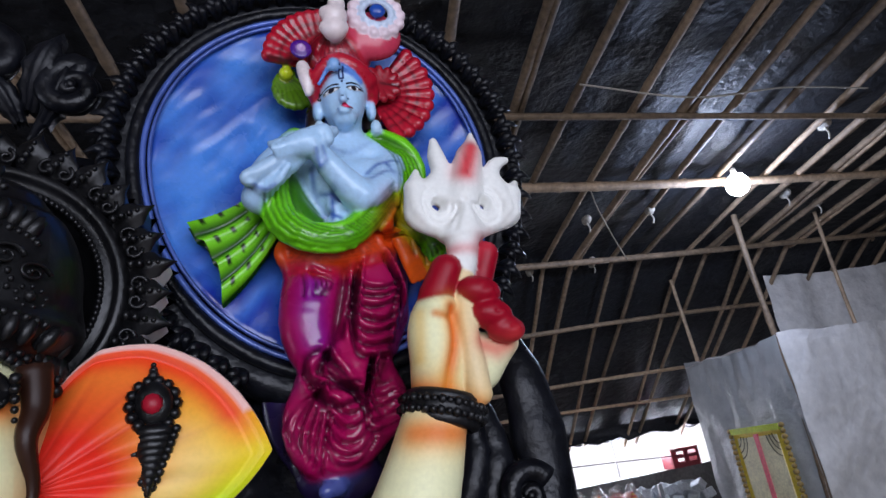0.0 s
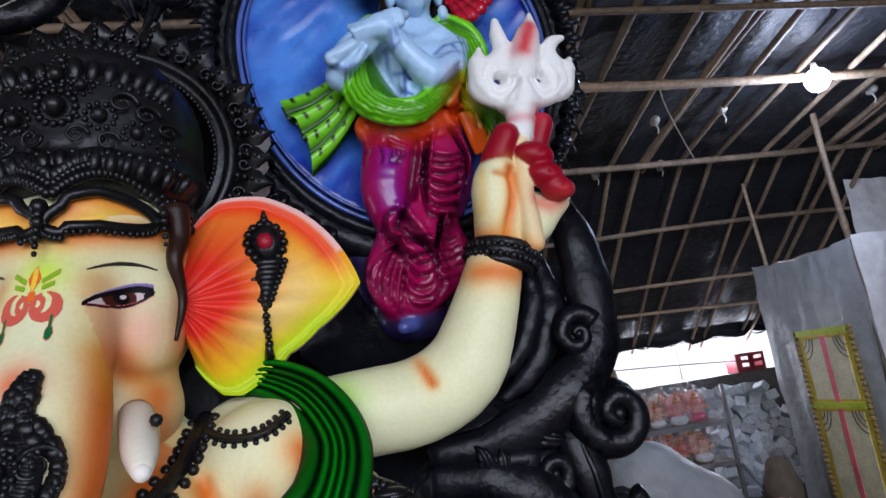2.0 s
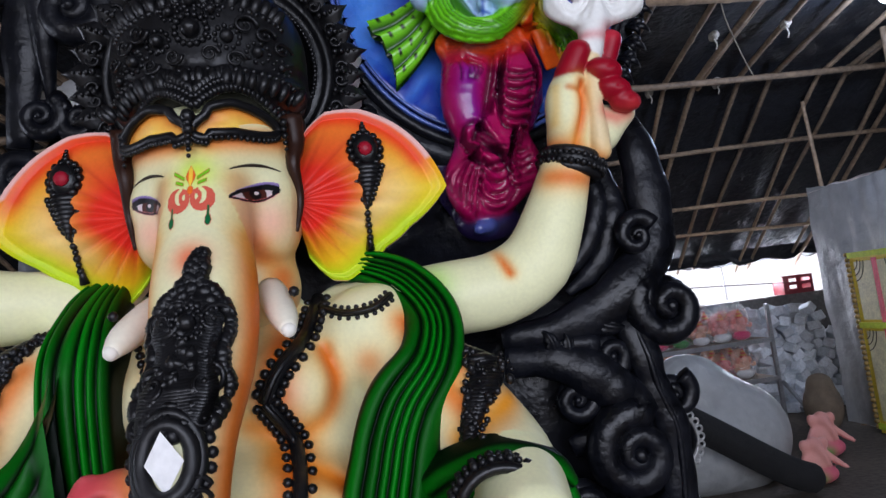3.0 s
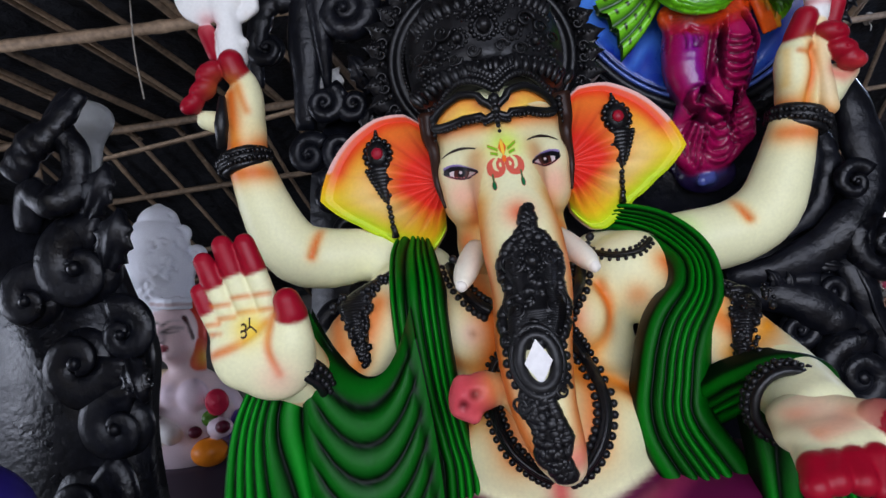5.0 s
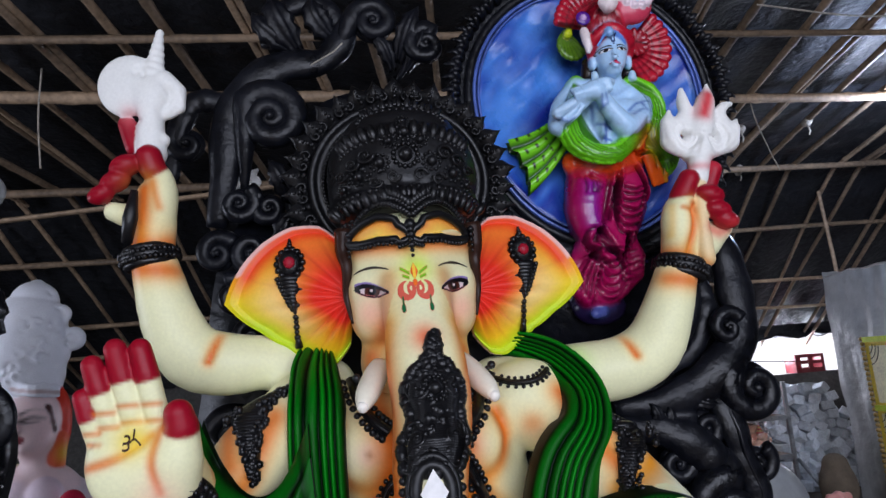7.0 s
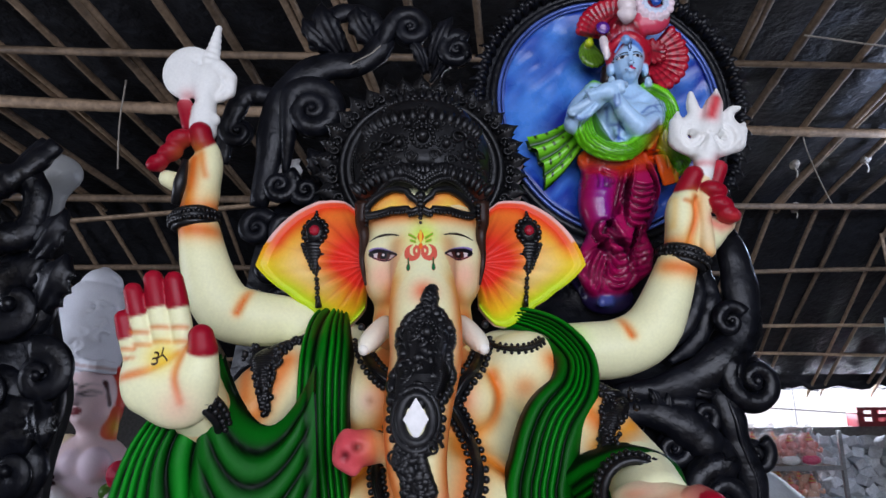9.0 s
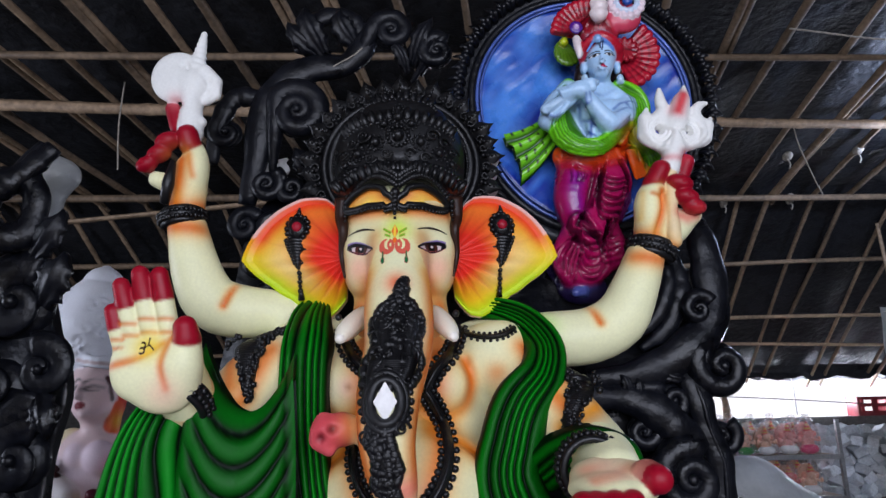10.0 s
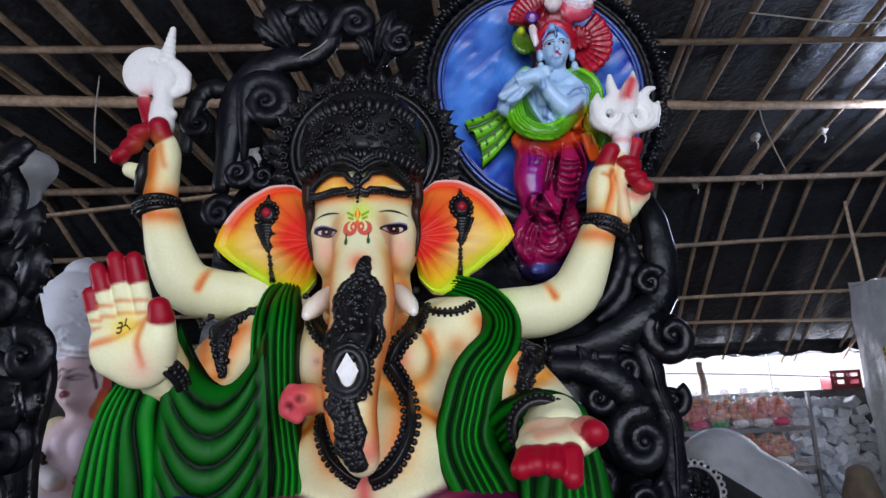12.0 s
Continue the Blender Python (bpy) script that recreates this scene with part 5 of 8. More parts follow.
    c.brush([(-0.560, -0.08, 2.089), (-0.546, -0.08, 2.030)], 0.010, lin(220, 130, 40), 0.8)
    c.brush([(-0.612, -0.05, 1.956), (-0.557, -0.06, 1.942), (-0.518, -0.05, 1.956)], 0.024, ORANGE, 0.85)
    # shaft, round blade, back scroll and the twisted point
    c.limb([(-0.574, -0.03, 2.170, 0.034), (-0.575, -0.03, 2.219, 0.030), (-0.578, -0.03, 2.286, 0.030)], WHITE, k=0.006, over=True)
    c.limb([(-0.594, -0.03, 2.191, 0.016), (-0.549, -0.03, 2.201, 0.016)], WHITE, k=0.006, over=True)
    c.ball((-0.623, -0.03, 2.337), (0.072, 0.022, 0.078), WHITE, k=0.008, over=True)
    c.ball((-0.570, -0.03, 2.312), (0.042, 0.034, 0.048), WHITE, k=0.015, over=True)
    c.limb([(-0.547, -0.03, 2.350, 0.024), (-0.516, -0.03, 2.321, 0.020), (-0.516, -0.03, 2.282, 0.018), (-0.539, -0.03, 2.265, 0.014)], WHITE, k=0.008, over=True)
    for q in range(2):
        c.cut([V3(-0.534, -0.06, 2.316) + V3(0.012 * q, 0, 0), V3(-0.516, -0.06, 2.286) + V3(0.008 * q, 0, 0), V3(-0.527, -0.06, 2.263) + V3(0.004 * q, 0, 0)], 0.0035, 0.008, n=8, deep=0.2)
    c.cut([(-0.608, -0.06, 2.363), (-0.597, -0.06, 2.376), (-0.589, -0.06, 2.356)], 0.006, 0.014, n=6, deep=0.2)
    c.cut([(-0.636, -0.06, 2.253), (-0.614, -0.06, 2.265), (-0.594, -0.06, 2.242)], 0.006, 0.010, n=6, deep=0.2)
    for k in range(7):
        c.ball(V3(-0.569, -0.03, 2.367) * (1 - k / 6) + V3(-0.556, -0.03, 2.468) * k / 6, (0.026 - 0.0027 * k, 0.022 - 0.002 * k, 0.013), WHITE, k=0.004, rot=(0, 18, 0), over=True)
    c.brush([(-0.620, -0.05, 2.259)], 0.022, lin(216, 110, 116), 0.6)
    c.skin(idol, P_)
    wrist_band((-0.581, -0.02, 1.927), 0.048, (-0.14, 0.0, 0.98), 0.015)
    idol.tube(np.array([(-0.594, -0.085, 2.067), (-0.603, -0.085, 2.005), (-0.613, -0.075, 1.952)]), [0.008, 0.017, 0.012], 8, INK, B_)


def build_cloth(b):
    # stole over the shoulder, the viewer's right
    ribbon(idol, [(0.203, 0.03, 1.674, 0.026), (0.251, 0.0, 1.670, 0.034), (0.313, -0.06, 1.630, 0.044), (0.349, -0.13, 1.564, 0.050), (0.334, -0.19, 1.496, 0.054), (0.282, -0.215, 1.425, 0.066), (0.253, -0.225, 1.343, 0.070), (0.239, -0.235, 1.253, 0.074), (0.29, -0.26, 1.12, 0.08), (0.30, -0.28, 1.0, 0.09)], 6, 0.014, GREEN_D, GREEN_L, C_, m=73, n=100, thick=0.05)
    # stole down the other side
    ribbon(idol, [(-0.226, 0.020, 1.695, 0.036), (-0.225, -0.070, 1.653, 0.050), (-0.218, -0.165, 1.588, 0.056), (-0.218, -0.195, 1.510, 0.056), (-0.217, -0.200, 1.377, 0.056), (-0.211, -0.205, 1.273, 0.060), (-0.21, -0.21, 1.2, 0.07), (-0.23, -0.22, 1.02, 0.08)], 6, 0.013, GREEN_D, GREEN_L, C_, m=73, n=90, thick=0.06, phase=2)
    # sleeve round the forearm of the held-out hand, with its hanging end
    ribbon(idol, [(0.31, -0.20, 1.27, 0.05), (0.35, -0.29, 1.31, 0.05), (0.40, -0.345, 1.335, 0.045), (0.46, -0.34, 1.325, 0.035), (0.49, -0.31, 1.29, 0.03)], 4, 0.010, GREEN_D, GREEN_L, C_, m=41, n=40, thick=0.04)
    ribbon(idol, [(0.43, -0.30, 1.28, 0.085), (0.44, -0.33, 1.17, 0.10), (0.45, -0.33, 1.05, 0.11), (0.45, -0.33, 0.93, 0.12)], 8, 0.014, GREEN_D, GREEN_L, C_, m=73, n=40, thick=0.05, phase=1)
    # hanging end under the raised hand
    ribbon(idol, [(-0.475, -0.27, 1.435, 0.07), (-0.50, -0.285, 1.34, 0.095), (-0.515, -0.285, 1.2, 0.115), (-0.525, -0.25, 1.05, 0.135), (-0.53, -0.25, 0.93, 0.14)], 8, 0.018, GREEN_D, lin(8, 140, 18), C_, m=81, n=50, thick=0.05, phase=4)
    # the drape slung between arm and shoulder: hanging curved folds
    nu, nv = 61, 110
    u, v = np.meshgrid(np.linspace(-1, 1, nu), np.linspace(0, 1, nv), indexing="ij")
    top = 1.445 + 0.115 * u ** 2 - 0.012 * u
    x = -0.325 + u * (0.095 + 0.03 * np.sin(v * 2.4)) - 0.02 * v
    sag = 0.09 * (1 - u ** 2) * (0.25 + 0.75 * v) + 0.05 * (1 - u) * 0.5 * v
    z = top - v * 0.56 - sag
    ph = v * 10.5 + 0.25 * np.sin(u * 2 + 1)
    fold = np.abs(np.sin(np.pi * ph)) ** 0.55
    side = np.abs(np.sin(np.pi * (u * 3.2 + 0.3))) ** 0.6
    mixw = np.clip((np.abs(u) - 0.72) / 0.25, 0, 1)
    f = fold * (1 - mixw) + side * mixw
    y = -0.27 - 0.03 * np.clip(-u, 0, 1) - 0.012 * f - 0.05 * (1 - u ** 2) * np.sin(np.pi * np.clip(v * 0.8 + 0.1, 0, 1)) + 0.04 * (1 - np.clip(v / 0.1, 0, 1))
    # painted shading: dark green is put into the fold valleys
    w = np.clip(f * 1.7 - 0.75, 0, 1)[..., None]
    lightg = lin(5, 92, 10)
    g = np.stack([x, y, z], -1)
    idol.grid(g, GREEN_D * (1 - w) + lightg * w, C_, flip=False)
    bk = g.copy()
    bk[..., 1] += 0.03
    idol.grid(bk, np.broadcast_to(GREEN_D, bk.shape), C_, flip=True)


def build_jewellery(b):
    # serrated black garlands and collar on the chest
    def garland(pts, w, seed, n=40, lift=0.012):
        q = smooth_path(pts, n)
        y = b.front(q[:, 0], q[:, 1]) - lift * 0.4
        p = np.stack([q[:, 0], y, q[:, 1]], -1)
        idol.tube(p, w * 0.62, 8, INK, B_, flat=0.8)
        idol.tube(p + V3(0, -0.008, 0), w * 0.28, 6, INK, B_)
        t = np.gradient(q, axis=0)
        t /= np.linalg.norm(t, axis=1)[:, None]
        for k in range(0, n, 2):
            for s in (-1, 1):
                xx, zz = q[k, 0] - s * t[k, 1] * w * 0.85, q[k, 1] + s * t[k, 0] * w * 0.85
                knob((xx, float(b.front(np.array([xx]), np.array([zz]))[0]) - 0.004, zz), w * 0.42, 6)
    garland([(-0.15, 1.62), (-0.135, 1.575), (-0.105, 1.535), (-0.075, 1.51)], 0.020, 1, 22)
    garland([(0.15, 1.625), (0.14, 1.585), (0.12, 1.545), (0.085, 1.505), (0.06, 1.46)], 0.021, 2, 26)
    garland([(0.06, 1.46), (0.085, 1.42), (0.105, 1.37), (0.108, 1.31), (0.085, 1.255), (0.05, 1.215), (0.015, 1.20)], 0.020, 3, 46)
    garland([(-0.10, 1.34), (-0.095, 1.30), (-0.075, 1.255), (-0.04, 1.22), (-0.01, 1.20)], 0.017, 4, 30)
    garland([(-0.06, 1.42), (-0.085, 1.40), (-0.10, 1.36)], 0.014, 6, 12)
    garland([(0.155, 1.605), (0.20, 1.588), (0.25, 1.59), (0.285, 1.61)], 0.011, 5, 22)
    # armlets: dark jagged ornaments on the upper arms
    for s, base in ((-1, [(-0.275, 1.615, 0.010), (-0.325, 1.59, 0.030), (-0.345, 1.565, 0.040), (-0.345, 1.535, 0.026), (-0.340, 1.505, 0.020), (-0.335, 1.475, 0.012), (-0.332, 1.45, 0.006)]), (1, [(0.385, 1.505, 0.012), (0.415, 1.48, 0.032), (0.415, 1.455, 0.036), (0.395, 1.425, 0.026), (0.375, 1.39, 0.018), (0.36, 1.355, 0.010)])):
        rnd = random.Random(8 + s)
        q = smooth_path(base, 34)
        for x, z, w in q:
            y = float(b.front(np.array([x]), np.array([z]))[0])
            idol.ball((x, y, z), (w, 0.018, 0.010), INK, B_, 8)
            for _ in range(4):
                xx = x + rnd.uniform(-1, 1) * w
                knob((xx, float(b.front(np.array([xx]), np.array([z]))[0]) - 0.012, z + rnd.uniform(-0.005, 0.005)), rnd.uniform(0.004, 0.009), 5)


_head = build_head()
build_face(_head)
for _s in (-1, 1):
    build_ear(_s)
build_trunk_ornament(_head)
build_crown()
build_headband(_head)
_body = build_body()
build_hands()
build_cloth(_body)
build_jewellery(_body)
# seat block under the idol
idol.box((0, -0.1, 0.9), (1.1, 0.7, 0.14), lin(60, 10, 30), P_)
tagged(idol.make("idol_statue", [PAINT, BLACK, PLASTER, CLOTH], origin=(0, -0.1, 0.83)), "large cream painted elephant-headed idol with red fingertips and black crown, seated", "statue")
plinth = thing("plinth", (0, 0.05, 0), "low dark wooden plinth under the large idol", "plinth")
part("top", Shape().box((0, 0.05, 0.79), (2.0, 1.0, 0.078)), PLANK, plinth, smooth=False)
for _px in (-0.9, 0.9):
    for _py in (-0.38, 0.48):
        part("leg", Shape().box((_px, _py, 0.372), (0.1, 0.1, 0.75)), PLANK, plinth, smooth=False)
part("skirt", Shape().box((0, -0.43, 0.45), (1.78, 0.03, 0.58)), PLANK, plinth, smooth=False)


# ---- carved black throne behind the idol ----
throne = thing("carved_throne", (0, 0.42, 0.83), "tall black carved throne back of curling scrolls behind the idol", "throne")


def scroll(parent, x, y, z, size, hand=1, start=0.0, turns=1.7, thick=0.34, tail=None, depth=0.9):
    sh = Shape().volute((x, y, z), size, turns, start, hand, thick, depth=depth, tail=tail, sides=10, n=46)
    part("scroll", sh, THRONE, parent)


def stem(parent, pts, r, flat=0.62, ribs=0):
    """A thick carved stem with grooves along it: rows of x, y, z; r at each row."""
    q = smooth_path([(*p, rr) for p, rr in zip(pts, r)], 40)
    u = np.linspace(0, 1, 40)
    sh = Shape().tube(q[:, :3], q[:, 3] * (1 + 0.07 * np.sin(u * 17 + q[0, 0] * 40) + 0.05 * np.sin(u * 41)), 12, flat=flat)
    for k in range(ribs):
        o = (k - (ribs - 1) / 2) * 0.7
        t = np.gradient(q[:, :3], axis=0)
        t /= np.linalg.norm(t, axis=1)[:, None]
        s = np.cross(t, (0, -1, 0))
        p = q[:, :3] + s * (q[:, 3] * o)[:, None] + np.outer(q[:, 3] * flat * 0.86, (0, -1, 0))
        sh.tube(p, q[:, 3] * 0.2, 6)
    part("stem", sh, THRONE, parent)


def acanthus(parent, x, y, z, length, ang, curl=0.5, width=0.4):
    """A lobed leaf that arches towards the viewer."""
    n1, n2 = 18, 11
    u, v = np.meshgrid(np.linspace(0, 1, n1), np.linspace(-1, 1, n2), indexing="ij")
    w = length * width * np.sin(np.pi * np.clip(u * 0.88 + 0.12, 0, 1)) ** 0.8 * (1 - 0.3 * np.abs(np.sin(u * 13)) * np.abs(v))
    bend = ang + curl * u ** 2
    du = length / (n1 - 1)
    cx, cz = np.cumsum(np.cos(bend), 0) * du, np.cumsum(np.sin(bend), 0) * du
    px, pz = x + cx - np.sin(bend) * w * v, z + cz + np.cos(bend) * w * v
    py = y - 0.3 * length * np.sin(u * 2.4) - 0.03 * length * np.cos(v * 9) * (1 - u) - 0.08 * length * (1 - np.abs(v))
    g = np.stack([px, py, pz], -1)
    sh = Shape().grid(g).grid(g + np.array([0, 0.02, 0]), flip=True)
    edge = np.concatenate([g[:, 0], g[::-1, -1]], 0)
    sh.grid(np.stack([edge, edge + np.array([0, 0.02, 0])], 0))
    part("leaf", sh, THRONE, parent)


def plate(parent, pts, y, thick, name="backing"):
    """A flat carved back board with a curved outline: rows of x, z."""
    q = smooth_path(list(pts) + [pts[0]], 90)[:-1]
    n = len(q)
    c = q.mean(0)
    v = [(x, y, z) for x, z in q] + [(x, y + thick, z) for x, z in q] + [(c[0], y - 0.01, c[1]), (c[0], y + thick, c[1])]
    f = [(i, (i + 1) % n, 2 * n) for i in range(n)] + [((i + 1) % n + n, i + n, 2 * n + 1) for i in range(n)] + [(i, i + n, (i + 1) % n + n, (i + 1) % n) for i in range(n)]
    part(name, Shape().put(v, f), THRONE, parent)


# back boards: centre, and the column on each side
plate(throne, [(-0.36, 0.84), (0.4, 0.84), (0.45, 1.4), (0.3, 1.9), (0.3, 2.3), (0.12, 2.47), (-0.2, 2.44), (-0.3, 2.2), (-0.32, 1.8), (-0.42, 1.4)], 0.34, 0.07)
plate(throne, [(0.3, 0.84), (0.84, 0.84), (0.87, 1.1), (0.83, 1.4), (0.88, 1.6), (0.86, 1.8), (0.7, 1.75), (0.45, 1.6), (0.3, 1.3)], 0.22, 0.08)
plate(throne, [(-0.3, 0.84), (-0.62, 0.84), (-0.62, 1.2), (-0.55, 1.6), (-0.5, 1.95), (-0.4, 2.1), (-0.28, 2.0), (-0.25, 1.5)], 0.30, 0.07)
# right column: the long S of the edge, its scrolls and hollows
stem(throne, [(0.86, 0.17, 2.02), (0.885, 0.14, 1.90), (0.895, 0.13, 1.78), (0.885, 0.12, 1.66), (0.80, 0.11, 1.56), (0.66, 0.12, 1.50), (0.52, 0.14, 1.49)], [0.03, 0.042, 0.05, 0.055, 0.055, 0.045, 0.02])
scroll(throne, 0.835, 0.09, 1.675, 0.045, 1, 0.5, 1.4, 0.36)
stem(throne, [(0.80, 0.15, 1.84), (0.81, 0.13, 1.74), (0.76, 0.13, 1.63), (0.68, 0.14, 1.57)], [0.02, 0.028, 0.026, 0.01])
stem(throne, [(0.77, 0.15, 1.85), (0.775, 0.13, 1.76), (0.73, 0.13, 1.66), (0.66, 0.14, 1.60)], [0.016, 0.024, 0.022, 0.008])
scroll(throne, 0.885, 0.10, 1.515, 0.075, 1, 2.2, 1.5, 0.36, tail=(0.80, 0.13, 1.30))
stem(throne, [(0.80, 0.12, 1.50), (0.815, 0.10, 1.42), (0.83, 0.10, 1.34), (0.855, 0.10, 1.26), (0.855, 0.11, 1.15), (0.84, 0.12, 1.02), (0.80, 0.14, 0.88)], [0.035, 0.04, 0.036, 0.036, 0.04, 0.045, 0.05], ribs=1)
scroll(throne, 0.872, 0.11, 1.325, 0.045, -1, 1.0, 1.3, 0.36)
scroll(throne, 0.745, 0.11, 1.425, 0.05, 1, 2.4, 1.5, 0.36, tail=(0.56, 0.14, 1.47))
stem(throne, [(0.52, 0.14, 1.44), (0.64, 0.11, 1.425), (0.74, 0.10, 1.35), (0.72, 0.12, 1.27), (0.64, 0.14, 1.24)], [0.03, 0.045, 0.055, 0.045, 0.02])
scroll(throne, 0.655, 0.11, 1.345, 0.045, -1, 0.4, 1.4, 0.36)
scroll(throne, 0.76, 0.09, 1.22, 0.085, 1, 1.3, 1.8, 0.36, tail=(0.79, 0.13, 1.39))
scroll(throne, 0.76, 0.10, 1.06, 0.06, -1, 1.0, 1.6, 0.36)
scroll(throne, 0.86, 0.11, 1.04, 0.05, 1, 1.0, 1.5, 0.36)
scroll(throne, 0.64, 0.12, 1.12, 0.06, 1, 2.0, 1.6, 0.36)
for x, z, l, a, c in ((0.62, 1.42, 0.08, 1.5, 0.9), (0.64, 1.41, 0.08, 1.2, 0.9), (0.67, 1.40, 0.07, 0.9, 0.9), (0.79, 1.30, 0.1, 4.6, 0.7), (0.70, 1.52, 0.09, 5.6, 0.9)):
    acanthus(throne, x, 0.12, z, l, a, c, 0.25)
# dark bowl below the medallion
plate(throne, [(0.30, 1.72), (0.40, 1.64), (0.56, 1.61), (0.70, 1.66), (0.80, 1.80), (0.84, 1.98), (0.6, 2.02), (0.42, 1.95), (0.30, 1.9)], 0.26, 0.06, "bowl")
# left column and top
stem(throne, [(-0.50, 0.29, 2.06), (-0.47, 0.27, 2.22), (-0.455, 0.26, 2.36), (-0.40, 0.26, 2.46), (-0.30, 0.26, 2.52), (-0.19, 0.26, 2.535), (-0.125, 0.25, 2.60), (-0.115, 0.25, 2.68)], [0.03, 0.04, 0.05, 0.05, 0.048, 0.045, 0.04, 0.02])
scroll(throne, -0.335, 0.23, 2.35, 0.085, -1, 2.4, 1.9, 0.36, tail=(-0.42, 0.28, 2.16))
stem(throne, [(-0.62, 0.29, 2.2), (-0.60, 0.27, 2.32), (-0.55, 0.27, 2.42), (-0.46, 0.27, 2.42)], [0.02, 0.03, 0.035, 0.03])
scroll(throne, -0.57, 0.27, 2.30, 0.05, 1, 2.0, 1.2, 0.36)
scroll(throne, -0.035, 0.23, 2.64, 0.062, -1, 3.0, 1.8, 0.36, tail=(-0.16, 0.28, 2.52))
scroll(throne, 0.115, 0.23, 2.565, 0.055, 1, 1.2, 1.7, 0.36, tail=(0.03, 0.28, 2.48))
acanthus(throne, 0.03, 0.26, 2.52, 0.17, 1.25, -0.3, 0.22)
acanthus(throne, 0.05, 0.26, 2.50, 0.14, 0.9, 0.7, 0.22)
acanthus(throne, 0.02, 0.26, 2.50, 0.12, 1.9, 0.7, 0.22)
acanthus(throne, -0.25, 0.25, 2.56, 0.17, 2.2, -0.7, 0.3)
acanthus(throne, -0.27, 0.25, 2.57, 0.14, 2.6, -0.6, 0.3)
acanthus(throne, -0.15, 0.25, 2.60, 0.13, 2.4, -1.2, 0.35)
stem(throne, [(-0.33, 0.26, 2.58), (-0.32, 0.25, 2.66), (-0.25, 0.25, 2.71), (-0.17, 0.25, 2.70), (-0.13, 0.25, 2.64)], [0.03, 0.04, 0.03, 0.03, 0.02])
for x, z, s, h, st in ((-0.43, 2.115, 0.05, -1, 1.0), (-0.35, 2.10, 0.045, 1, 2.0), (-0.49, 1.98, 0.05, 1, 0.5), (-0.40, 1.98, 0.055, -1, 0.0), (-0.35, 1.87, 0.045, 1, 1.0), (-0.45, 1.86, 0.05, -1, 2.0), (-0.41, 1.75, 0.045, 1, 0.0), (-0.34, 1.70, 0.05, -1, 1.0), (-0.47, 1.5, 0.06, 1, 1.0), (-0.55, 1.35, 0.06, -1, 1.0)):
    scroll(throne, x, 0.25, z, s, h, st, 1.6, 0.36)
acanthus(throne, -0.33, 0.27, 1.97, 0.13, 1.3, -0.5, 0.3)
acanthus(throne, -0.30, 0.27, 2.12, 0.12, 1.8, 0.5, 0.3)
# a torn scrap of pale cloth caught on the carving
sh = Shape()
g = np.array([[(-0.53 + 0.13 * a + 0.02 * noise.noise((a * 5, b * 5, 1)), 0.40 + 0.015 * noise.noise((a * 6, b * 6, 4)), 2.12 + 0.11 * b + 0.03 * a + 0.02 * noise.noise((a * 4, b * 4, 9))) for b in np.linspace(0, 1, 14)] for a in np.linspace(0, 1, 16)])
sh.grid(g).grid(g + np.array([0, 0.012, 0]), flip=True)
part("cloth_scrap", sh, PLASTER, throne, "scrap of pale torn cloth")
part("straw", Shape().tube(np.array([(-0.215, 0.16, 2.475), (-0.15, 0.17, 2.52), (-0.125, 0.17, 2.545)]), 0.0022, 4), ROPE, throne, "thin pale straw")


# ---- oval medallion ----
medal = thing("oval_medallion", (0.585, 0.25, 1.95), "oval blue painted medallion in a black leafy frame", "medallion")
MX, MZ = 0.585, 2.375


def oval(t, r):
    c, s = math.cos(t), math.sin(t)
    return MX + r * c, MZ + r * s * (1.0 if s > 0 else 1.22)


BLUE = material("brushed_blue_paint", (0.07, 0.12, 0.40), 0.32, metal=0.25, vary=0.5, scale=5, fine=26, bump=0.35, bump_dist=0.006, coat=0.3, stretch=(1.0, 1.0, 0.45))
sh = Shape()
A = np.linspace(0, 2 * np.pi, 180, endpoint=False)
R = np.linspace(0, 0.335, 70)
g = np.empty((70, 180, 3))
col = np.empty((70, 180, 3))
for i, r in enumerate(R):
    for j, t in enumerate(A):
        x, z = oval(t, r)
        a, b = (x + z) * 0.7, (x - z) * 0.7         # brush strokes run on the slant
        n1 = noise.noise((a * 5, b * 9, 0)) + 0.6 * noise.noise((a * 11, b * 26, 3))
        n2 = noise.noise((a * 18, b * 48, 7))
        g[i, j] = (x, 0.235 - 0.03 * (r / 0.335) ** 2 + 0.008 * n1 * (r < 0.33) + 0.003 * n2 * (r < 0.33), z)
        # clouds and highlights are put into the colour: paler leftwards, fading low down
        w = min(1, max(0, 0.35 + 0.9 * n1 + 0.3 * n2 + 0.9 * (MX - x))) * (1 if z > 2.1 else max(0.15, (z - 1.9) / 0.2))
        col[i, j] = lin(22, 44, 150) * (1 - w) + lin(74, 132, 218) * w
sh.grid(g, col, wrap=True)
sh.grid(g[-1:] * np.ones((2, 1, 1)) + np.array([[[0, 0, 0]], [[0, 0.06, 0]]]), lin(22, 44, 150), wrap=True)
part("board", sh, SATIN, medal, "blue board with lighter brushed clouds")
for r, w, mt, lb in ((0.333, 0.004, BLUE, "blue inner rim"), (0.345, 0.006, BLUE, "blue inner rim"), (0.362, 0.013, THRONE, "black outer rim")):
    sh = Shape().tube(np.array([(oval(t, r)[0], 0.195, oval(t, r)[1]) for t in A]), w, 8, closed=True)
    part("rim", sh, mt, medal, lb)
sh = Shape()
g = np.array([[(oval(t, r)[0], y, oval(t, r)[1]) for t in A] for r, y in ((0.36, 0.21), (0.38, 0.195), (0.405, 0.2), (0.415, 0.225), (0.415, 0.27), (0.33, 0.28))])
sh.grid(g, wrap=True)
part("frame", sh, THRONE, medal, "black carved frame")
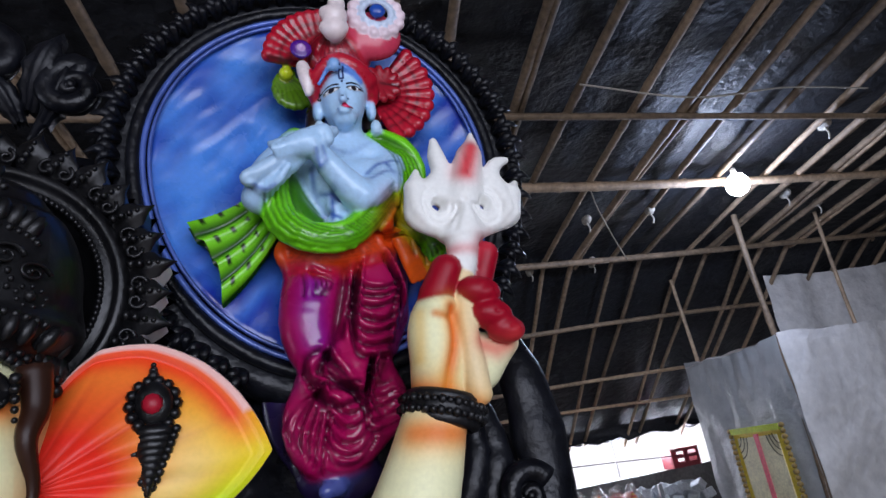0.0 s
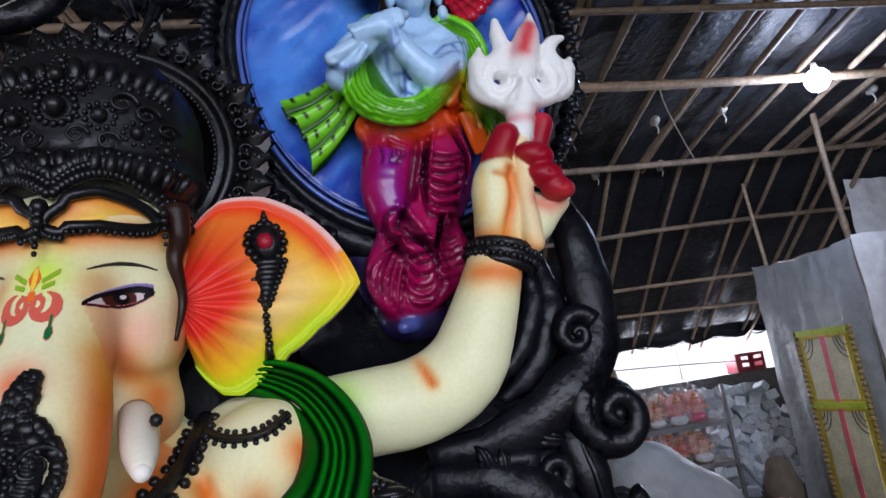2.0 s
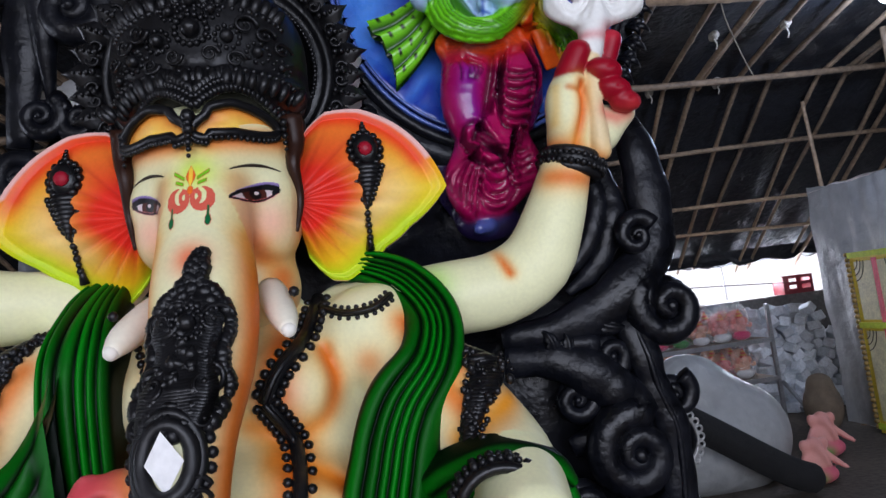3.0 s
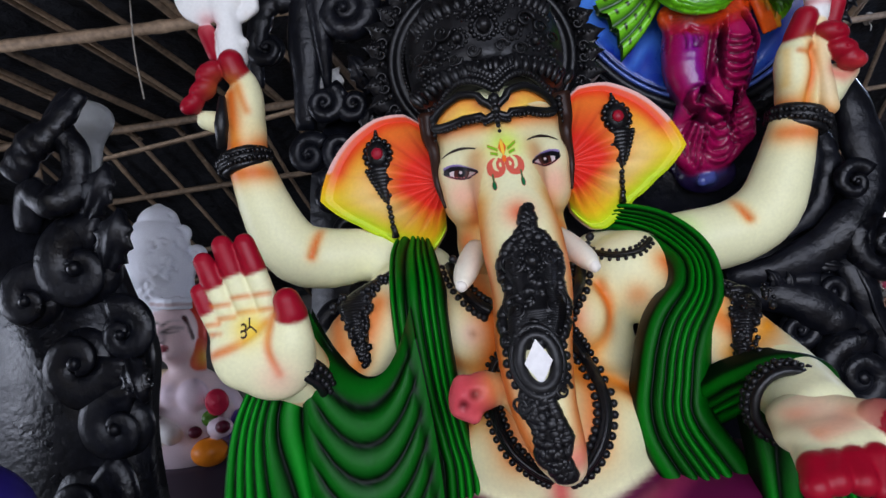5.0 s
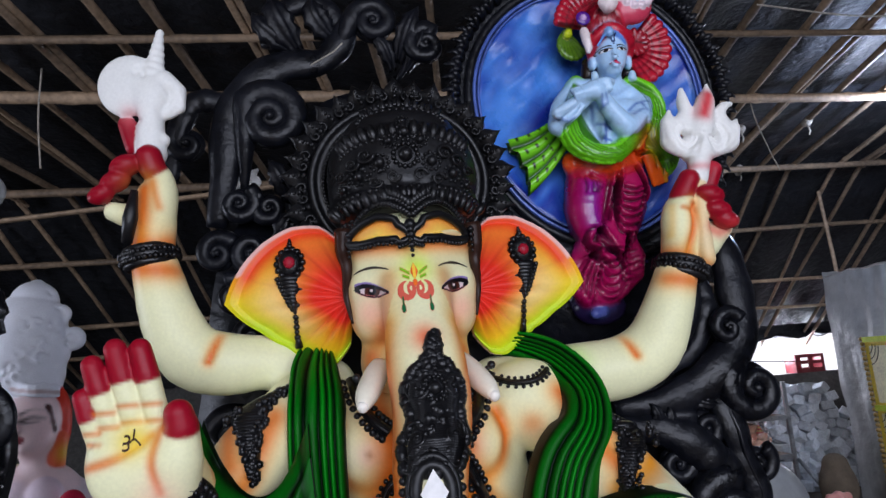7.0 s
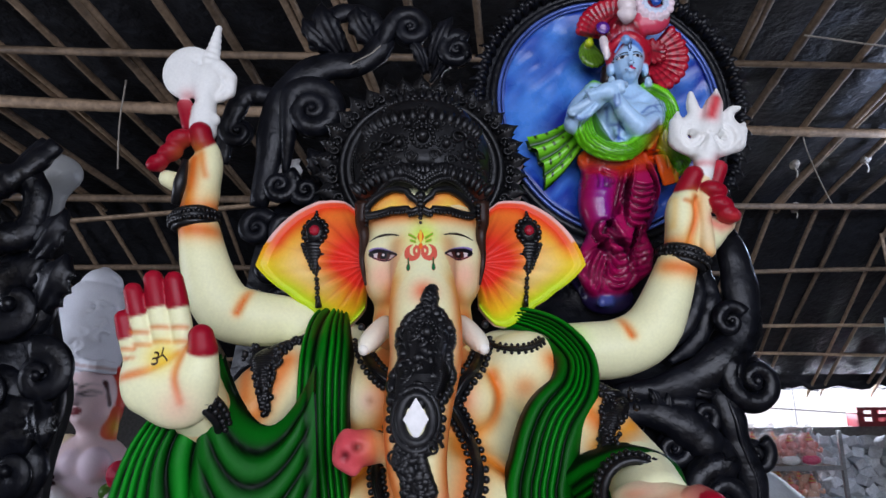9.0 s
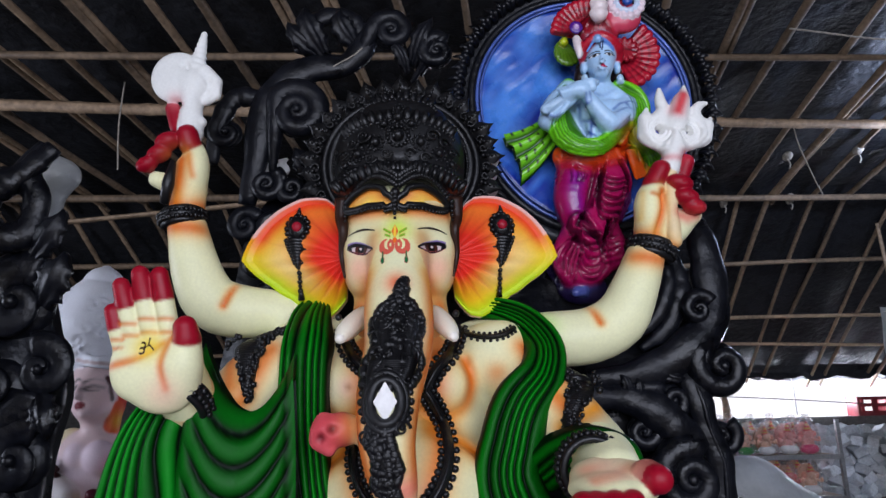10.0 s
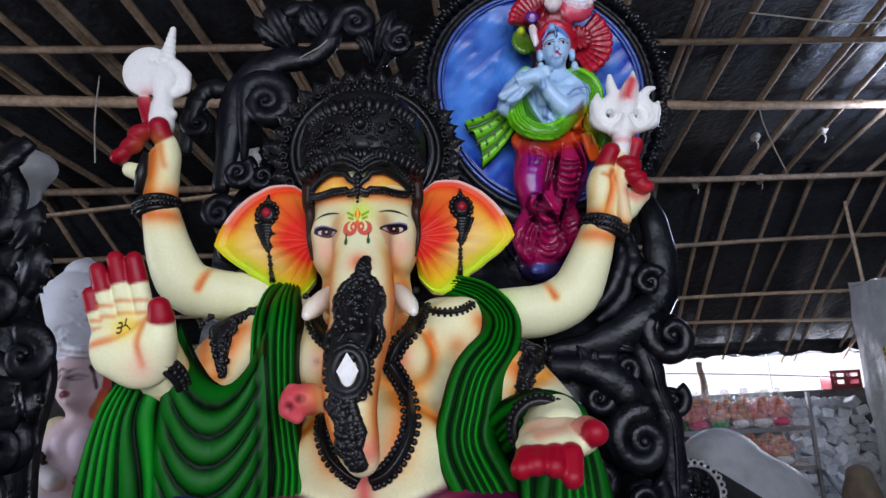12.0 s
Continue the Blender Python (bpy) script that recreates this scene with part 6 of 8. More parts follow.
for k in range(58):
    t = math.radians(-60 + k * 300 / 57)
    x, z = oval(t, 0.385)
    sh = Shape()
    for q in (-1, 0, 1):
        a = t + q * 0.5
        ln = 0.058 if q == 0 else 0.042
        p = smooth_path([(x, 0.20, z), (x + 0.5 * ln * math.cos(a), 0.165, z + 0.5 * ln * math.sin(a)), (x + ln * math.cos(a), 0.18, z + ln * math.sin(a))], 8)
        sh.tube(p, [0.005, 0.008, 0.010, 0.010, 0.009, 0.007, 0.005, 0.002], 6, flat=0.6)
    part("leaf", sh, THRONE, medal)


# ---- blue flute-playing figure in relief on the medallion ----
def build_flute_figure():
    f = Shape()
    SKIN, DEEP = lin(172, 206, 238), lin(30, 72, 160)
    GRN, GRN2, ORG, MAG, MAGD = lin(112, 204, 4), lin(8, 60, 4), lin(226, 74, 6), lin(158, 10, 76), lin(34, 1, 24)
    TURB, TURD, VIO, DUSK = lin(176, 20, 44), lin(54, 3, 14), lin(120, 22, 140), lin(30, 20, 56)
    c = Clay((0.28, -0.06, 1.70), (0.90, 0.30, 2.76), 0.0042, SKIN)
    y0 = 0.10

    def V4(x, y, z, dx, r):
        return (x + dx, y, z + 0.3 * dx, r)

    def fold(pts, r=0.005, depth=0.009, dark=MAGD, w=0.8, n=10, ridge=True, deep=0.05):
        """A crease with a darker line brushed along it and the cloth swelling beside it."""
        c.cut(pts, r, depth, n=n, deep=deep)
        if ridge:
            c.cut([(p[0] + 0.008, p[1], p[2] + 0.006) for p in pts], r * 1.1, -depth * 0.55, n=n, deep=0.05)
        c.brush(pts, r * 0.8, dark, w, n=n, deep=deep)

    # rough dusky rock behind the legs
    c.ball((0.519, 0.235, 1.913), (0.10, 0.03, 0.16), DUSK, k=0.03)
    c.ball((0.661, 0.235, 1.976), (0.055, 0.028, 0.10), DUSK, k=0.03)
    c.ball((0.543, 0.215, 1.761), (0.075, 0.04, 0.05), DUSK, k=0.03)
    rnd = random.Random(12)
    for k in range(60):
        c.ball((0.655 + rnd.uniform(-0.03, 0.045), 0.208, 1.94 + rnd.uniform(-0.07, 0.10)), rnd.uniform(0.004, 0.008), None, k=0.004)
    # legs crossed under the gathered skirt
    c.limb([(0.539, 0.165, 2.124, 0.060), (0.517, 0.15, 2.059, 0.056), (0.509, 0.145, 2.004, 0.050), (0.534, 0.15, 1.939, 0.046), (0.566, 0.16, 1.885, 0.040), (0.577, 0.17, 1.834, 0.034)], MAG, k=0.02, n=14)
    c.limb([(0.639, 0.165, 2.123, 0.056), (0.632, 0.15, 2.061, 0.058), (0.611, 0.15, 2.007, 0.052), (0.587, 0.145, 1.954, 0.050), (0.556, 0.14, 1.914, 0.048), (0.522, 0.16, 1.860, 0.040), (0.503, 0.175, 1.814, 0.032)], MAG, k=0.02, n=14)
    c.limb([(0.685, 0.18, 2.101, 0.026), (0.680, 0.185, 2.032, 0.024), (0.652, 0.185, 1.978, 0.024)], MAG, k=0.02)
    c.limb([(0.623, 0.175, 1.945, 0.030), (0.640, 0.175, 1.889, 0.034), (0.645, 0.185, 1.848, 0.026), (0.596, 0.175, 1.812, 0.026)], MAG, k=0.02)
    c.limb([(0.504, 0.18, 1.917, 0.03), (0.480, 0.185, 1.879, 0.026), (0.471, 0.185, 1.839, 0.024), (0.492, 0.18, 1.796, 0.026), (0.531, 0.17, 1.790, 0.028), (0.572, 0.17, 1.799, 0.028)], MAG, k=0.02, n=12)
    c.limb([(0.496, 0.185, 2.105, 0.02), (0.483, 0.19, 2.040, 0.018), (0.494, 0.19, 1.973, 0.02)], MAG, k=0.02)
    c.limb([(0.532, 0.2, 1.772, 0.02), (0.531, 0.175, 1.746, 0.018), (0.510, 0.165, 1.740, 0.014)], lin(74, 84, 150), k=0.012, over=True)
    c.limb([(0.492, 0.2, 1.783, 0.014), (0.561, 0.19, 1.767, 0.016)], lin(54, 60, 120), k=0.012)
    c.limb([(0.592, 0.185, 2.133, 0.05), (0.572, 0.185, 2.030, 0.045), (0.548, 0.19, 1.924, 0.05), (0.539, 0.19, 1.841, 0.045)], MAG, k=0.03)
    c.limb([(0.579, 0.165, 1.864, 0.03), (0.592, 0.175, 1.822, 0.026)], MAG, k=0.02)
    # the smooth purple thigh
    c.brush([(0.522, y0, 2.087), (0.510, y0, 2.034), (0.514, y0, 1.987)], 0.026, VIO, 0.8, deep=0.1)
    c.brush([(0.471, 0.2, 1.977), (0.460, 0.2, 1.935)], 0.022, lin(58, 36, 110), 0.8, deep=0.2)
    c.brush([(0.693, 0.2, 2.047), (0.670, 0.2, 1.968), (0.683, 0.2, 1.933)], 0.018, lin(70, 34, 110), 0.7, deep=0.2)
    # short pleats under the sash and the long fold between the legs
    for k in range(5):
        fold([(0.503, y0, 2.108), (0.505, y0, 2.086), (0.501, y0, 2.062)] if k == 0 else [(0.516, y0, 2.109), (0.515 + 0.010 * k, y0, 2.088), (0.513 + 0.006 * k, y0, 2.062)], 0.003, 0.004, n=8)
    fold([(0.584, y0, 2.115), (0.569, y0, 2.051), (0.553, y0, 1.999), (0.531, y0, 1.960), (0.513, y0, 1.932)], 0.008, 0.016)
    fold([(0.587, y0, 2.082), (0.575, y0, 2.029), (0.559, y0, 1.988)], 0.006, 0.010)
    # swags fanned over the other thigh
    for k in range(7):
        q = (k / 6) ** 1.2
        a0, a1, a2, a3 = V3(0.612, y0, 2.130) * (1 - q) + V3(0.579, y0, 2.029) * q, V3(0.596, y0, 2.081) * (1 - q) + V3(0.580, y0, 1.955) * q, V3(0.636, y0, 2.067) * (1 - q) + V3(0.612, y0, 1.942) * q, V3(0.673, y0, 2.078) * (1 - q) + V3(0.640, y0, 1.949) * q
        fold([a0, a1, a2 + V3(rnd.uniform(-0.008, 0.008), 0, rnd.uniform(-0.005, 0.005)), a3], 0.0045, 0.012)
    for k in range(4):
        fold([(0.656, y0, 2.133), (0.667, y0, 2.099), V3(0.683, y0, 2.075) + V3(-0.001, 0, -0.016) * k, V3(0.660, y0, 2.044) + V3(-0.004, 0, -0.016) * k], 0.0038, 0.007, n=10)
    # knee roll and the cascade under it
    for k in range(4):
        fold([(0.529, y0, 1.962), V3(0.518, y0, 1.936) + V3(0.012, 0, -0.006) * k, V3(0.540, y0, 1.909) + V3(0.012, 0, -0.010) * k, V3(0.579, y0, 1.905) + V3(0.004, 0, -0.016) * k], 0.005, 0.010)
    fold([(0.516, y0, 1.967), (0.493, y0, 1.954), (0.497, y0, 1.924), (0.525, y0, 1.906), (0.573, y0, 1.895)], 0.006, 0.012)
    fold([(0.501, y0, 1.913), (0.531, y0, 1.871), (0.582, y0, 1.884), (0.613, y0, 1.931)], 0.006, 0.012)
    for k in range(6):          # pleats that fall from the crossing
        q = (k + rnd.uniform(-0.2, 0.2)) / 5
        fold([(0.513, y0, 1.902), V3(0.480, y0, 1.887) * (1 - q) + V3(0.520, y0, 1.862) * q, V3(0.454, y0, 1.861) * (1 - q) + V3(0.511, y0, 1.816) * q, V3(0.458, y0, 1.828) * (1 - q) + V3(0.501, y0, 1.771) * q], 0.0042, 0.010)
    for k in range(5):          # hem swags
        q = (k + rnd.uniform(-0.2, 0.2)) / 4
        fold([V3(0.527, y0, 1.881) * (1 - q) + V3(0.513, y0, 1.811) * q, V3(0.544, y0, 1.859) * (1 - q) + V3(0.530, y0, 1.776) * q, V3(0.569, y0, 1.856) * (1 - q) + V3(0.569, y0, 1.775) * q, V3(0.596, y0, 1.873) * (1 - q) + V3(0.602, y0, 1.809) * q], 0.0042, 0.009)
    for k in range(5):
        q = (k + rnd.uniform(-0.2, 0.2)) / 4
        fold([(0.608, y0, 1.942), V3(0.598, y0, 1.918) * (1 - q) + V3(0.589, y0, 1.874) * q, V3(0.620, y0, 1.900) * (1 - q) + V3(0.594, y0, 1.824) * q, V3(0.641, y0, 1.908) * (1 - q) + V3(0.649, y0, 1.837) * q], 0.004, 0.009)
    # trunk
    c.ball((0.568, 0.150, 2.157), (0.092, 0.058, 0.052), ORG, k=0.03)
    c.ball((0.586, 0.135, 2.286), (0.078, 0.055, 0.095), SKIN, k=0.03)
    c.limb([(0.516, 0.135, 2.368, 0.028), (0.612, 0.13, 2.368, 0.030), (0.688, 0.125, 2.335, 0.034)], SKIN, k=0.03)
    for s in (-1, 1):
        c.ball((0.608 + s * 0.038, 0.088, 2.285), (0.038, 0.022, 0.032), SKIN, k=0.02)
        for q in range(3):
            c.ball((0.590 + s * 0.017, 0.086, 2.245 - 0.024 * q), (0.017, 0.014, 0.013), SKIN, k=0.012)
    c.brush([(0.576, 0.07, 2.300), (0.571, 0.07, 2.255), (0.565, 0.07, 2.196)], 0.0045, DEEP, 0.9, deep=0.15)
    for pts in ([(0.537, 0.07, 2.301), (0.540, 0.07, 2.256), (0.554, 0.07, 2.212)], [(0.548, 0.07, 2.250), (0.570, 0.07, 2.241), (0.585, 0.07, 2.229)], [(0.554, 0.07, 2.212), (0.579, 0.07, 2.197)]):
        c.cut(pts, 0.004, 0.004, n=8, deep=0.2)
        c.brush(pts, 0.0045, DEEP, 0.85, n=8, deep=0.15)
    for k in range(11):         # bead necklace
        a = math.radians(200 + 14 * k)
        c.ball((0.635 + 0.036 * math.cos(a), 0.085, 2.30 + 0.03 * math.sin(a)), 0.0045, lin(160, 196, 226), k=0.002)
    c.brush([(0.569, 0.07, 2.356), (0.611, 0.07, 2.335), (0.658, 0.07, 2.360)], 0.006, DEEP, 0.6, n=8)
    # orange sash
    c.limb([(0.490, 0.15, 2.164, 0.028), (0.562, 0.112, 2.144, 0.028), (0.668, 0.135, 2.167, 0.028)], ORG, k=0.02, over=True, n=8)
    for q in range(4):
        c.limb([(0.666, 0.10, 2.180, 0.008), V4(0.683, 0.10, 2.155, 0.006 * q, 0.010), V4(0.697, 0.11, 2.112, 0.011 * q, 0.010), V4(0.708, 0.125, 2.081, 0.012 * q, 0.007)], lin(232, 92, 8) if q < 3 else lin(226, 150, 10), k=0.004, over=True)
    c.ball((0.663, 0.085, 2.181), (0.014, 0.014, 0.017), lin(200, 40, 20), k=0.006, over=True)
    for k in range(8):
        q = k / 7
        fold([V3(0.485, 0.1, 2.168) * (1 - q) + V3(0.485, 0.1, 2.111) * q, V3(0.528, 0.08, 2.147) * (1 - q) + V3(0.529, 0.08, 2.110) * q, V3(0.588, 0.07, 2.143) * (1 - q) + V3(0.578, 0.07, 2.105) * q, V3(0.645, 0.08, 2.164) * (1 - q) + V3(0.656, 0.08, 2.120) * q], 0.003, 0.005, lin(120, 20, 6), 0.75, 10, False)
    c.brush([(0.486, 0.1, 2.122), (0.554, 0.08, 2.102), (0.655, 0.1, 2.128)], 0.012, lin(176, 20, 30), 0.8, n=8)
    for k in range(4):
        fold([(0.663, 0.08, 2.163), (0.700 + 0.010 * k, 0.08, 2.165), (0.712 + 0.014 * k, 0.08, 2.125)], 0.0035, 0.005, lin(110, 16, 6), 0.8, 8, False)
    # arms
    c.limb([(0.697, 0.115, 2.310, 0.038), (0.670, 0.085, 2.259, 0.036), (0.626, 0.06, 2.228, 0.033), (0.587, 0.045, 2.256, 0.027), (0.554, 0.03, 2.296, 0.020)], SKIN, k=0.012, n=12)
    c.limb([(0.515, 0.12, 2.364, 0.03), (0.461, 0.10, 2.308, 0.028), (0.437, 0.085, 2.246, 0.026)], SKIN, k=0.015, n=8)
    c.limb([(0.437, 0.075, 2.248, 0.022), (0.461, 0.05, 2.260, 0.021), (0.490, 0.045, 2.289, 0.020), (0.515, 0.04, 2.311, 0.019)], SKIN, k=0.012, n=8)
    c.limb([(0.424, 0.035, 2.263, 0.015), (0.477, 0.03, 2.292, 0.015), (0.574, 0.018, 2.341, 0.0125)], lin(166, 196, 224), k=0.004, over=True)
    c.cut([(0.427, 0.02, 2.256), (0.428, 0.06, 2.276)], 0.006, 0.006)
    for k in range(4):          # fingers of the two hands
        c.limb([(0.466 + 0.010 * k, 0.018, 2.318 + 0.003 * k, 0.0068), (0.470 + 0.010 * k, 0.006, 2.303 + 0.003 * k, 0.0068), (0.478 + 0.010 * k, 0.016, 2.292 + 0.003 * k, 0.006)], SKIN, k=0.0025)
        c.cut([(0.471 + 0.010 * k, 0.0, 2.318 + 0.003 * k), (0.475 + 0.010 * k, 0.0, 2.298 + 0.003 * k)], 0.0022, 0.003, deep=0.3)
    c.limb([(0.447, 0.05, 2.247, 0.012), (0.474, 0.03, 2.255, 0.009), (0.491, 0.02, 2.276, 0.007)], SKIN, k=0.004)
    c.ball((0.529, 0.018, 2.319), (0.034, 0.024, 0.026), SKIN, k=0.008)
    c.limb([(0.540, 0.012, 2.335, 0.013), (0.560, 0.006, 2.338, 0.011), (0.564, 0.006, 2.317, 0.010)], SKIN, k=0.005)
    for k in range(3):
        fold([(0.563 + 0.009 * k, 0.0, 2.362), (0.570 + 0.009 * k, 0.0, 2.345)], 0.0025, 0.004, DEEP, 0.5, 4, False)
    for pts in ([(0.551, 0.01, 2.303), (0.556, 0.02, 2.281), (0.542, 0.02, 2.268)], [(0.540, 0.01, 2.299), (0.545, 0.02, 2.274)], [(0.433, 0.04, 2.249), (0.452, 0.04, 2.240), (0.466, 0.04, 2.246)]):
        c.cut(pts, 0.004, -0.005, deep=0.2)
        c.brush(pts, 0.004, DEEP, 0.65, deep=0.15)
    for pts in ([(0.637, 0.06, 2.278), (0.661, 0.07, 2.298), (0.703, 0.09, 2.307)], [(0.639, 0.06, 2.258), (0.669, 0.07, 2.276), (0.698, 0.09, 2.275)], [(0.677, 0.07, 2.298), (0.684, 0.08, 2.268)]):
        c.brush(pts, 0.004, DEEP, 0.8, deep=0.15)
    # green shawl: over both shoulders, swag across the waist, hanging end
    c.limb([(0.682, 0.125, 2.378, 0.026), (0.721, 0.115, 2.348, 0.028), (0.737, 0.115, 2.297, 0.030), (0.722, 0.115, 2.241, 0.030), (0.720, 0.12, 2.194, 0.030), (0.763, 0.125, 2.160, 0.028), (0.750, 0.13, 2.127, 0.022)], GRN, k=0.012, over=True, n=14)
    c.limb([(0.521, 0.13, 2.391, 0.020), (0.484, 0.115, 2.325, 0.026), (0.469, 0.10, 2.249, 0.030), (0.481, 0.08, 2.193, 0.030), (0.522, 0.065, 2.159, 0.028), (0.578, 0.062, 2.155, 0.028), (0.631, 0.075, 2.188, 0.026), (0.674, 0.085, 2.223, 0.022), (0.709, 0.095, 2.275, 0.018)], GRN, k=0.012, over=True, n=18)
    c.limb([(0.491, 0.12, 2.282, 0.026), (0.502, 0.11, 2.229, 0.03), (0.529, 0.1, 2.190, 0.024)], lin(52, 110, 10), k=0.015, over=True)
    c.brush([(0.681, 0.09, 2.207), (0.663, 0.09, 2.161)], 0.028, ORG, 0.85)
    c.brush([(0.706, 0.09, 2.224), (0.708, 0.09, 2.165)], 0.018, lin(216, 196, 10), 0.8)
    for k in range(6):
        q = k / 5
        fold([V3(0.503, 0.1, 2.374) * (1 - q) + V3(0.521, 0.1, 2.361) * q, V3(0.462, 0.08, 2.304) * (1 - q) + V3(0.500, 0.08, 2.291) * q, V3(0.447, 0.06, 2.226) * (1 - q) + V3(0.499, 0.06, 2.232) * q, V3(0.468, 0.05, 2.167) * (1 - q) + V3(0.512, 0.05, 2.197) * q, V3(0.528, 0.04, 2.135) * (1 - q) + V3(0.541, 0.04, 2.170) * q, V3(0.593, 0.04, 2.135) * (1 - q) + V3(0.581, 0.04, 2.165) * q, V3(0.642, 0.06, 2.168) * (1 - q) + V3(0.627, 0.06, 2.197) * q, V3(0.683, 0.07, 2.216) * (1 - q) + V3(0.683, 0.07, 2.252) * q], 0.0034, 0.007, GRN2, 0.75, 14, False, 0.12)
        fold([V3(0.668, 0.1, 2.377) * (1 - q) + V3(0.689, 0.1, 2.376) * q, V3(0.695, 0.09, 2.335) * (1 - q) + V3(0.736, 0.09, 2.328) * q, V3(0.701, 0.09, 2.273) * (1 - q) + V3(0.748, 0.09, 2.272) * q, V3(0.687, 0.09, 2.213) * (1 - q) + V3(0.729, 0.09, 2.205) * q, V3(0.726, 0.10, 2.153) * (1 - q) + V3(0.769, 0.10, 2.148) * q, V3(0.733, 0.11, 2.109) * (1 - q) + V3(0.779, 0.11, 2.142) * q], 0.0034, 0.007, GRN2, 0.75, 14, False, 0.12)
    for p in ((0.733, 0.09, 2.158), (0.759, 0.09, 2.145), (0.734, 0.09, 2.131)):
        c.brush([p], 0.007, lin(8, 14, 4), 0.95)
    # head, neck, hair
    c.limb([(0.625, 0.135, 2.380, 0.034), (0.622, 0.130, 2.423, 0.028)], SKIN, k=0.012)
    c.ball((0.622, 0.105, 2.493), (0.050, 0.056, 0.062), SKIN, k=0.015)
    c.ball((0.617, 0.092, 2.439), (0.040, 0.046, 0.044), SKIN, k=0.025)
    c.ball((0.611, 0.070, 2.395), (0.020, 0.020, 0.014), SKIN, k=0.02)
    for s in (-1, 1):
        c.ball((0.622 + s * 0.0525, 0.11, 2.438), (0.010, 0.014, 0.022), SKIN, k=0.006)
        c.ball((0.622 + s * 0.055, 0.10, 2.395), (0.011, 0.010, 0.016), lin(176, 206, 228), k=0.004, over=True)
        c.limb([(0.622 + s * 0.055, 0.14, 2.45, 0.018), (0.622 + s * 0.064, 0.15, 2.37, 0.022)], lin(30, 18, 14), k=0.01, over=True)
    c.limb([(0.610, 0.050, 2.453, 0.004), (0.607, 0.041, 2.422, 0.0075)], SKIN, k=0.008)
    c.ball((0.608, 0.046, 2.406), (0.014, 0.009, 0.0045), SKIN, k=0.005)
    c.ball((0.607, 0.046, 2.398), (0.011, 0.009, 0.005), SKIN, k=0.005)
    # turban, feather fan, plumes
    c.ball((0.628, 0.125, 2.572), (0.066, 0.060, 0.058), TURB, k=0.01)
    c.limb([(0.567, 0.11, 2.463, 0.012), (0.564, 0.085, 2.486, 0.020), (0.585, 0.065, 2.505, 0.020), (0.604, 0.055, 2.516, 0.018), (0.635, 0.06, 2.507, 0.020), (0.667, 0.08, 2.491, 0.021), (0.681, 0.11, 2.464, 0.013)], TURB, k=0.008, over=True, n=14)
    for k in range(11):
        q = (k - 5) / 5
        fold([(0.618 + 0.056 * q, 0.05, 2.500 + 0.030 * (1 - q * q)), (0.616 + 0.045 * q, 0.05, 2.540), (0.612 + 0.018 * q, 0.08, 2.585)], 0.003, 0.005, TURD, 0.8, 8, False)
    c.limb([(0.568, 0.055, 2.463, 0.004), (0.583, 0.045, 2.485, 0.0045), (0.597, 0.038, 2.496, 0.005), (0.625, 0.045, 2.490, 0.0045), (0.648, 0.06, 2.473, 0.004)], lin(96, 140, 216), k=0.003, over=True, n=12)
    c.ball((0.598, 0.036, 2.494), (0.012, 0.011, 0.014), lin(130, 170, 220), k=0.003, over=True)
    WH = lin(226, 212, 212)
    for x, y, z, r in ((0.612, 0.05, 2.585, 0.024), (0.615, 0.05, 2.615, 0.026), (0.622, 0.05, 2.645, 0.018), (0.628, 0.05, 2.590, 0.013), (0.596, 0.05, 2.590, 0.014), (0.598, 0.05, 2.625, 0.013)):
        c.ball((x, y, z), r, WH, k=0.005, over=True)
    c.brush([(0.596, 0.03, 2.523), (0.584, 0.03, 2.539)], 0.010, lin(206, 90, 110), 0.5)
    c.ball((0.693, 0.09, 2.602), (0.064, 0.03, 0.056), lin(196, 60, 86), k=0.006, over=True)
    for k in range(14):
        a = k * 2 * math.pi / 14
        c.ball((0.705 + 0.050 * math.cos(a), 0.066, 2.636 + 0.046 * math.sin(a)), 0.0125, lin(226, 206, 214), k=0.003, over=True)
        c.ball((0.705 + 0.031 * math.cos(a + 0.2), 0.060, 2.636 + 0.029 * math.sin(a + 0.2)), 0.0085, lin(196, 210, 230), k=0.003, over=True)
    c.ball((0.705, 0.052, 2.636), (0.017, 0.010, 0.016), lin(36, 76, 168), k=0.003, over=True)
    for a0, step, cx, cz, rad, y in ((-72, 13, 0.690, 2.50, 0.118, 0.145), (82, 10, 0.600, 2.555, 0.115, 0.135)):
        for k in range(10):          # pleated fans of the turban cloth
            a = math.radians(a0 + k * step)
            ca, sa = math.cos(a), math.sin(a)
            c.limb([(cx + 0.03 * ca, y, cz + 0.03 * sa, 0.008), (cx + rad * ca, y - 0.018, cz + rad * sa, 0.014)], TURB, k=0.003, over=True)
            c.ball((cx + rad * ca, y - 0.02, cz + rad * sa), 0.012, TURB, k=0.004)
            b = a + math.radians(step / 2)
            c.brush([(cx + 0.03 * math.cos(b), y - 0.02, cz + 0.03 * math.sin(b)), (cx + rad * math.cos(b), y - 0.02, cz + rad * math.sin(b))], 0.0045, TURD, 0.9, deep=0.12)
            for rr in (0.45, 0.62, 0.80):
                c.brush([(cx + rad * rr * math.cos(a - 0.06), y - 0.03, cz + rad * rr * math.sin(a - 0.06)), (cx + rad * rr * math.cos(a + 0.06), y - 0.03, cz + rad * rr * math.sin(a + 0.06))], 0.004, TURD, 0.75, deep=0.12)
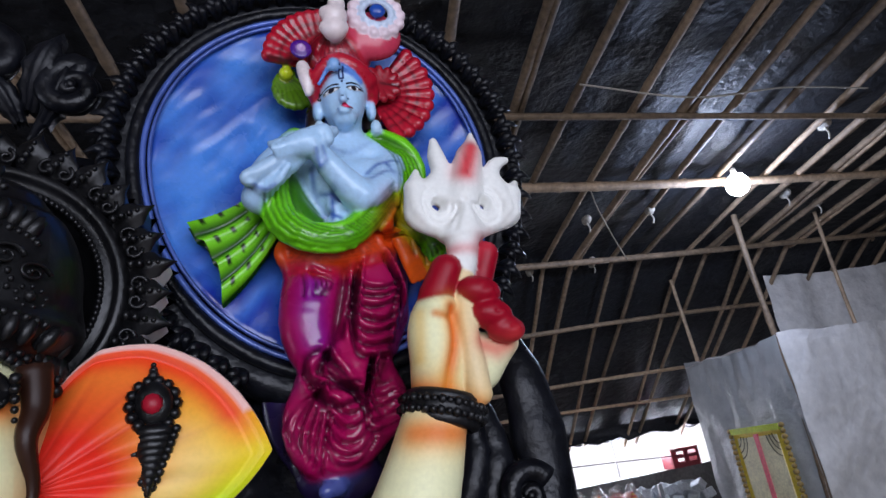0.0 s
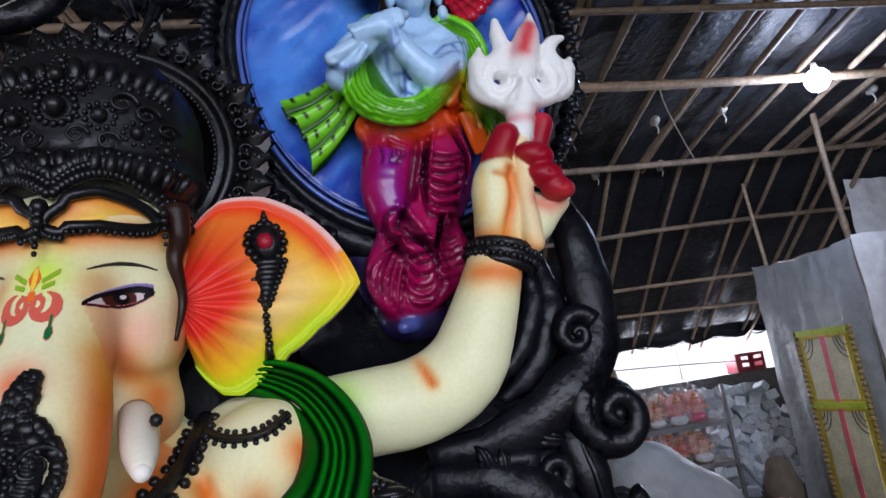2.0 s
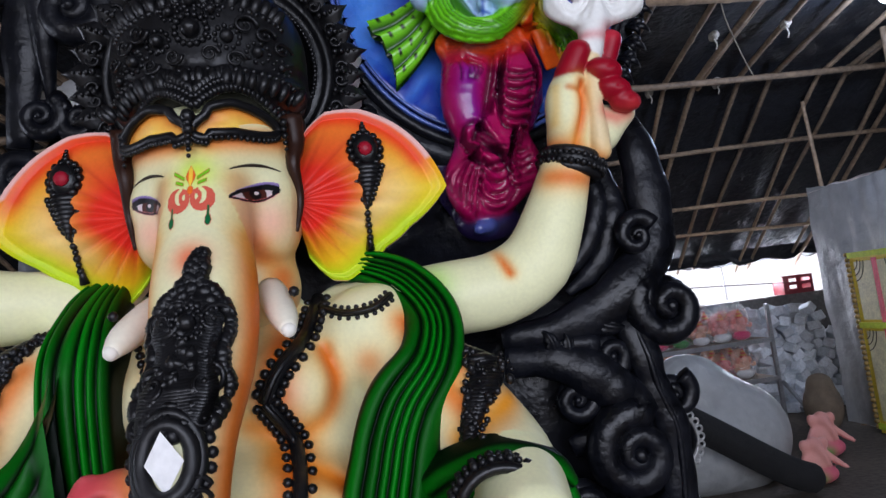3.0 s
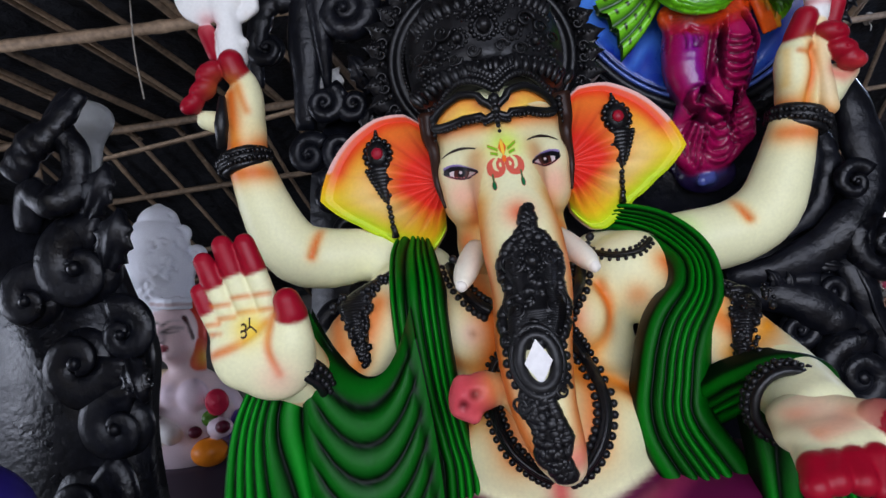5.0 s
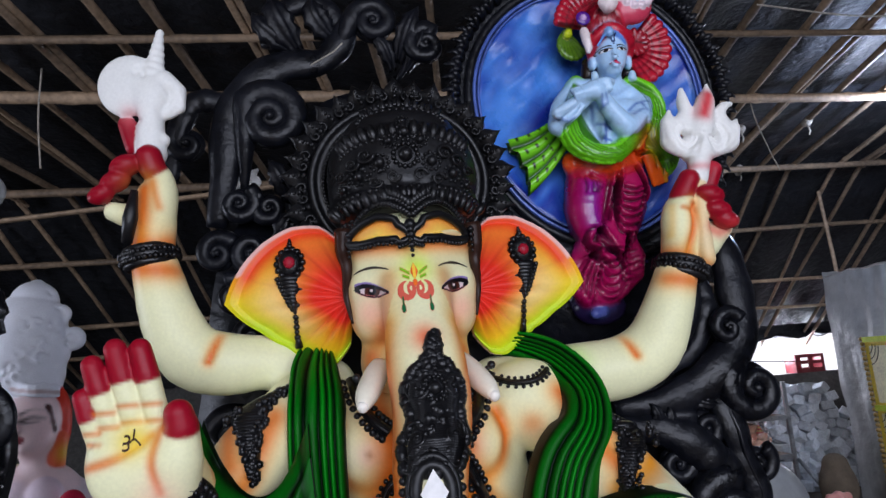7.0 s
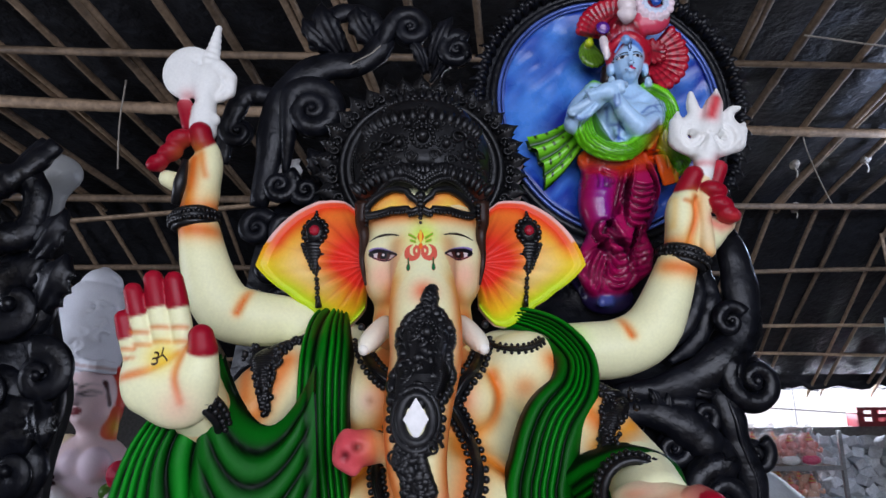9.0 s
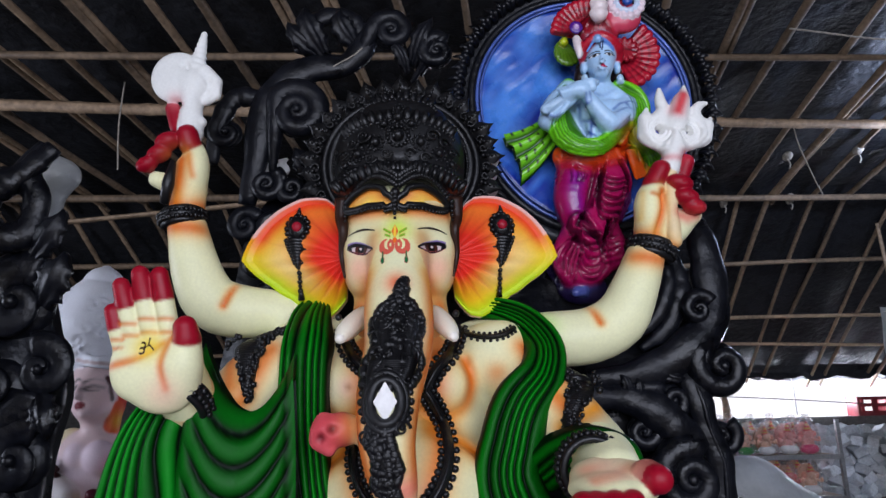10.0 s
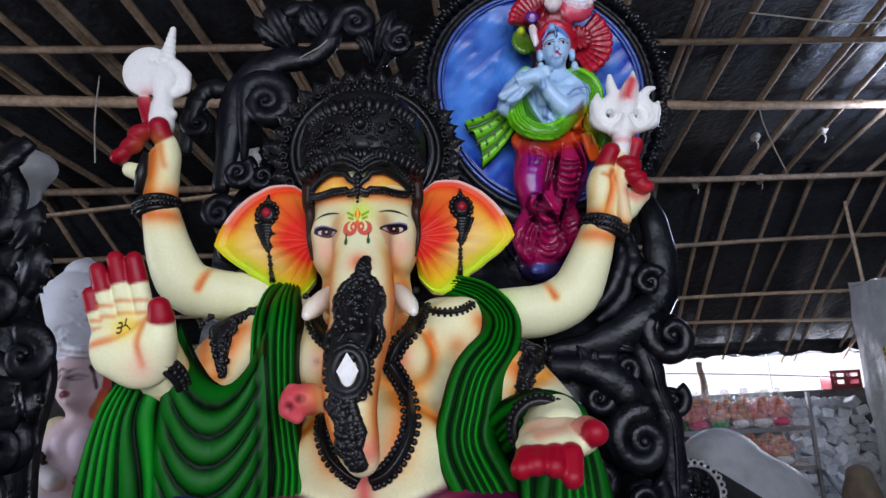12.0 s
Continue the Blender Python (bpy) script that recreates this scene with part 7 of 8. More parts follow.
    for k in range(12):          # small wheel of pleats at the temple
        a = k * 2 * math.pi / 12
        c.limb([(0.704, 0.115, 2.50, 0.008), (0.704 + 0.036 * math.cos(a), 0.108, 2.50 + 0.036 * math.sin(a), 0.0085)], lin(150, 16, 36), k=0.002, over=True)
        b = a + math.pi / 12
        c.brush([(0.704, 0.10, 2.50), (0.704 + 0.042 * math.cos(b), 0.10, 2.50 + 0.042 * math.sin(b))], 0.0035, TURD, 0.95, deep=0.12)
    for k in range(12):          # green eye feather
        a = math.radians(95 + 21 * k)
        c.limb([(0.522, 0.165, 2.562, 0.010), (0.535 + 0.038 * math.cos(a), 0.16, 2.520 + 0.040 * math.sin(a), 0.0095)], lin(96, 140, 12), k=0.003, over=True)
        b = a + 0.18
        c.brush([(0.520, 0.15, 2.551), (0.535 + 0.046 * math.cos(b), 0.14, 2.520 + 0.046 * math.sin(b))], 0.004, lin(16, 36, 6), 0.85, deep=0.12)
    c.ball((0.519, 0.14, 2.545), 0.014, lin(190, 206, 12), k=0.003, over=True)
    for k in range(14):
        a = k * 2 * math.pi / 14
        c.ball((0.546 + 0.017 * math.cos(a), 0.080, 2.560 + 0.017 * math.sin(a)), 0.005, lin(70, 24, 130), k=0.002, over=True)
    c.ball((0.546, 0.083, 2.560), (0.016, 0.010, 0.016), lin(84, 26, 130), k=0.003, over=True)
    c.ball((0.546, 0.072, 2.560), 0.0065, lin(206, 170, 220), k=0.002, over=True)
    c.limb([(0.546, 0.085, 2.522, 0.013), (0.549, 0.08, 2.492, 0.014), (0.550, 0.08, 2.459, 0.007)], WH, k=0.004, over=True)
    c.skin(f, 0)

    # painted features
    def feat(a, b):
        col = np.empty((*a.shape, 3))
        col[:] = lin(16, 20, 40)
        aa = np.abs(a)
        tilt = 0.06 * aa
        e = ((aa - 0.50) / 0.30) ** 2 + ((b - 0.17 - tilt) / 0.085) ** 2
        eye = e < 1
        col[eye] = lin(226, 232, 240)
        col[((aa - 0.48) / 0.12) ** 2 + ((b - 0.20) / 0.09) ** 2 < 1] = lin(26, 18, 24)
        line = (e > 0.72) & (e < 1.5) & (b > 0.18 + tilt) | ((np.abs(b - 0.22 - 0.3 * (aa - 0.75)) < 0.022) & (aa > 0.7) & (aa < 0.98))
        col[line] = lin(12, 14, 30)
        brow = (np.abs(b - 0.43 + 0.55 * (aa - 0.50) ** 2) < 0.03 * (1.15 - aa)) & (aa > 0.16) & (aa < 0.92)
        up = (b < -0.44) & (b > -0.60) & (np.abs(b + 0.54) < 0.085 * (1 - (aa / 0.36) ** 2) + 0.02 * (aa < 0.12))
        lo = (b <= -0.54) & (np.abs(b + 0.54) < 0.15 * (1 - (aa / 0.30) ** 2))
        lips = up | lo
        col[lips] = lin(214, 22, 84)
        col[lips & (np.abs(b + 0.545) < 0.016)] = lin(110, 8, 40)
        nostril = (aa > 0.07) & (aa < 0.19) & (np.abs(b + 0.245) < 0.018)
        col[nostril] = lin(70, 100, 150)
        tk = ((np.abs(aa - 0.09) < 0.028) & (b > 0.62) & (b < 0.98)) | ((aa < 0.09) & (np.abs(b - 0.62) < 0.03)) | (np.hypot(a, b - 0.50) < 0.04)
        col[tk] = lin(34, 50, 110)
        return col, eye | line | brow | lips | tk | nostril
    fx, _, fz = 0.611, 0.05, 2.439
    decal(f, c, fx - 0.044, fx + 0.044, fz - 0.054, fz + 0.054, 110, 130, feat, 0.0012)
    # flying end of the shawl on the board
    n1, n2 = 34, 33
    u, v = np.meshgrid(np.linspace(0, 1, n1), np.linspace(-1, 1, n2), indexing="ij")
    fl = np.abs(np.sin(v * 5.2 + 0.4 + 0.6 * u))
    e = (v + 1) / 2
    x = (0.455 + 0.035 * e) * (1 - u) + (0.315 + 0.050 * e + 0.02 * np.sin(np.pi * e)) * u
    z = (2.295 - 0.075 * e) * (1 - u) + (2.235 - 0.150 * e) * u - 0.012 * np.sin(np.pi * u) + 0.004 * np.sin(11 * v) * u
    y = 0.175 - 0.020 * fl * (0.4 + 0.6 * u) - 0.03 * (1 - u)
    spot = (((u * 4.2 % 1 - 0.5) / 0.16) ** 2 + (((v * 1.7 + 0.25) % 1 - 0.5) / 0.20) ** 2 < 1)[..., None] & (u > 0.35)[..., None]
    w = np.clip(fl * 1.6 - 0.25, 0, 1)[..., None]
    col = np.where(spot, lin(10, 30, 6), GRN2 * (1 - w) + lin(116, 200, 8) * w)
    g = np.stack([x, y, z], -1)
    f.grid(g, col, 0, flip=True)
    f.grid(g + np.array([0, 0.03, 0]), np.broadcast_to(GRN2, g.shape), 0)
    return tagged(f.make("relief_figure", [SATIN], origin=(0.58, 0.2, 1.75)), "blue flute player figure in green shawl and magenta skirt", "statue")


build_flute_figure()


# ---- hanging lamp ----
LX, LY, LZ = 3.988, 2.6, 3.312
lamp = thing("led_bulb", (LX, LY, LZ + 0.13), "bright white LED bulb hanging from a roof bamboo", "lamp")
part("bulb", Shape().ball((LX, LY, LZ), (0.085, 0.085, 0.085), n=18), glow("led_glow", (0.93, 0.97, 1.0), 60.0), lamp)
part("socket", Shape().tube(np.array([(LX, LY, LZ + 0.06), (LX, LY, LZ + 0.13)]), [0.03, 0.018], 10, up=(1, 0, 0)), PLASTER, lamp, "white plastic socket")
part("cable", Shape().tube(np.array([(LX, LY, LZ + 0.13), (LX + 0.01, LY - 0.04, LZ + 0.24)]), 0.004, 5), BLACK, lamp)
_pl = bpy.data.lights.new("led_bulb_light", "POINT")
_pl.energy, _pl.shadow_soft_size, _pl.color = 50, 0.07, (0.62, 0.76, 1.0)
new("led_bulb_light", _pl).location = (LX, LY, LZ - 0.15)
# loose cords under the roof
for pts in ([(2.85, 2.75, 3.42), (2.87, 2.75, 3.25), (2.95, 2.76, 3.0), (3.0, 2.76, 2.86)], [(2.2, 1.6, 3.5), (2.9, 1.6, 3.42), (3.6, 1.62, 3.5), (4.3, 1.65, 3.52)], [(-1.85, 2.2, 3.5), (-1.86, 2.2, 3.2), (-1.84, 2.2, 2.9)]):
    tagged(Shape().tube(smooth_path(pts, 24), 0.005, 5, up=(0, 1, 0.2)).make("loose_cord", [ROPE]), "thin pale cord hanging from the roof bamboos", "cord", "roof cords")


# ---- shelf rack with wrapped figurines ----
rack = thing("shelf_rack", (3.55, 5.25, 0), "slotted steel shelf rack crowded with small wrapped figurines", "shelf")
RX0, RX1, RY0, RY1 = 2.5, 4.22, 5.0, 5.5
for z in (0.12, 0.45, 0.84):
    part("board", Shape().box(((RX0 + RX1) / 2, (RY0 + RY1) / 2, z), (RX1 - RX0, RY1 - RY0, 0.03)), PLANK, rack, smooth=False)
    part("edge", Shape().box(((RX0 + RX1) / 2, RY0 - 0.008, z), (RX1 - RX0, 0.012, 0.045)), METAL, rack, "grey steel shelf edge", smooth=False)
for x in (RX0, RX1):
    for y in (RY0, RY1):
        part("post", Shape().box((x, y, 0.6), (0.035, 0.035, 1.2)).box((x + 0.004, y - 0.02, 0.6), (0.02, 0.004, 1.16)), METAL, rack, smooth=False)
part("brace", Shape().tube(np.array([(4.24, 4.98, 0.42), (4.40, 4.75, 0.02)]), 0.022, 4), METAL, rack)

FIG = [lin(236, 140, 130), lin(240, 190, 160), lin(220, 80, 90), lin(244, 210, 190), lin(236, 160, 150)]
DRESS = [lin(230, 60, 110), lin(226, 206, 20), lin(240, 240, 240), lin(214, 90, 40), lin(60, 150, 60), lin(240, 140, 160)]


def figurine(seed, h):
    """A small seated elephant-headed figurine: body, lap, arms, head, ears, trunk and crown as one mesh."""
    r = random.Random(seed)
    a, d, g = r.choice(FIG), r.choice(DRESS), lin(222, 180, 90)
    s = Shape()
    s.ball((0, 0, 0.16 * h), (0.30 * h, 0.22 * h, 0.16 * h), d, 0, 12)
    s.ball((0, 0.01, 0.36 * h), (0.20 * h, 0.16 * h, 0.2 * h), a, 0, 12)
    s.ball((0, -0.03, 0.60 * h), (0.13 * h, 0.12 * h, 0.14 * h), a, 0, 12)
    s.tube(smooth_path([(0, -0.13 * h, 0.6 * h), (0.01, -0.2 * h, 0.47 * h), (0.05 * h, -0.2 * h, 0.36 * h)], 8), np.linspace(0.05, 0.025, 8) * h, 8, a)
    for q in (-1, 1):
        s.ball((q * 0.2 * h, 0.0, 0.60 * h), (0.1 * h, 0.03 * h, 0.11 * h), a * np.array([1, 0.7, 0.7]), 0, 10)
        s.tube(smooth_path([(q * 0.18 * h, 0, 0.46 * h), (q * 0.32 * h, -0.02, 0.42 * h), (q * 0.30 * h, -0.1 * h, 0.52 * h)], 8), 0.045 * h, 7, a)
    for k in range(5):
        s.ball((0, -0.01, (0.72 + 0.055 * k) * h), ((0.13 - 0.024 * k) * h,) * 2 + (0.045 * h,), g if k % 2 else lin(230, 90, 90), 0, 10)
    s.ball((0, 0.07, 0.55 * h), (0.34 * h, 0.03, 0.42 * h), lin(200, 150, 120) if r.random() < 0.4 else a, 0, 14)
    return s


def bag(seed, h):
    """A crumpled clear bag gathered at the top."""
    t = np.linspace(0, 1, 14)
    a = np.arange(18) * 2 * np.pi / 18
    g = np.empty((14, 18, 3))
    for i, u in enumerate(t):
        rad = h * (0.36 * (1 - 0.12 * u) if u < 0.62 else 0.36 * 0.92 * (1 - (u - 0.62) / 0.38 * 0.72))
        for j, b in enumerate(a):
            k = 1 + 0.18 * noise.noise((math.cos(b) * 2 + seed, math.sin(b) * 2, u * 4))
            g[i, j] = (rad * k * math.cos(b), rad * 0.8 * k * math.sin(b), u * h * 1.22)
    return Shape().grid(g, wrap=True)


def put_figurine(i, x, y, z, h):
    ob = figurine(i, h).make("figurine", [PAINT])
    ob.location = (x, y, z)
    tagged(ob, "small painted clay figurine seated on a shelf inside a clear bag", "figurine", "wrapped figurines")
    b = bag(i, h).make("plastic_bag", [FILM])
    b.location = (x, y, z)
    tagged(b, "crumpled clear plastic bag wrapped round a figurine", "bag", "plastic bags")


_i = 0
for z, hs in ((0.856, (0.27, 0.34)), (0.466, (0.24, 0.32)), (0.136, (0.22, 0.28))):
    for yy in (5.15, 5.37):
        x = RX0 + 0.16
        while x < RX1 - 0.12:
            put_figurine(_i, x, yy, z, random.Random(_i).uniform(*hs) + (0.03 if yy > 5.2 else 0))
            x += 0.205 + 0.03 * random.Random(_i + 50).random()
            _i += 1

# heap of cast plaster blocks beside the rack
_bm = Shape().box((0, 0, 0), (0.15, 0.11, 0.10))
_proto = _bm.make("plaster_block", [BLOCK], smooth=False)
tagged(_proto, "pale grey cast plaster block in a rough heap", "block", "heap of blocks")
_mod = bmesh.new()
_mod.from_mesh(_proto.data)
bmesh.ops.bevel(_mod, geom=_mod.edges[:], offset=0.008, segments=1, affect="EDGES")
_mod.to_mesh(_proto.data)
_mod.free()
_rb = random.Random(21)
_first = True
for layer in range(11):
    for row in range(3):
        for col in range(7 - layer // 4):
            x = 4.36 + col * 0.165 + (layer % 2) * 0.06 + _rb.uniform(-0.03, 0.03) + layer * 0.008
            y = 5.35 + row * 0.16 + layer * 0.03 + _rb.uniform(-0.02, 0.02)
            m = pose(x, y, 0.06 + layer * 0.098, _rb.uniform(-38, 38), _rb.uniform(-38, 38), _rb.uniform(-90, 90))
            if _first:
                _proto.matrix_basis = m
                _first = False
            else:
                copy_thing(_proto, m)

# red crate on the rear wall
crate = thing("plastic_crate", (5.86, 6.91, 1.17), "dark red plastic crate with hand holes, on the rear wall", "crate")
for y in (6.80, 7.02):
    sh = Shape()
    for z0, z1 in ((1.172, 1.23), (1.285, 1.325), (1.37, 1.41)):
        sh.box((5.86, y, (z0 + z1) / 2), (0.42, 0.015, z1 - z0))
    for x in (5.67, 5.86, 6.05):
        sh.box((x, y, 1.29), (0.04, 0.018, 0.23))
    part("side", sh, RED_CRATE, crate, smooth=False)
for x in (5.655, 6.065):
    part("end", Shape().box((x, 6.91, 1.29), (0.014, 0.2, 0.236)), RED_CRATE, crate, smooth=False)
part("base", Shape().box((5.86, 6.91, 1.18), (0.39, 0.2, 0.014)), RED_CRATE, crate, smooth=False)
# cables and a mullion across the rear opening
tagged(Shape().tube(smooth_path([(2.9, 6.8, 1.50), (4.4, 6.78, 1.42), (5.8, 6.8, 1.32)], 20), 0.007, 5).make("power_cable", [BLACK]), "thin black cable strung across the rear opening", "cable")
tagged(Shape().tube(smooth_path([(4.9, 6.9, 1.20), (4.89, 6.9, 1.55), (4.88, 6.9, 1.8)], 12), 0.008, 5, up=(1, 0, 0)).make("support_rod", [METAL]), "thin rod standing in the rear opening", "rod")


# ragged edge of the roof sheet over the rear opening
def ragged_eave():
    n, m = 120, 12
    g = np.empty((n, m, 3))
    for i in range(n):
        x = -5.0 + 13.0 * i / (n - 1)
        drop = 0.17 + 0.12 * noise.noise((x * 1.7, 0, 3)) + 0.06 * noise.noise((x * 6, 1, 3))
        for j in range(m):
            b = j / (m - 1)
            g[i, j] = (x, 6.72 + 0.05 * noise.noise((x * 4, b * 3, 0)) + 0.2 * b * (1 - b), roof_z(6.6) - 0.03 - b * drop)
    sh = Shape().grid(g).grid(g + np.array([0, 0.008, 0]), flip=True)
    tagged(sh.make("eave_flap", [SHEET]), "ragged black plastic flap hanging from the eave", "tarp", kind="structure")


ragged_eave()

# ---- things on the floor beyond the throne ----
# sheet-covered bulk
c = Clay((2.0, 2.95, -0.05), (3.4, 4.1, 1.06), 0.025)
c.ball((2.55, 3.55, 0.62), (0.36, 0.30, 0.37), k=0.1)
c.ball((2.85, 3.5, 0.35), (0.40, 0.32, 0.4), k=0.15)
c.ball((2.5, 3.5, 0.3), (0.42, 0.36, 0.34), k=0.15)
for k in range(9):
    c.cut([(2.35 + 0.07 * k, 3.25, 0.95), (2.42 + 0.1 * k, 3.15, 0.5), (2.4 + 0.12 * k, 3.1, 0.02)], 0.03, 0.018, n=8)
sh = Shape()
c.skin(sh)
tagged(sh.make("covered_bulk", [GREY_TARP]), "large lump covered with a pale grey plastic sheet", "covered object")
# dark fuzzy roll leaning over it
sh = Shape().tube(smooth_path([(1.95, 2.85, 0.80), (2.35, 2.9, 0.55), (2.85, 2.95, 0.22), (3.1, 3.0, 0.10)], 20), [0.05] + [0.1] * 18 + [0.07], 12)
tagged(sh.make("cloth_roll", [DARK_CLOTH]), "roll of black fuzzy cloth lying over the covered lump", "cloth roll")
# silver lace oval plaque on a stand
plaque = thing("oval_plaque", (1.67, 2.0, 0), "dark oval plaque with a scalloped silver edge on a stand", "plaque")
sh = Shape().ball((1.67, 2.0, 0.76), (0.145, 0.03, 0.145), n=24)
rr_ = random.Random(2)
for k in range(26):
    sh.ball((1.67 + rr_.uniform(-0.08, 0.08), 1.968, 0.77 + rr_.uniform(-0.08, 0.08)), rr_.uniform(0.012, 0.03), n=7)
part("panel", sh, THRONE, plaque, "dark carved centre")
sh = Shape()
for k in range(26):
    a = k * 2 * math.pi / 26
    sh.ring((1.67 + 0.165 * math.cos(a), 1.985, 0.76 + 0.165 * math.sin(a)), 0.017, 0.006, n=10)
sh.ring((1.67, 1.985, 0.76), 0.148, 0.008, n=40)
part("edging", sh, SILVER, plaque, "scalloped silver edging")
part("stand", Shape().box((1.67, 2.06, 0.32), (0.1, 0.05, 0.64)).box((1.67, 2.06, 0.01), (0.3, 0.25, 0.02)), PLANK, plaque, smooth=False)
# jute sack
c = Clay((4.1, 4.35, -0.02), (4.6, 4.85, 0.6), 0.02)
c.ball((4.36, 4.6, 0.2), (0.17, 0.17, 0.24), k=0.05)
c.ball((4.36, 4.6, 0.42), (0.11, 0.11, 0.09), k=0.06)
for k in range(5):
    c.cut([(4.18, 4.42, 0.1 + 0.08 * k), (4.36, 4.40, 0.08 + 0.08 * k), (4.54, 4.45, 0.11 + 0.08 * k)], 0.02, 0.012)
sh = Shape()
c.skin(sh)
tagged(sh.make("jute_sack", [JUTE]), "bulging brown jute sack standing on the floor", "sack")


# ---- other figures in the shed, as plain painted statues ----
def pale_idol():
    """A pale statue with a tall white crown, seated beyond the large one, its face turned aside."""
    f = Shape()
    WH2, PK, RO = lin(236, 238, 246), lin(240, 214, 214), lin(220, 62, 40)
    c = Clay((-2.2, 1.45, 0.75), (-1.05, 2.3, 2.30), 0.0095, WH2)
    X, Y = -1.70, 1.95
    c.ball((X, Y, 1.05), (0.30, 0.22, 0.26), lin(226, 206, 214))
    # chest, shoulders and neck
    c.ball((-1.660, 1.88, 1.211), (0.17, 0.13, 0.14), PK, k=0.05)
    c.ball((-1.579, 1.76, 1.205), (0.075, 0.06, 0.08), lin(236, 214, 224), k=0.03)
    c.ball((-1.696, 1.78, 1.217), (0.06, 0.05, 0.06), lin(236, 214, 224), k=0.03)
    c.limb([(-1.655, 1.86, 1.324, 0.065), (-1.677, 1.86, 1.437, 0.07)], PK, k=0.03)
    c.limb([(-1.794, 1.9, 1.280, 0.07), (-1.815, 1.85, 1.158, 0.065), (-1.756, 1.78, 1.031, 0.055)], lin(236, 222, 180), k=0.03)
    c.limb([(-1.571, 1.9, 1.238, 0.06), (-1.473, 1.85, 1.075, 0.06)], PK, k=0.03)
    # head: full cheek, brow, nose and lips in half profile
    c.ball((-1.684, 1.86, 1.538), (0.125, 0.13, 0.15), PK, k=0.03)
    c.ball((-1.656, 1.80, 1.451), (0.085, 0.09, 0.075), PK, k=0.04)
    c.limb([(-1.690, 1.735, 1.571, 0.012), (-1.687, 1.70, 1.509, 0.022)], PK, k=0.02)
    c.ball((-1.677, 1.725, 1.459), (0.028, 0.02, 0.016), lin(120, 40, 50), k=0.01, over=True)
    c.ball((-1.663, 1.735, 1.421), (0.028, 0.03, 0.022), PK, k=0.02)
    for p, w in (((-1.634, 1.72, 1.545), 0.042), ((-1.712, 1.74, 1.543), 0.02)):
        q = V3(*p)
        arc = [q + V3(-w, 0.01, -0.004), q + V3(0, 0, 0.014), q + V3(w, 0.02, 0.004)]
        c.brush(arc, 0.009, lin(24, 18, 22), 0.95, n=6)
        c.brush([q + V3(-w * 0.6, 0, -0.010), q + V3(w * 0.6, 0.01, -0.008)], 0.007, lin(60, 50, 60), 0.9)
        c.brush([a + V3(0, 0, 0.036) for a in arc], 0.007, lin(40, 28, 26), 0.85, n=6)
    c.brush([(-1.563, 1.76, 1.479)], 0.06, lin(236, 190, 190), 0.6)
    # orange-red ear and painted hair beside the neck
    c.ball((-1.592, 1.92, 1.525), (0.055, 0.06, 0.16), RO, k=0.02, over=True)
    c.limb([(-1.585, 1.88, 1.437, 0.05), (-1.584, 1.87, 1.346, 0.045)], lin(226, 90, 60), k=0.02, over=True)
    c.brush([(-1.515, 1.85, 1.380)], 0.045, lin(224, 206, 40), 0.8)
    c.limb([(-1.595, 1.80, 1.594, 0.012), (-1.578, 1.82, 1.494, 0.014)], lin(70, 30, 30), k=0.01, over=True)
    # crown: ringed band, swelling tiers and lobed sides
    c.limb([(-1.718, 1.90, 1.762, 0.15), (-1.732, 1.90, 1.884, 0.185), (-1.737, 1.92, 1.996, 0.165), (-1.724, 1.93, 2.108, 0.11), (-1.714, 1.93, 2.188, 0.04)], WH2, k=0.03, over=True)
    for q in range(3):
        a = [V3(-1.760, 1.80, 1.683) + V3(0, 0, 0.018 * q), V3(-1.630, 1.735, 1.662) + V3(0, 0, 0.018 * q), V3(-1.552, 1.80, 1.651) + V3(0, 0, 0.018 * q)]
        c.limb([(*p, 0.014) for p in a], lin(196, 176, 176) if q == 1 else WH2, k=0.006, over=True, n=8)
    for p, r in (((-1.940, 1.93, 2.012), 0.055), ((-1.940, 1.93, 1.872), 0.06), ((-1.860, 1.9, 1.792), 0.05), ((-1.879, 1.93, 2.060), 0.05), ((-1.823, 1.93, 2.107), 0.045), ((-1.599, 1.93, 2.045), 0.05), ((-1.539, 1.93, 1.919), 0.06), ((-1.767, 1.93, 2.162), 0.04), ((-1.656, 1.93, 2.140), 0.04)):
        c.ball(p, (r, r * 0.7, r), WH2, k=0.012, over=True)
        q = V3(*p)
        c.cut([q + V3(r * 0.5 * math.cos(a), -r * 0.7, r * 0.5 * math.sin(a)) for a in np.linspace(0, 5, 9)], 0.008, 0.012, deep=0.3)
    rnd = random.Random(6)
    for k in range(46):         # scrolls pressed into the tiers
        a, z = rnd.uniform(-1.2, 1.2), rnd.uniform(1.72, 2.02)
        r = 0.18 - 0.45 * max(0, z - 1.88)
        q = V3(X + 0.02 + r * math.sin(a), 1.91 - r * math.cos(a), z)
        w = rnd.uniform(0.016, 0.028)
        c.cut([q + V3(w * math.cos(b), 0, w * math.sin(b)) for b in np.linspace(k, k + 4.6, 8)], 0.008, rnd.choice((0.012, -0.012)), deep=0.4)
    # roses, fruit and folded hand in the lap
    c.limb([(-1.788, 1.75, 1.087, 0.055), (-1.687, 1.7, 1.035, 0.05)], lin(232, 226, 224), k=0.02, over=True)
    for q in range(3):
        c.limb([(-1.827, 1.74, 1.207 - 0.03 * q, 0.011), (-1.754, 1.72, 1.155 - 0.03 * q, 0.011)], lin(50, 16, 22), k=0.004, over=True)
    c.ball((-1.445, 1.72, 1.162), (0.058, 0.05, 0.066), lin(190, 36, 66), k=0.01, over=True)
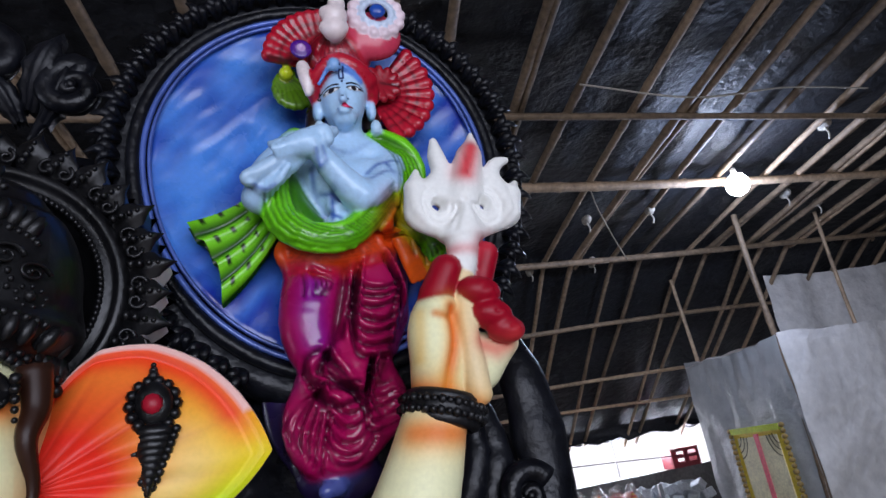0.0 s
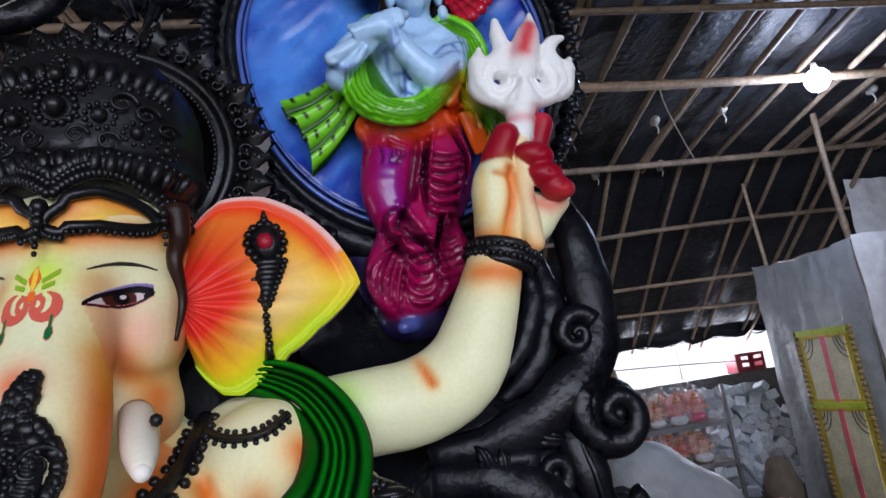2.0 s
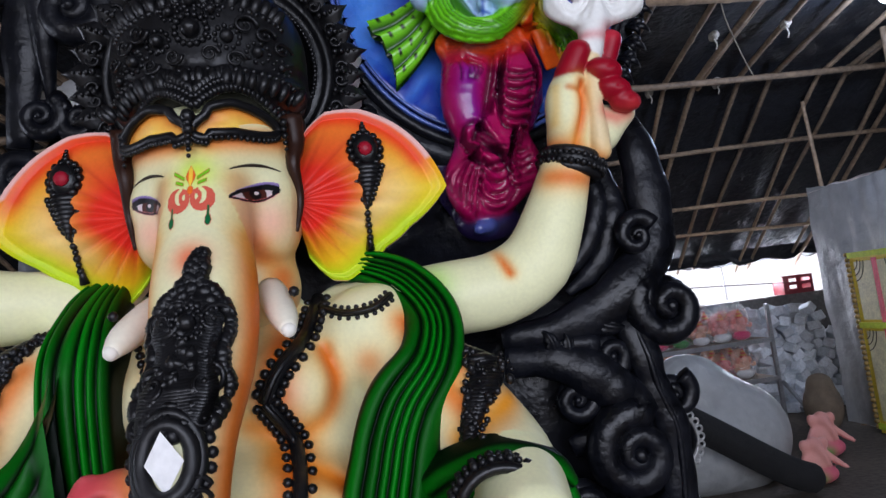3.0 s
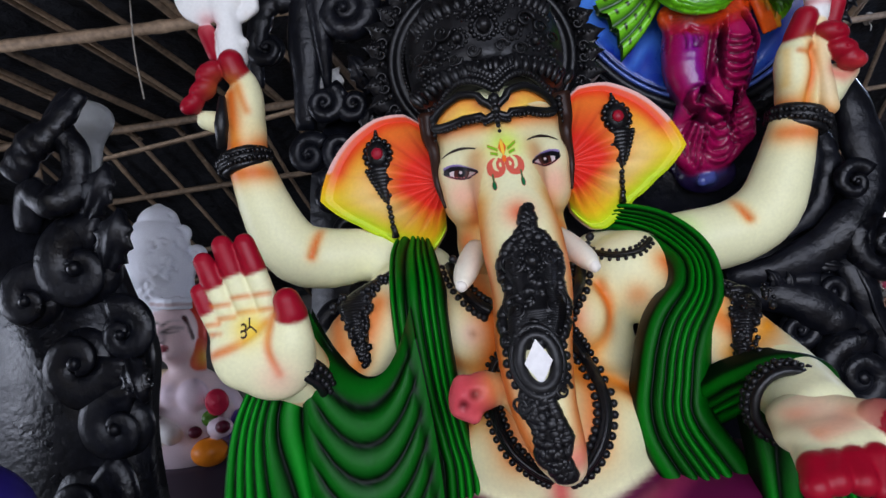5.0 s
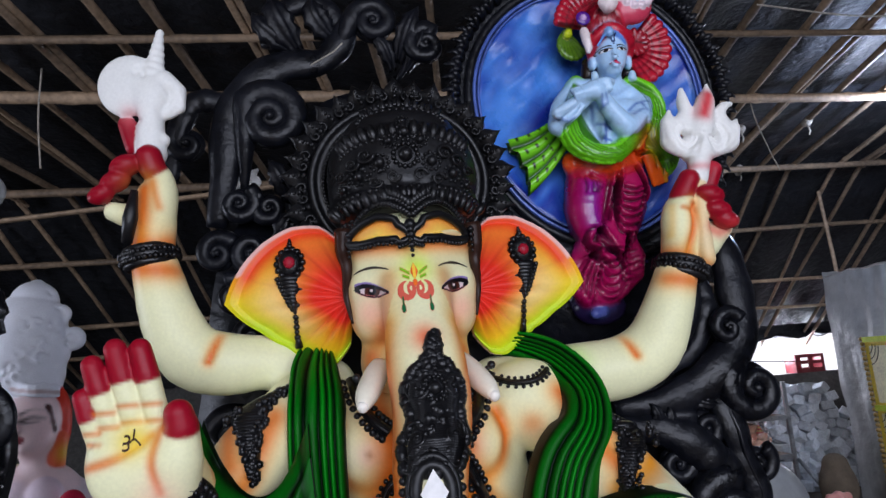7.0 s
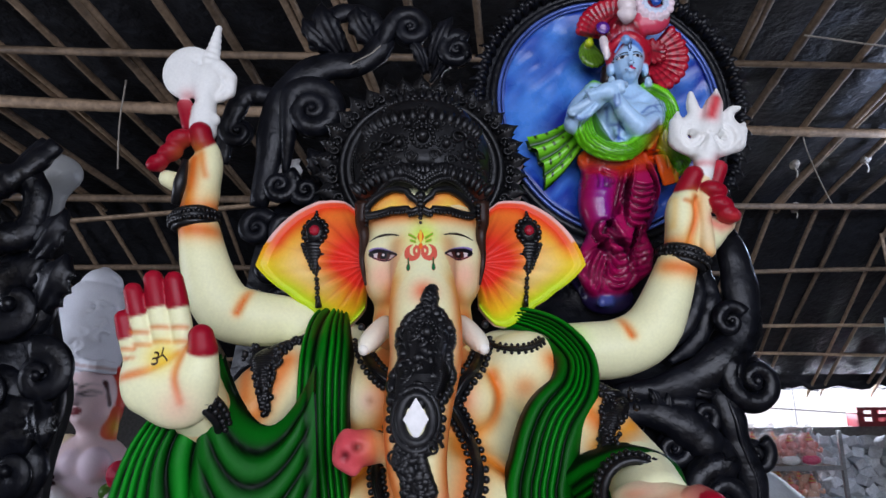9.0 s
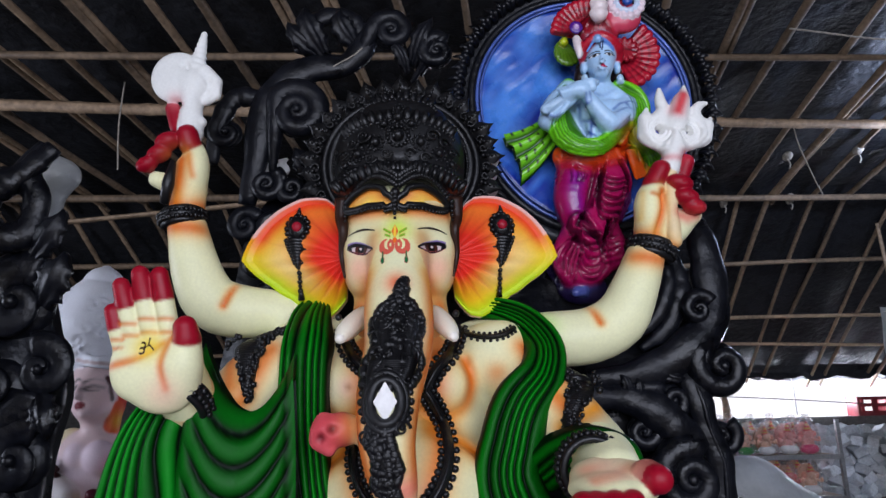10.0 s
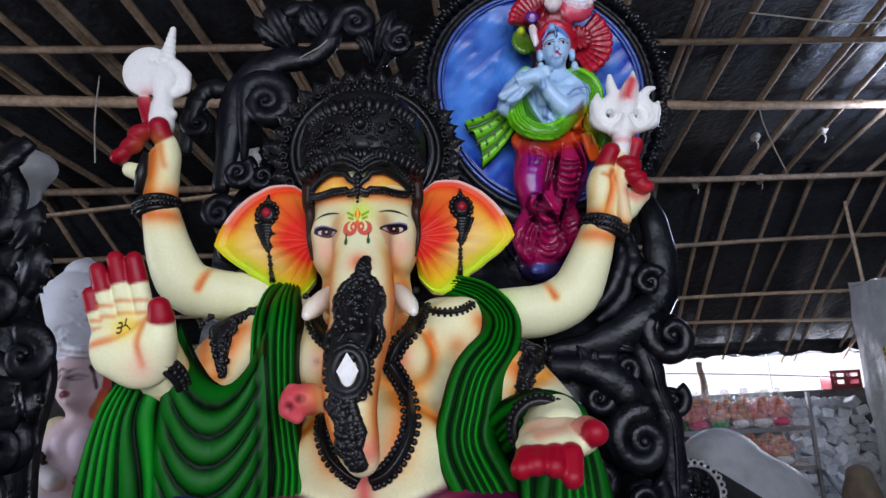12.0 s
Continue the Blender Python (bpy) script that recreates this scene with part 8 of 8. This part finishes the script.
    q = V3(-1.428, 1.68, 1.166)
    for r in (0.018, 0.034, 0.048):
        c.cut([q + V3(r * math.cos(a), 0, r * math.sin(a)) for a in np.linspace(r * 60, r * 60 + 5.2, 12)], 0.006, 0.012, deep=0.3)
    c.ball((-1.500, 1.74, 1.082), 0.04, lin(70, 110, 30), k=0.01, over=True)
    c.ball((-1.430, 1.68, 1.041), (0.065, 0.05, 0.05), lin(226, 206, 216), k=0.02, over=True)
    for p in ((-1.547, 1.66, 1.039), (-1.393, 1.63, 1.052)):
        c.ball(p, (0.034, 0.03, 0.03), lin(80, 16, 36), k=0.01, over=True)
    c.ball((X + 0.2, Y - 0.26, 0.93), (0.09, 0.08, 0.07), lin(230, 130, 20), k=0.02, over=True)
    c.ball((X + 0.35, Y - 0.1, 0.95), (0.1, 0.12, 0.16), lin(70, 40, 150), k=0.02, over=True)
    c.skin(f, 0)
    f.box((X, Y, 0.42), (0.8, 0.5, 0.84), lin(60, 50, 60), 0)
    tagged(f.make("pale_statue", [PAINT], origin=(X, Y, 0)), "pale statue with white scrolled crown and roses in its lap", "statue")


pale_idol()

neighbour = thing("carved_throne", (-1.1, 0.1, 0), "black carved scroll throne standing beside the large idol", "throne")
plate(neighbour, [(-0.93, 0.02), (-1.5, 0.02), (-1.6, 1.2), (-1.5, 2.0), (-1.2, 2.0), (-1.05, 1.9), (-0.98, 1.7), (-0.92, 1.5), (-0.96, 1.2), (-0.93, 0.6)], 0.06, 0.1)
stem(neighbour, [(-1.25, 0.04, 1.95), (-1.20, 0.0, 2.06), (-1.13, -0.02, 2.02), (-1.06, 0.0, 2.05), (-1.04, 0.0, 2.17), (-1.09, 0.0, 2.26), (-1.03, 0.0, 2.37)], [0.04, 0.05, 0.055, 0.055, 0.05, 0.05, 0.03])
stem(neighbour, [(-1.25, 0.0, 2.12), (-1.17, -0.02, 2.2), (-1.08, -0.02, 2.26), (-1.0, 0.0, 2.36)], [0.05, 0.06, 0.045, 0.035])
for x, z, s, h, st in ((-1.08, 1.80, 0.13, 1, 1.0), (-0.97, 1.57, 0.09, -1, 2.0), (-1.12, 1.50, 0.12, -1, 0.0), (-1.02, 1.28, 0.11, 1, 1.0), (-1.26, 1.72, 0.10, 1, 0.0), (-1.16, 1.05, 0.13, -1, 1.0)):
    scroll(neighbour, x, 0.03, z, s, h, st, 1.25, 0.42, depth=0.42)
acanthus(neighbour, -1.0, 0.02, 1.78, 0.2, 0.9, 0.6, 0.35)
acanthus(neighbour, -0.97, 0.02, 1.5, 0.16, 5.3, -0.6, 0.35)
acanthus(neighbour, -1.05, 0.02, 1.95, 0.2, 0.7, 0.7, 0.3)
neighbour.location = (-1.36, 0.62, 0)
# pale cloth bundle tied under the roof behind it
c = Clay((-1.75, 0.6, 2.0), (-1.2, 1.05, 2.65), 0.014)
c.ball((-1.43, 0.82, 2.36), (0.11, 0.08, 0.08), k=0.03)
c.limb([(-1.46, 0.82, 2.34, 0.09), (-1.45, 0.82, 2.24, 0.07), (-1.41, 0.82, 2.14, 0.025)], k=0.04)
for k in range(7):
    c.cut([(-1.54 + 0.035 * k, 0.73, 2.42), (-1.52 + 0.03 * k, 0.72, 2.3), (-1.44 + 0.01 * k, 0.74, 2.15)], 0.012, 0.012, n=8)
sh = Shape()
c.skin(sh)
tagged(sh.make("hanging_cloth", [GREY_TARP]), "grey crumpled cloth caught on the black carving", "cloth")
# smooth limb of a further unfinished statue beside the neighbouring throne
c = Clay((-1.75, -0.35, 0.0), (-1.1, 0.3, 1.75), 0.016, lin(206, 180, 146))
c.limb([(-1.42, -0.05, 1.62, 0.1), (-1.34, -0.12, 1.48, 0.105), (-1.42, -0.12, 1.36, 0.09)], lin(206, 180, 146), k=0.03)
c.ball((-1.45, 0.0, 1.15), (0.24, 0.2, 0.2), lin(40, 30, 110), k=0.03)
c.limb([(-1.45, 0.0, 0.0, 0.22), (-1.45, 0.0, 1.0, 0.2)], lin(40, 30, 90), k=0.05)
sh = Shape()
c.skin(sh)
tagged(sh.make("unfinished_statue", [PAINT], origin=(-1.45, 0, 0)), "beige unfinished statue with dark blue cloth beside the black throne", "statue")


# pink statues on the floor by the booth
def small_pink(name, x, y, s, seed):
    c = Clay((x - 0.42 * s, y - 0.42 * s, -0.02), (x + 0.42 * s, y + 0.42 * s, 0.95 * s), 0.018, lin(226, 150, 140))
    P2 = lin(228, 160, 150)
    c.ball((x, y, 0.14 * s), (0.28 * s, 0.22 * s, 0.14 * s), lin(222, 110, 130))
    c.ball((x, y, 0.32 * s), (0.17 * s, 0.15 * s, 0.18 * s), P2, k=0.04)
    c.ball((x, y, 0.54 * s), (0.11 * s, 0.11 * s, 0.12 * s), P2, k=0.03)
    c.limb([(x, y - 0.1 * s, 0.54 * s, 0.045 * s), (x + 0.02, y - 0.18 * s, 0.4 * s, 0.04 * s), (x + 0.06 * s, y - 0.2 * s, 0.3 * s, 0.03 * s)], P2, k=0.03)
    for q in (-1, 1):
        c.limb([(x + q * 0.14 * s, y, 0.42 * s, 0.05 * s), (x + q * 0.28 * s, y - 0.04, 0.28 * s, 0.045 * s), (x + q * 0.34 * s, y - 0.16 * s, 0.22 * s, 0.035 * s)], P2, k=0.02)
        c.ball((x + q * 0.15 * s, y, 0.55 * s), (0.07 * s, 0.03, 0.09 * s), P2, k=0.02)
    c.brush([(x - 0.1 * s, y - 0.2 * s, 0.1 * s)], 0.06, lin(60, 160, 60), 0.9)
    sh = Shape()
    c.skin(sh)
    tagged(sh.make(name, [PAINT], origin=(x, y, 0)), "small pink seated statue on the floor by the booth", "statue", "pink floor statues")


small_pink("pink_statue", 3.72, 3.75, 0.55, 1)
small_pink("pink_statue", 3.25, 3.2, 0.5, 2)
# pot of painted flowers on the plinth
f = Shape()
PX, PY, PZ = 0.735, -0.1, 0.83
f.ball((PX, PY, PZ + 0.06), (0.10, 0.10, 0.06), lin(90, 20, 60), 0, 16)
f.ball((PX, PY, PZ + 0.14), (0.07, 0.07, 0.085), lin(150, 10, 90), 0, 16)
f.ball((PX - 0.02, PY - 0.02, PZ + 0.22), (0.05, 0.05, 0.035), lin(220, 180, 150), 0, 12)
f.ball((PX - 0.05, PY - 0.03, PZ + 0.19), (0.03, 0.03, 0.03), lin(60, 160, 20), 0, 12)
f.ball((PX + 0.06, PY - 0.03, PZ + 0.21), (0.04, 0.04, 0.05), lin(200, 210, 226), 0, 12)
tagged(f.make("offering_pot", [PAINT], origin=(PX, PY, PZ)), "small magenta offering pot heaped with sweets on the plinth", "pot")
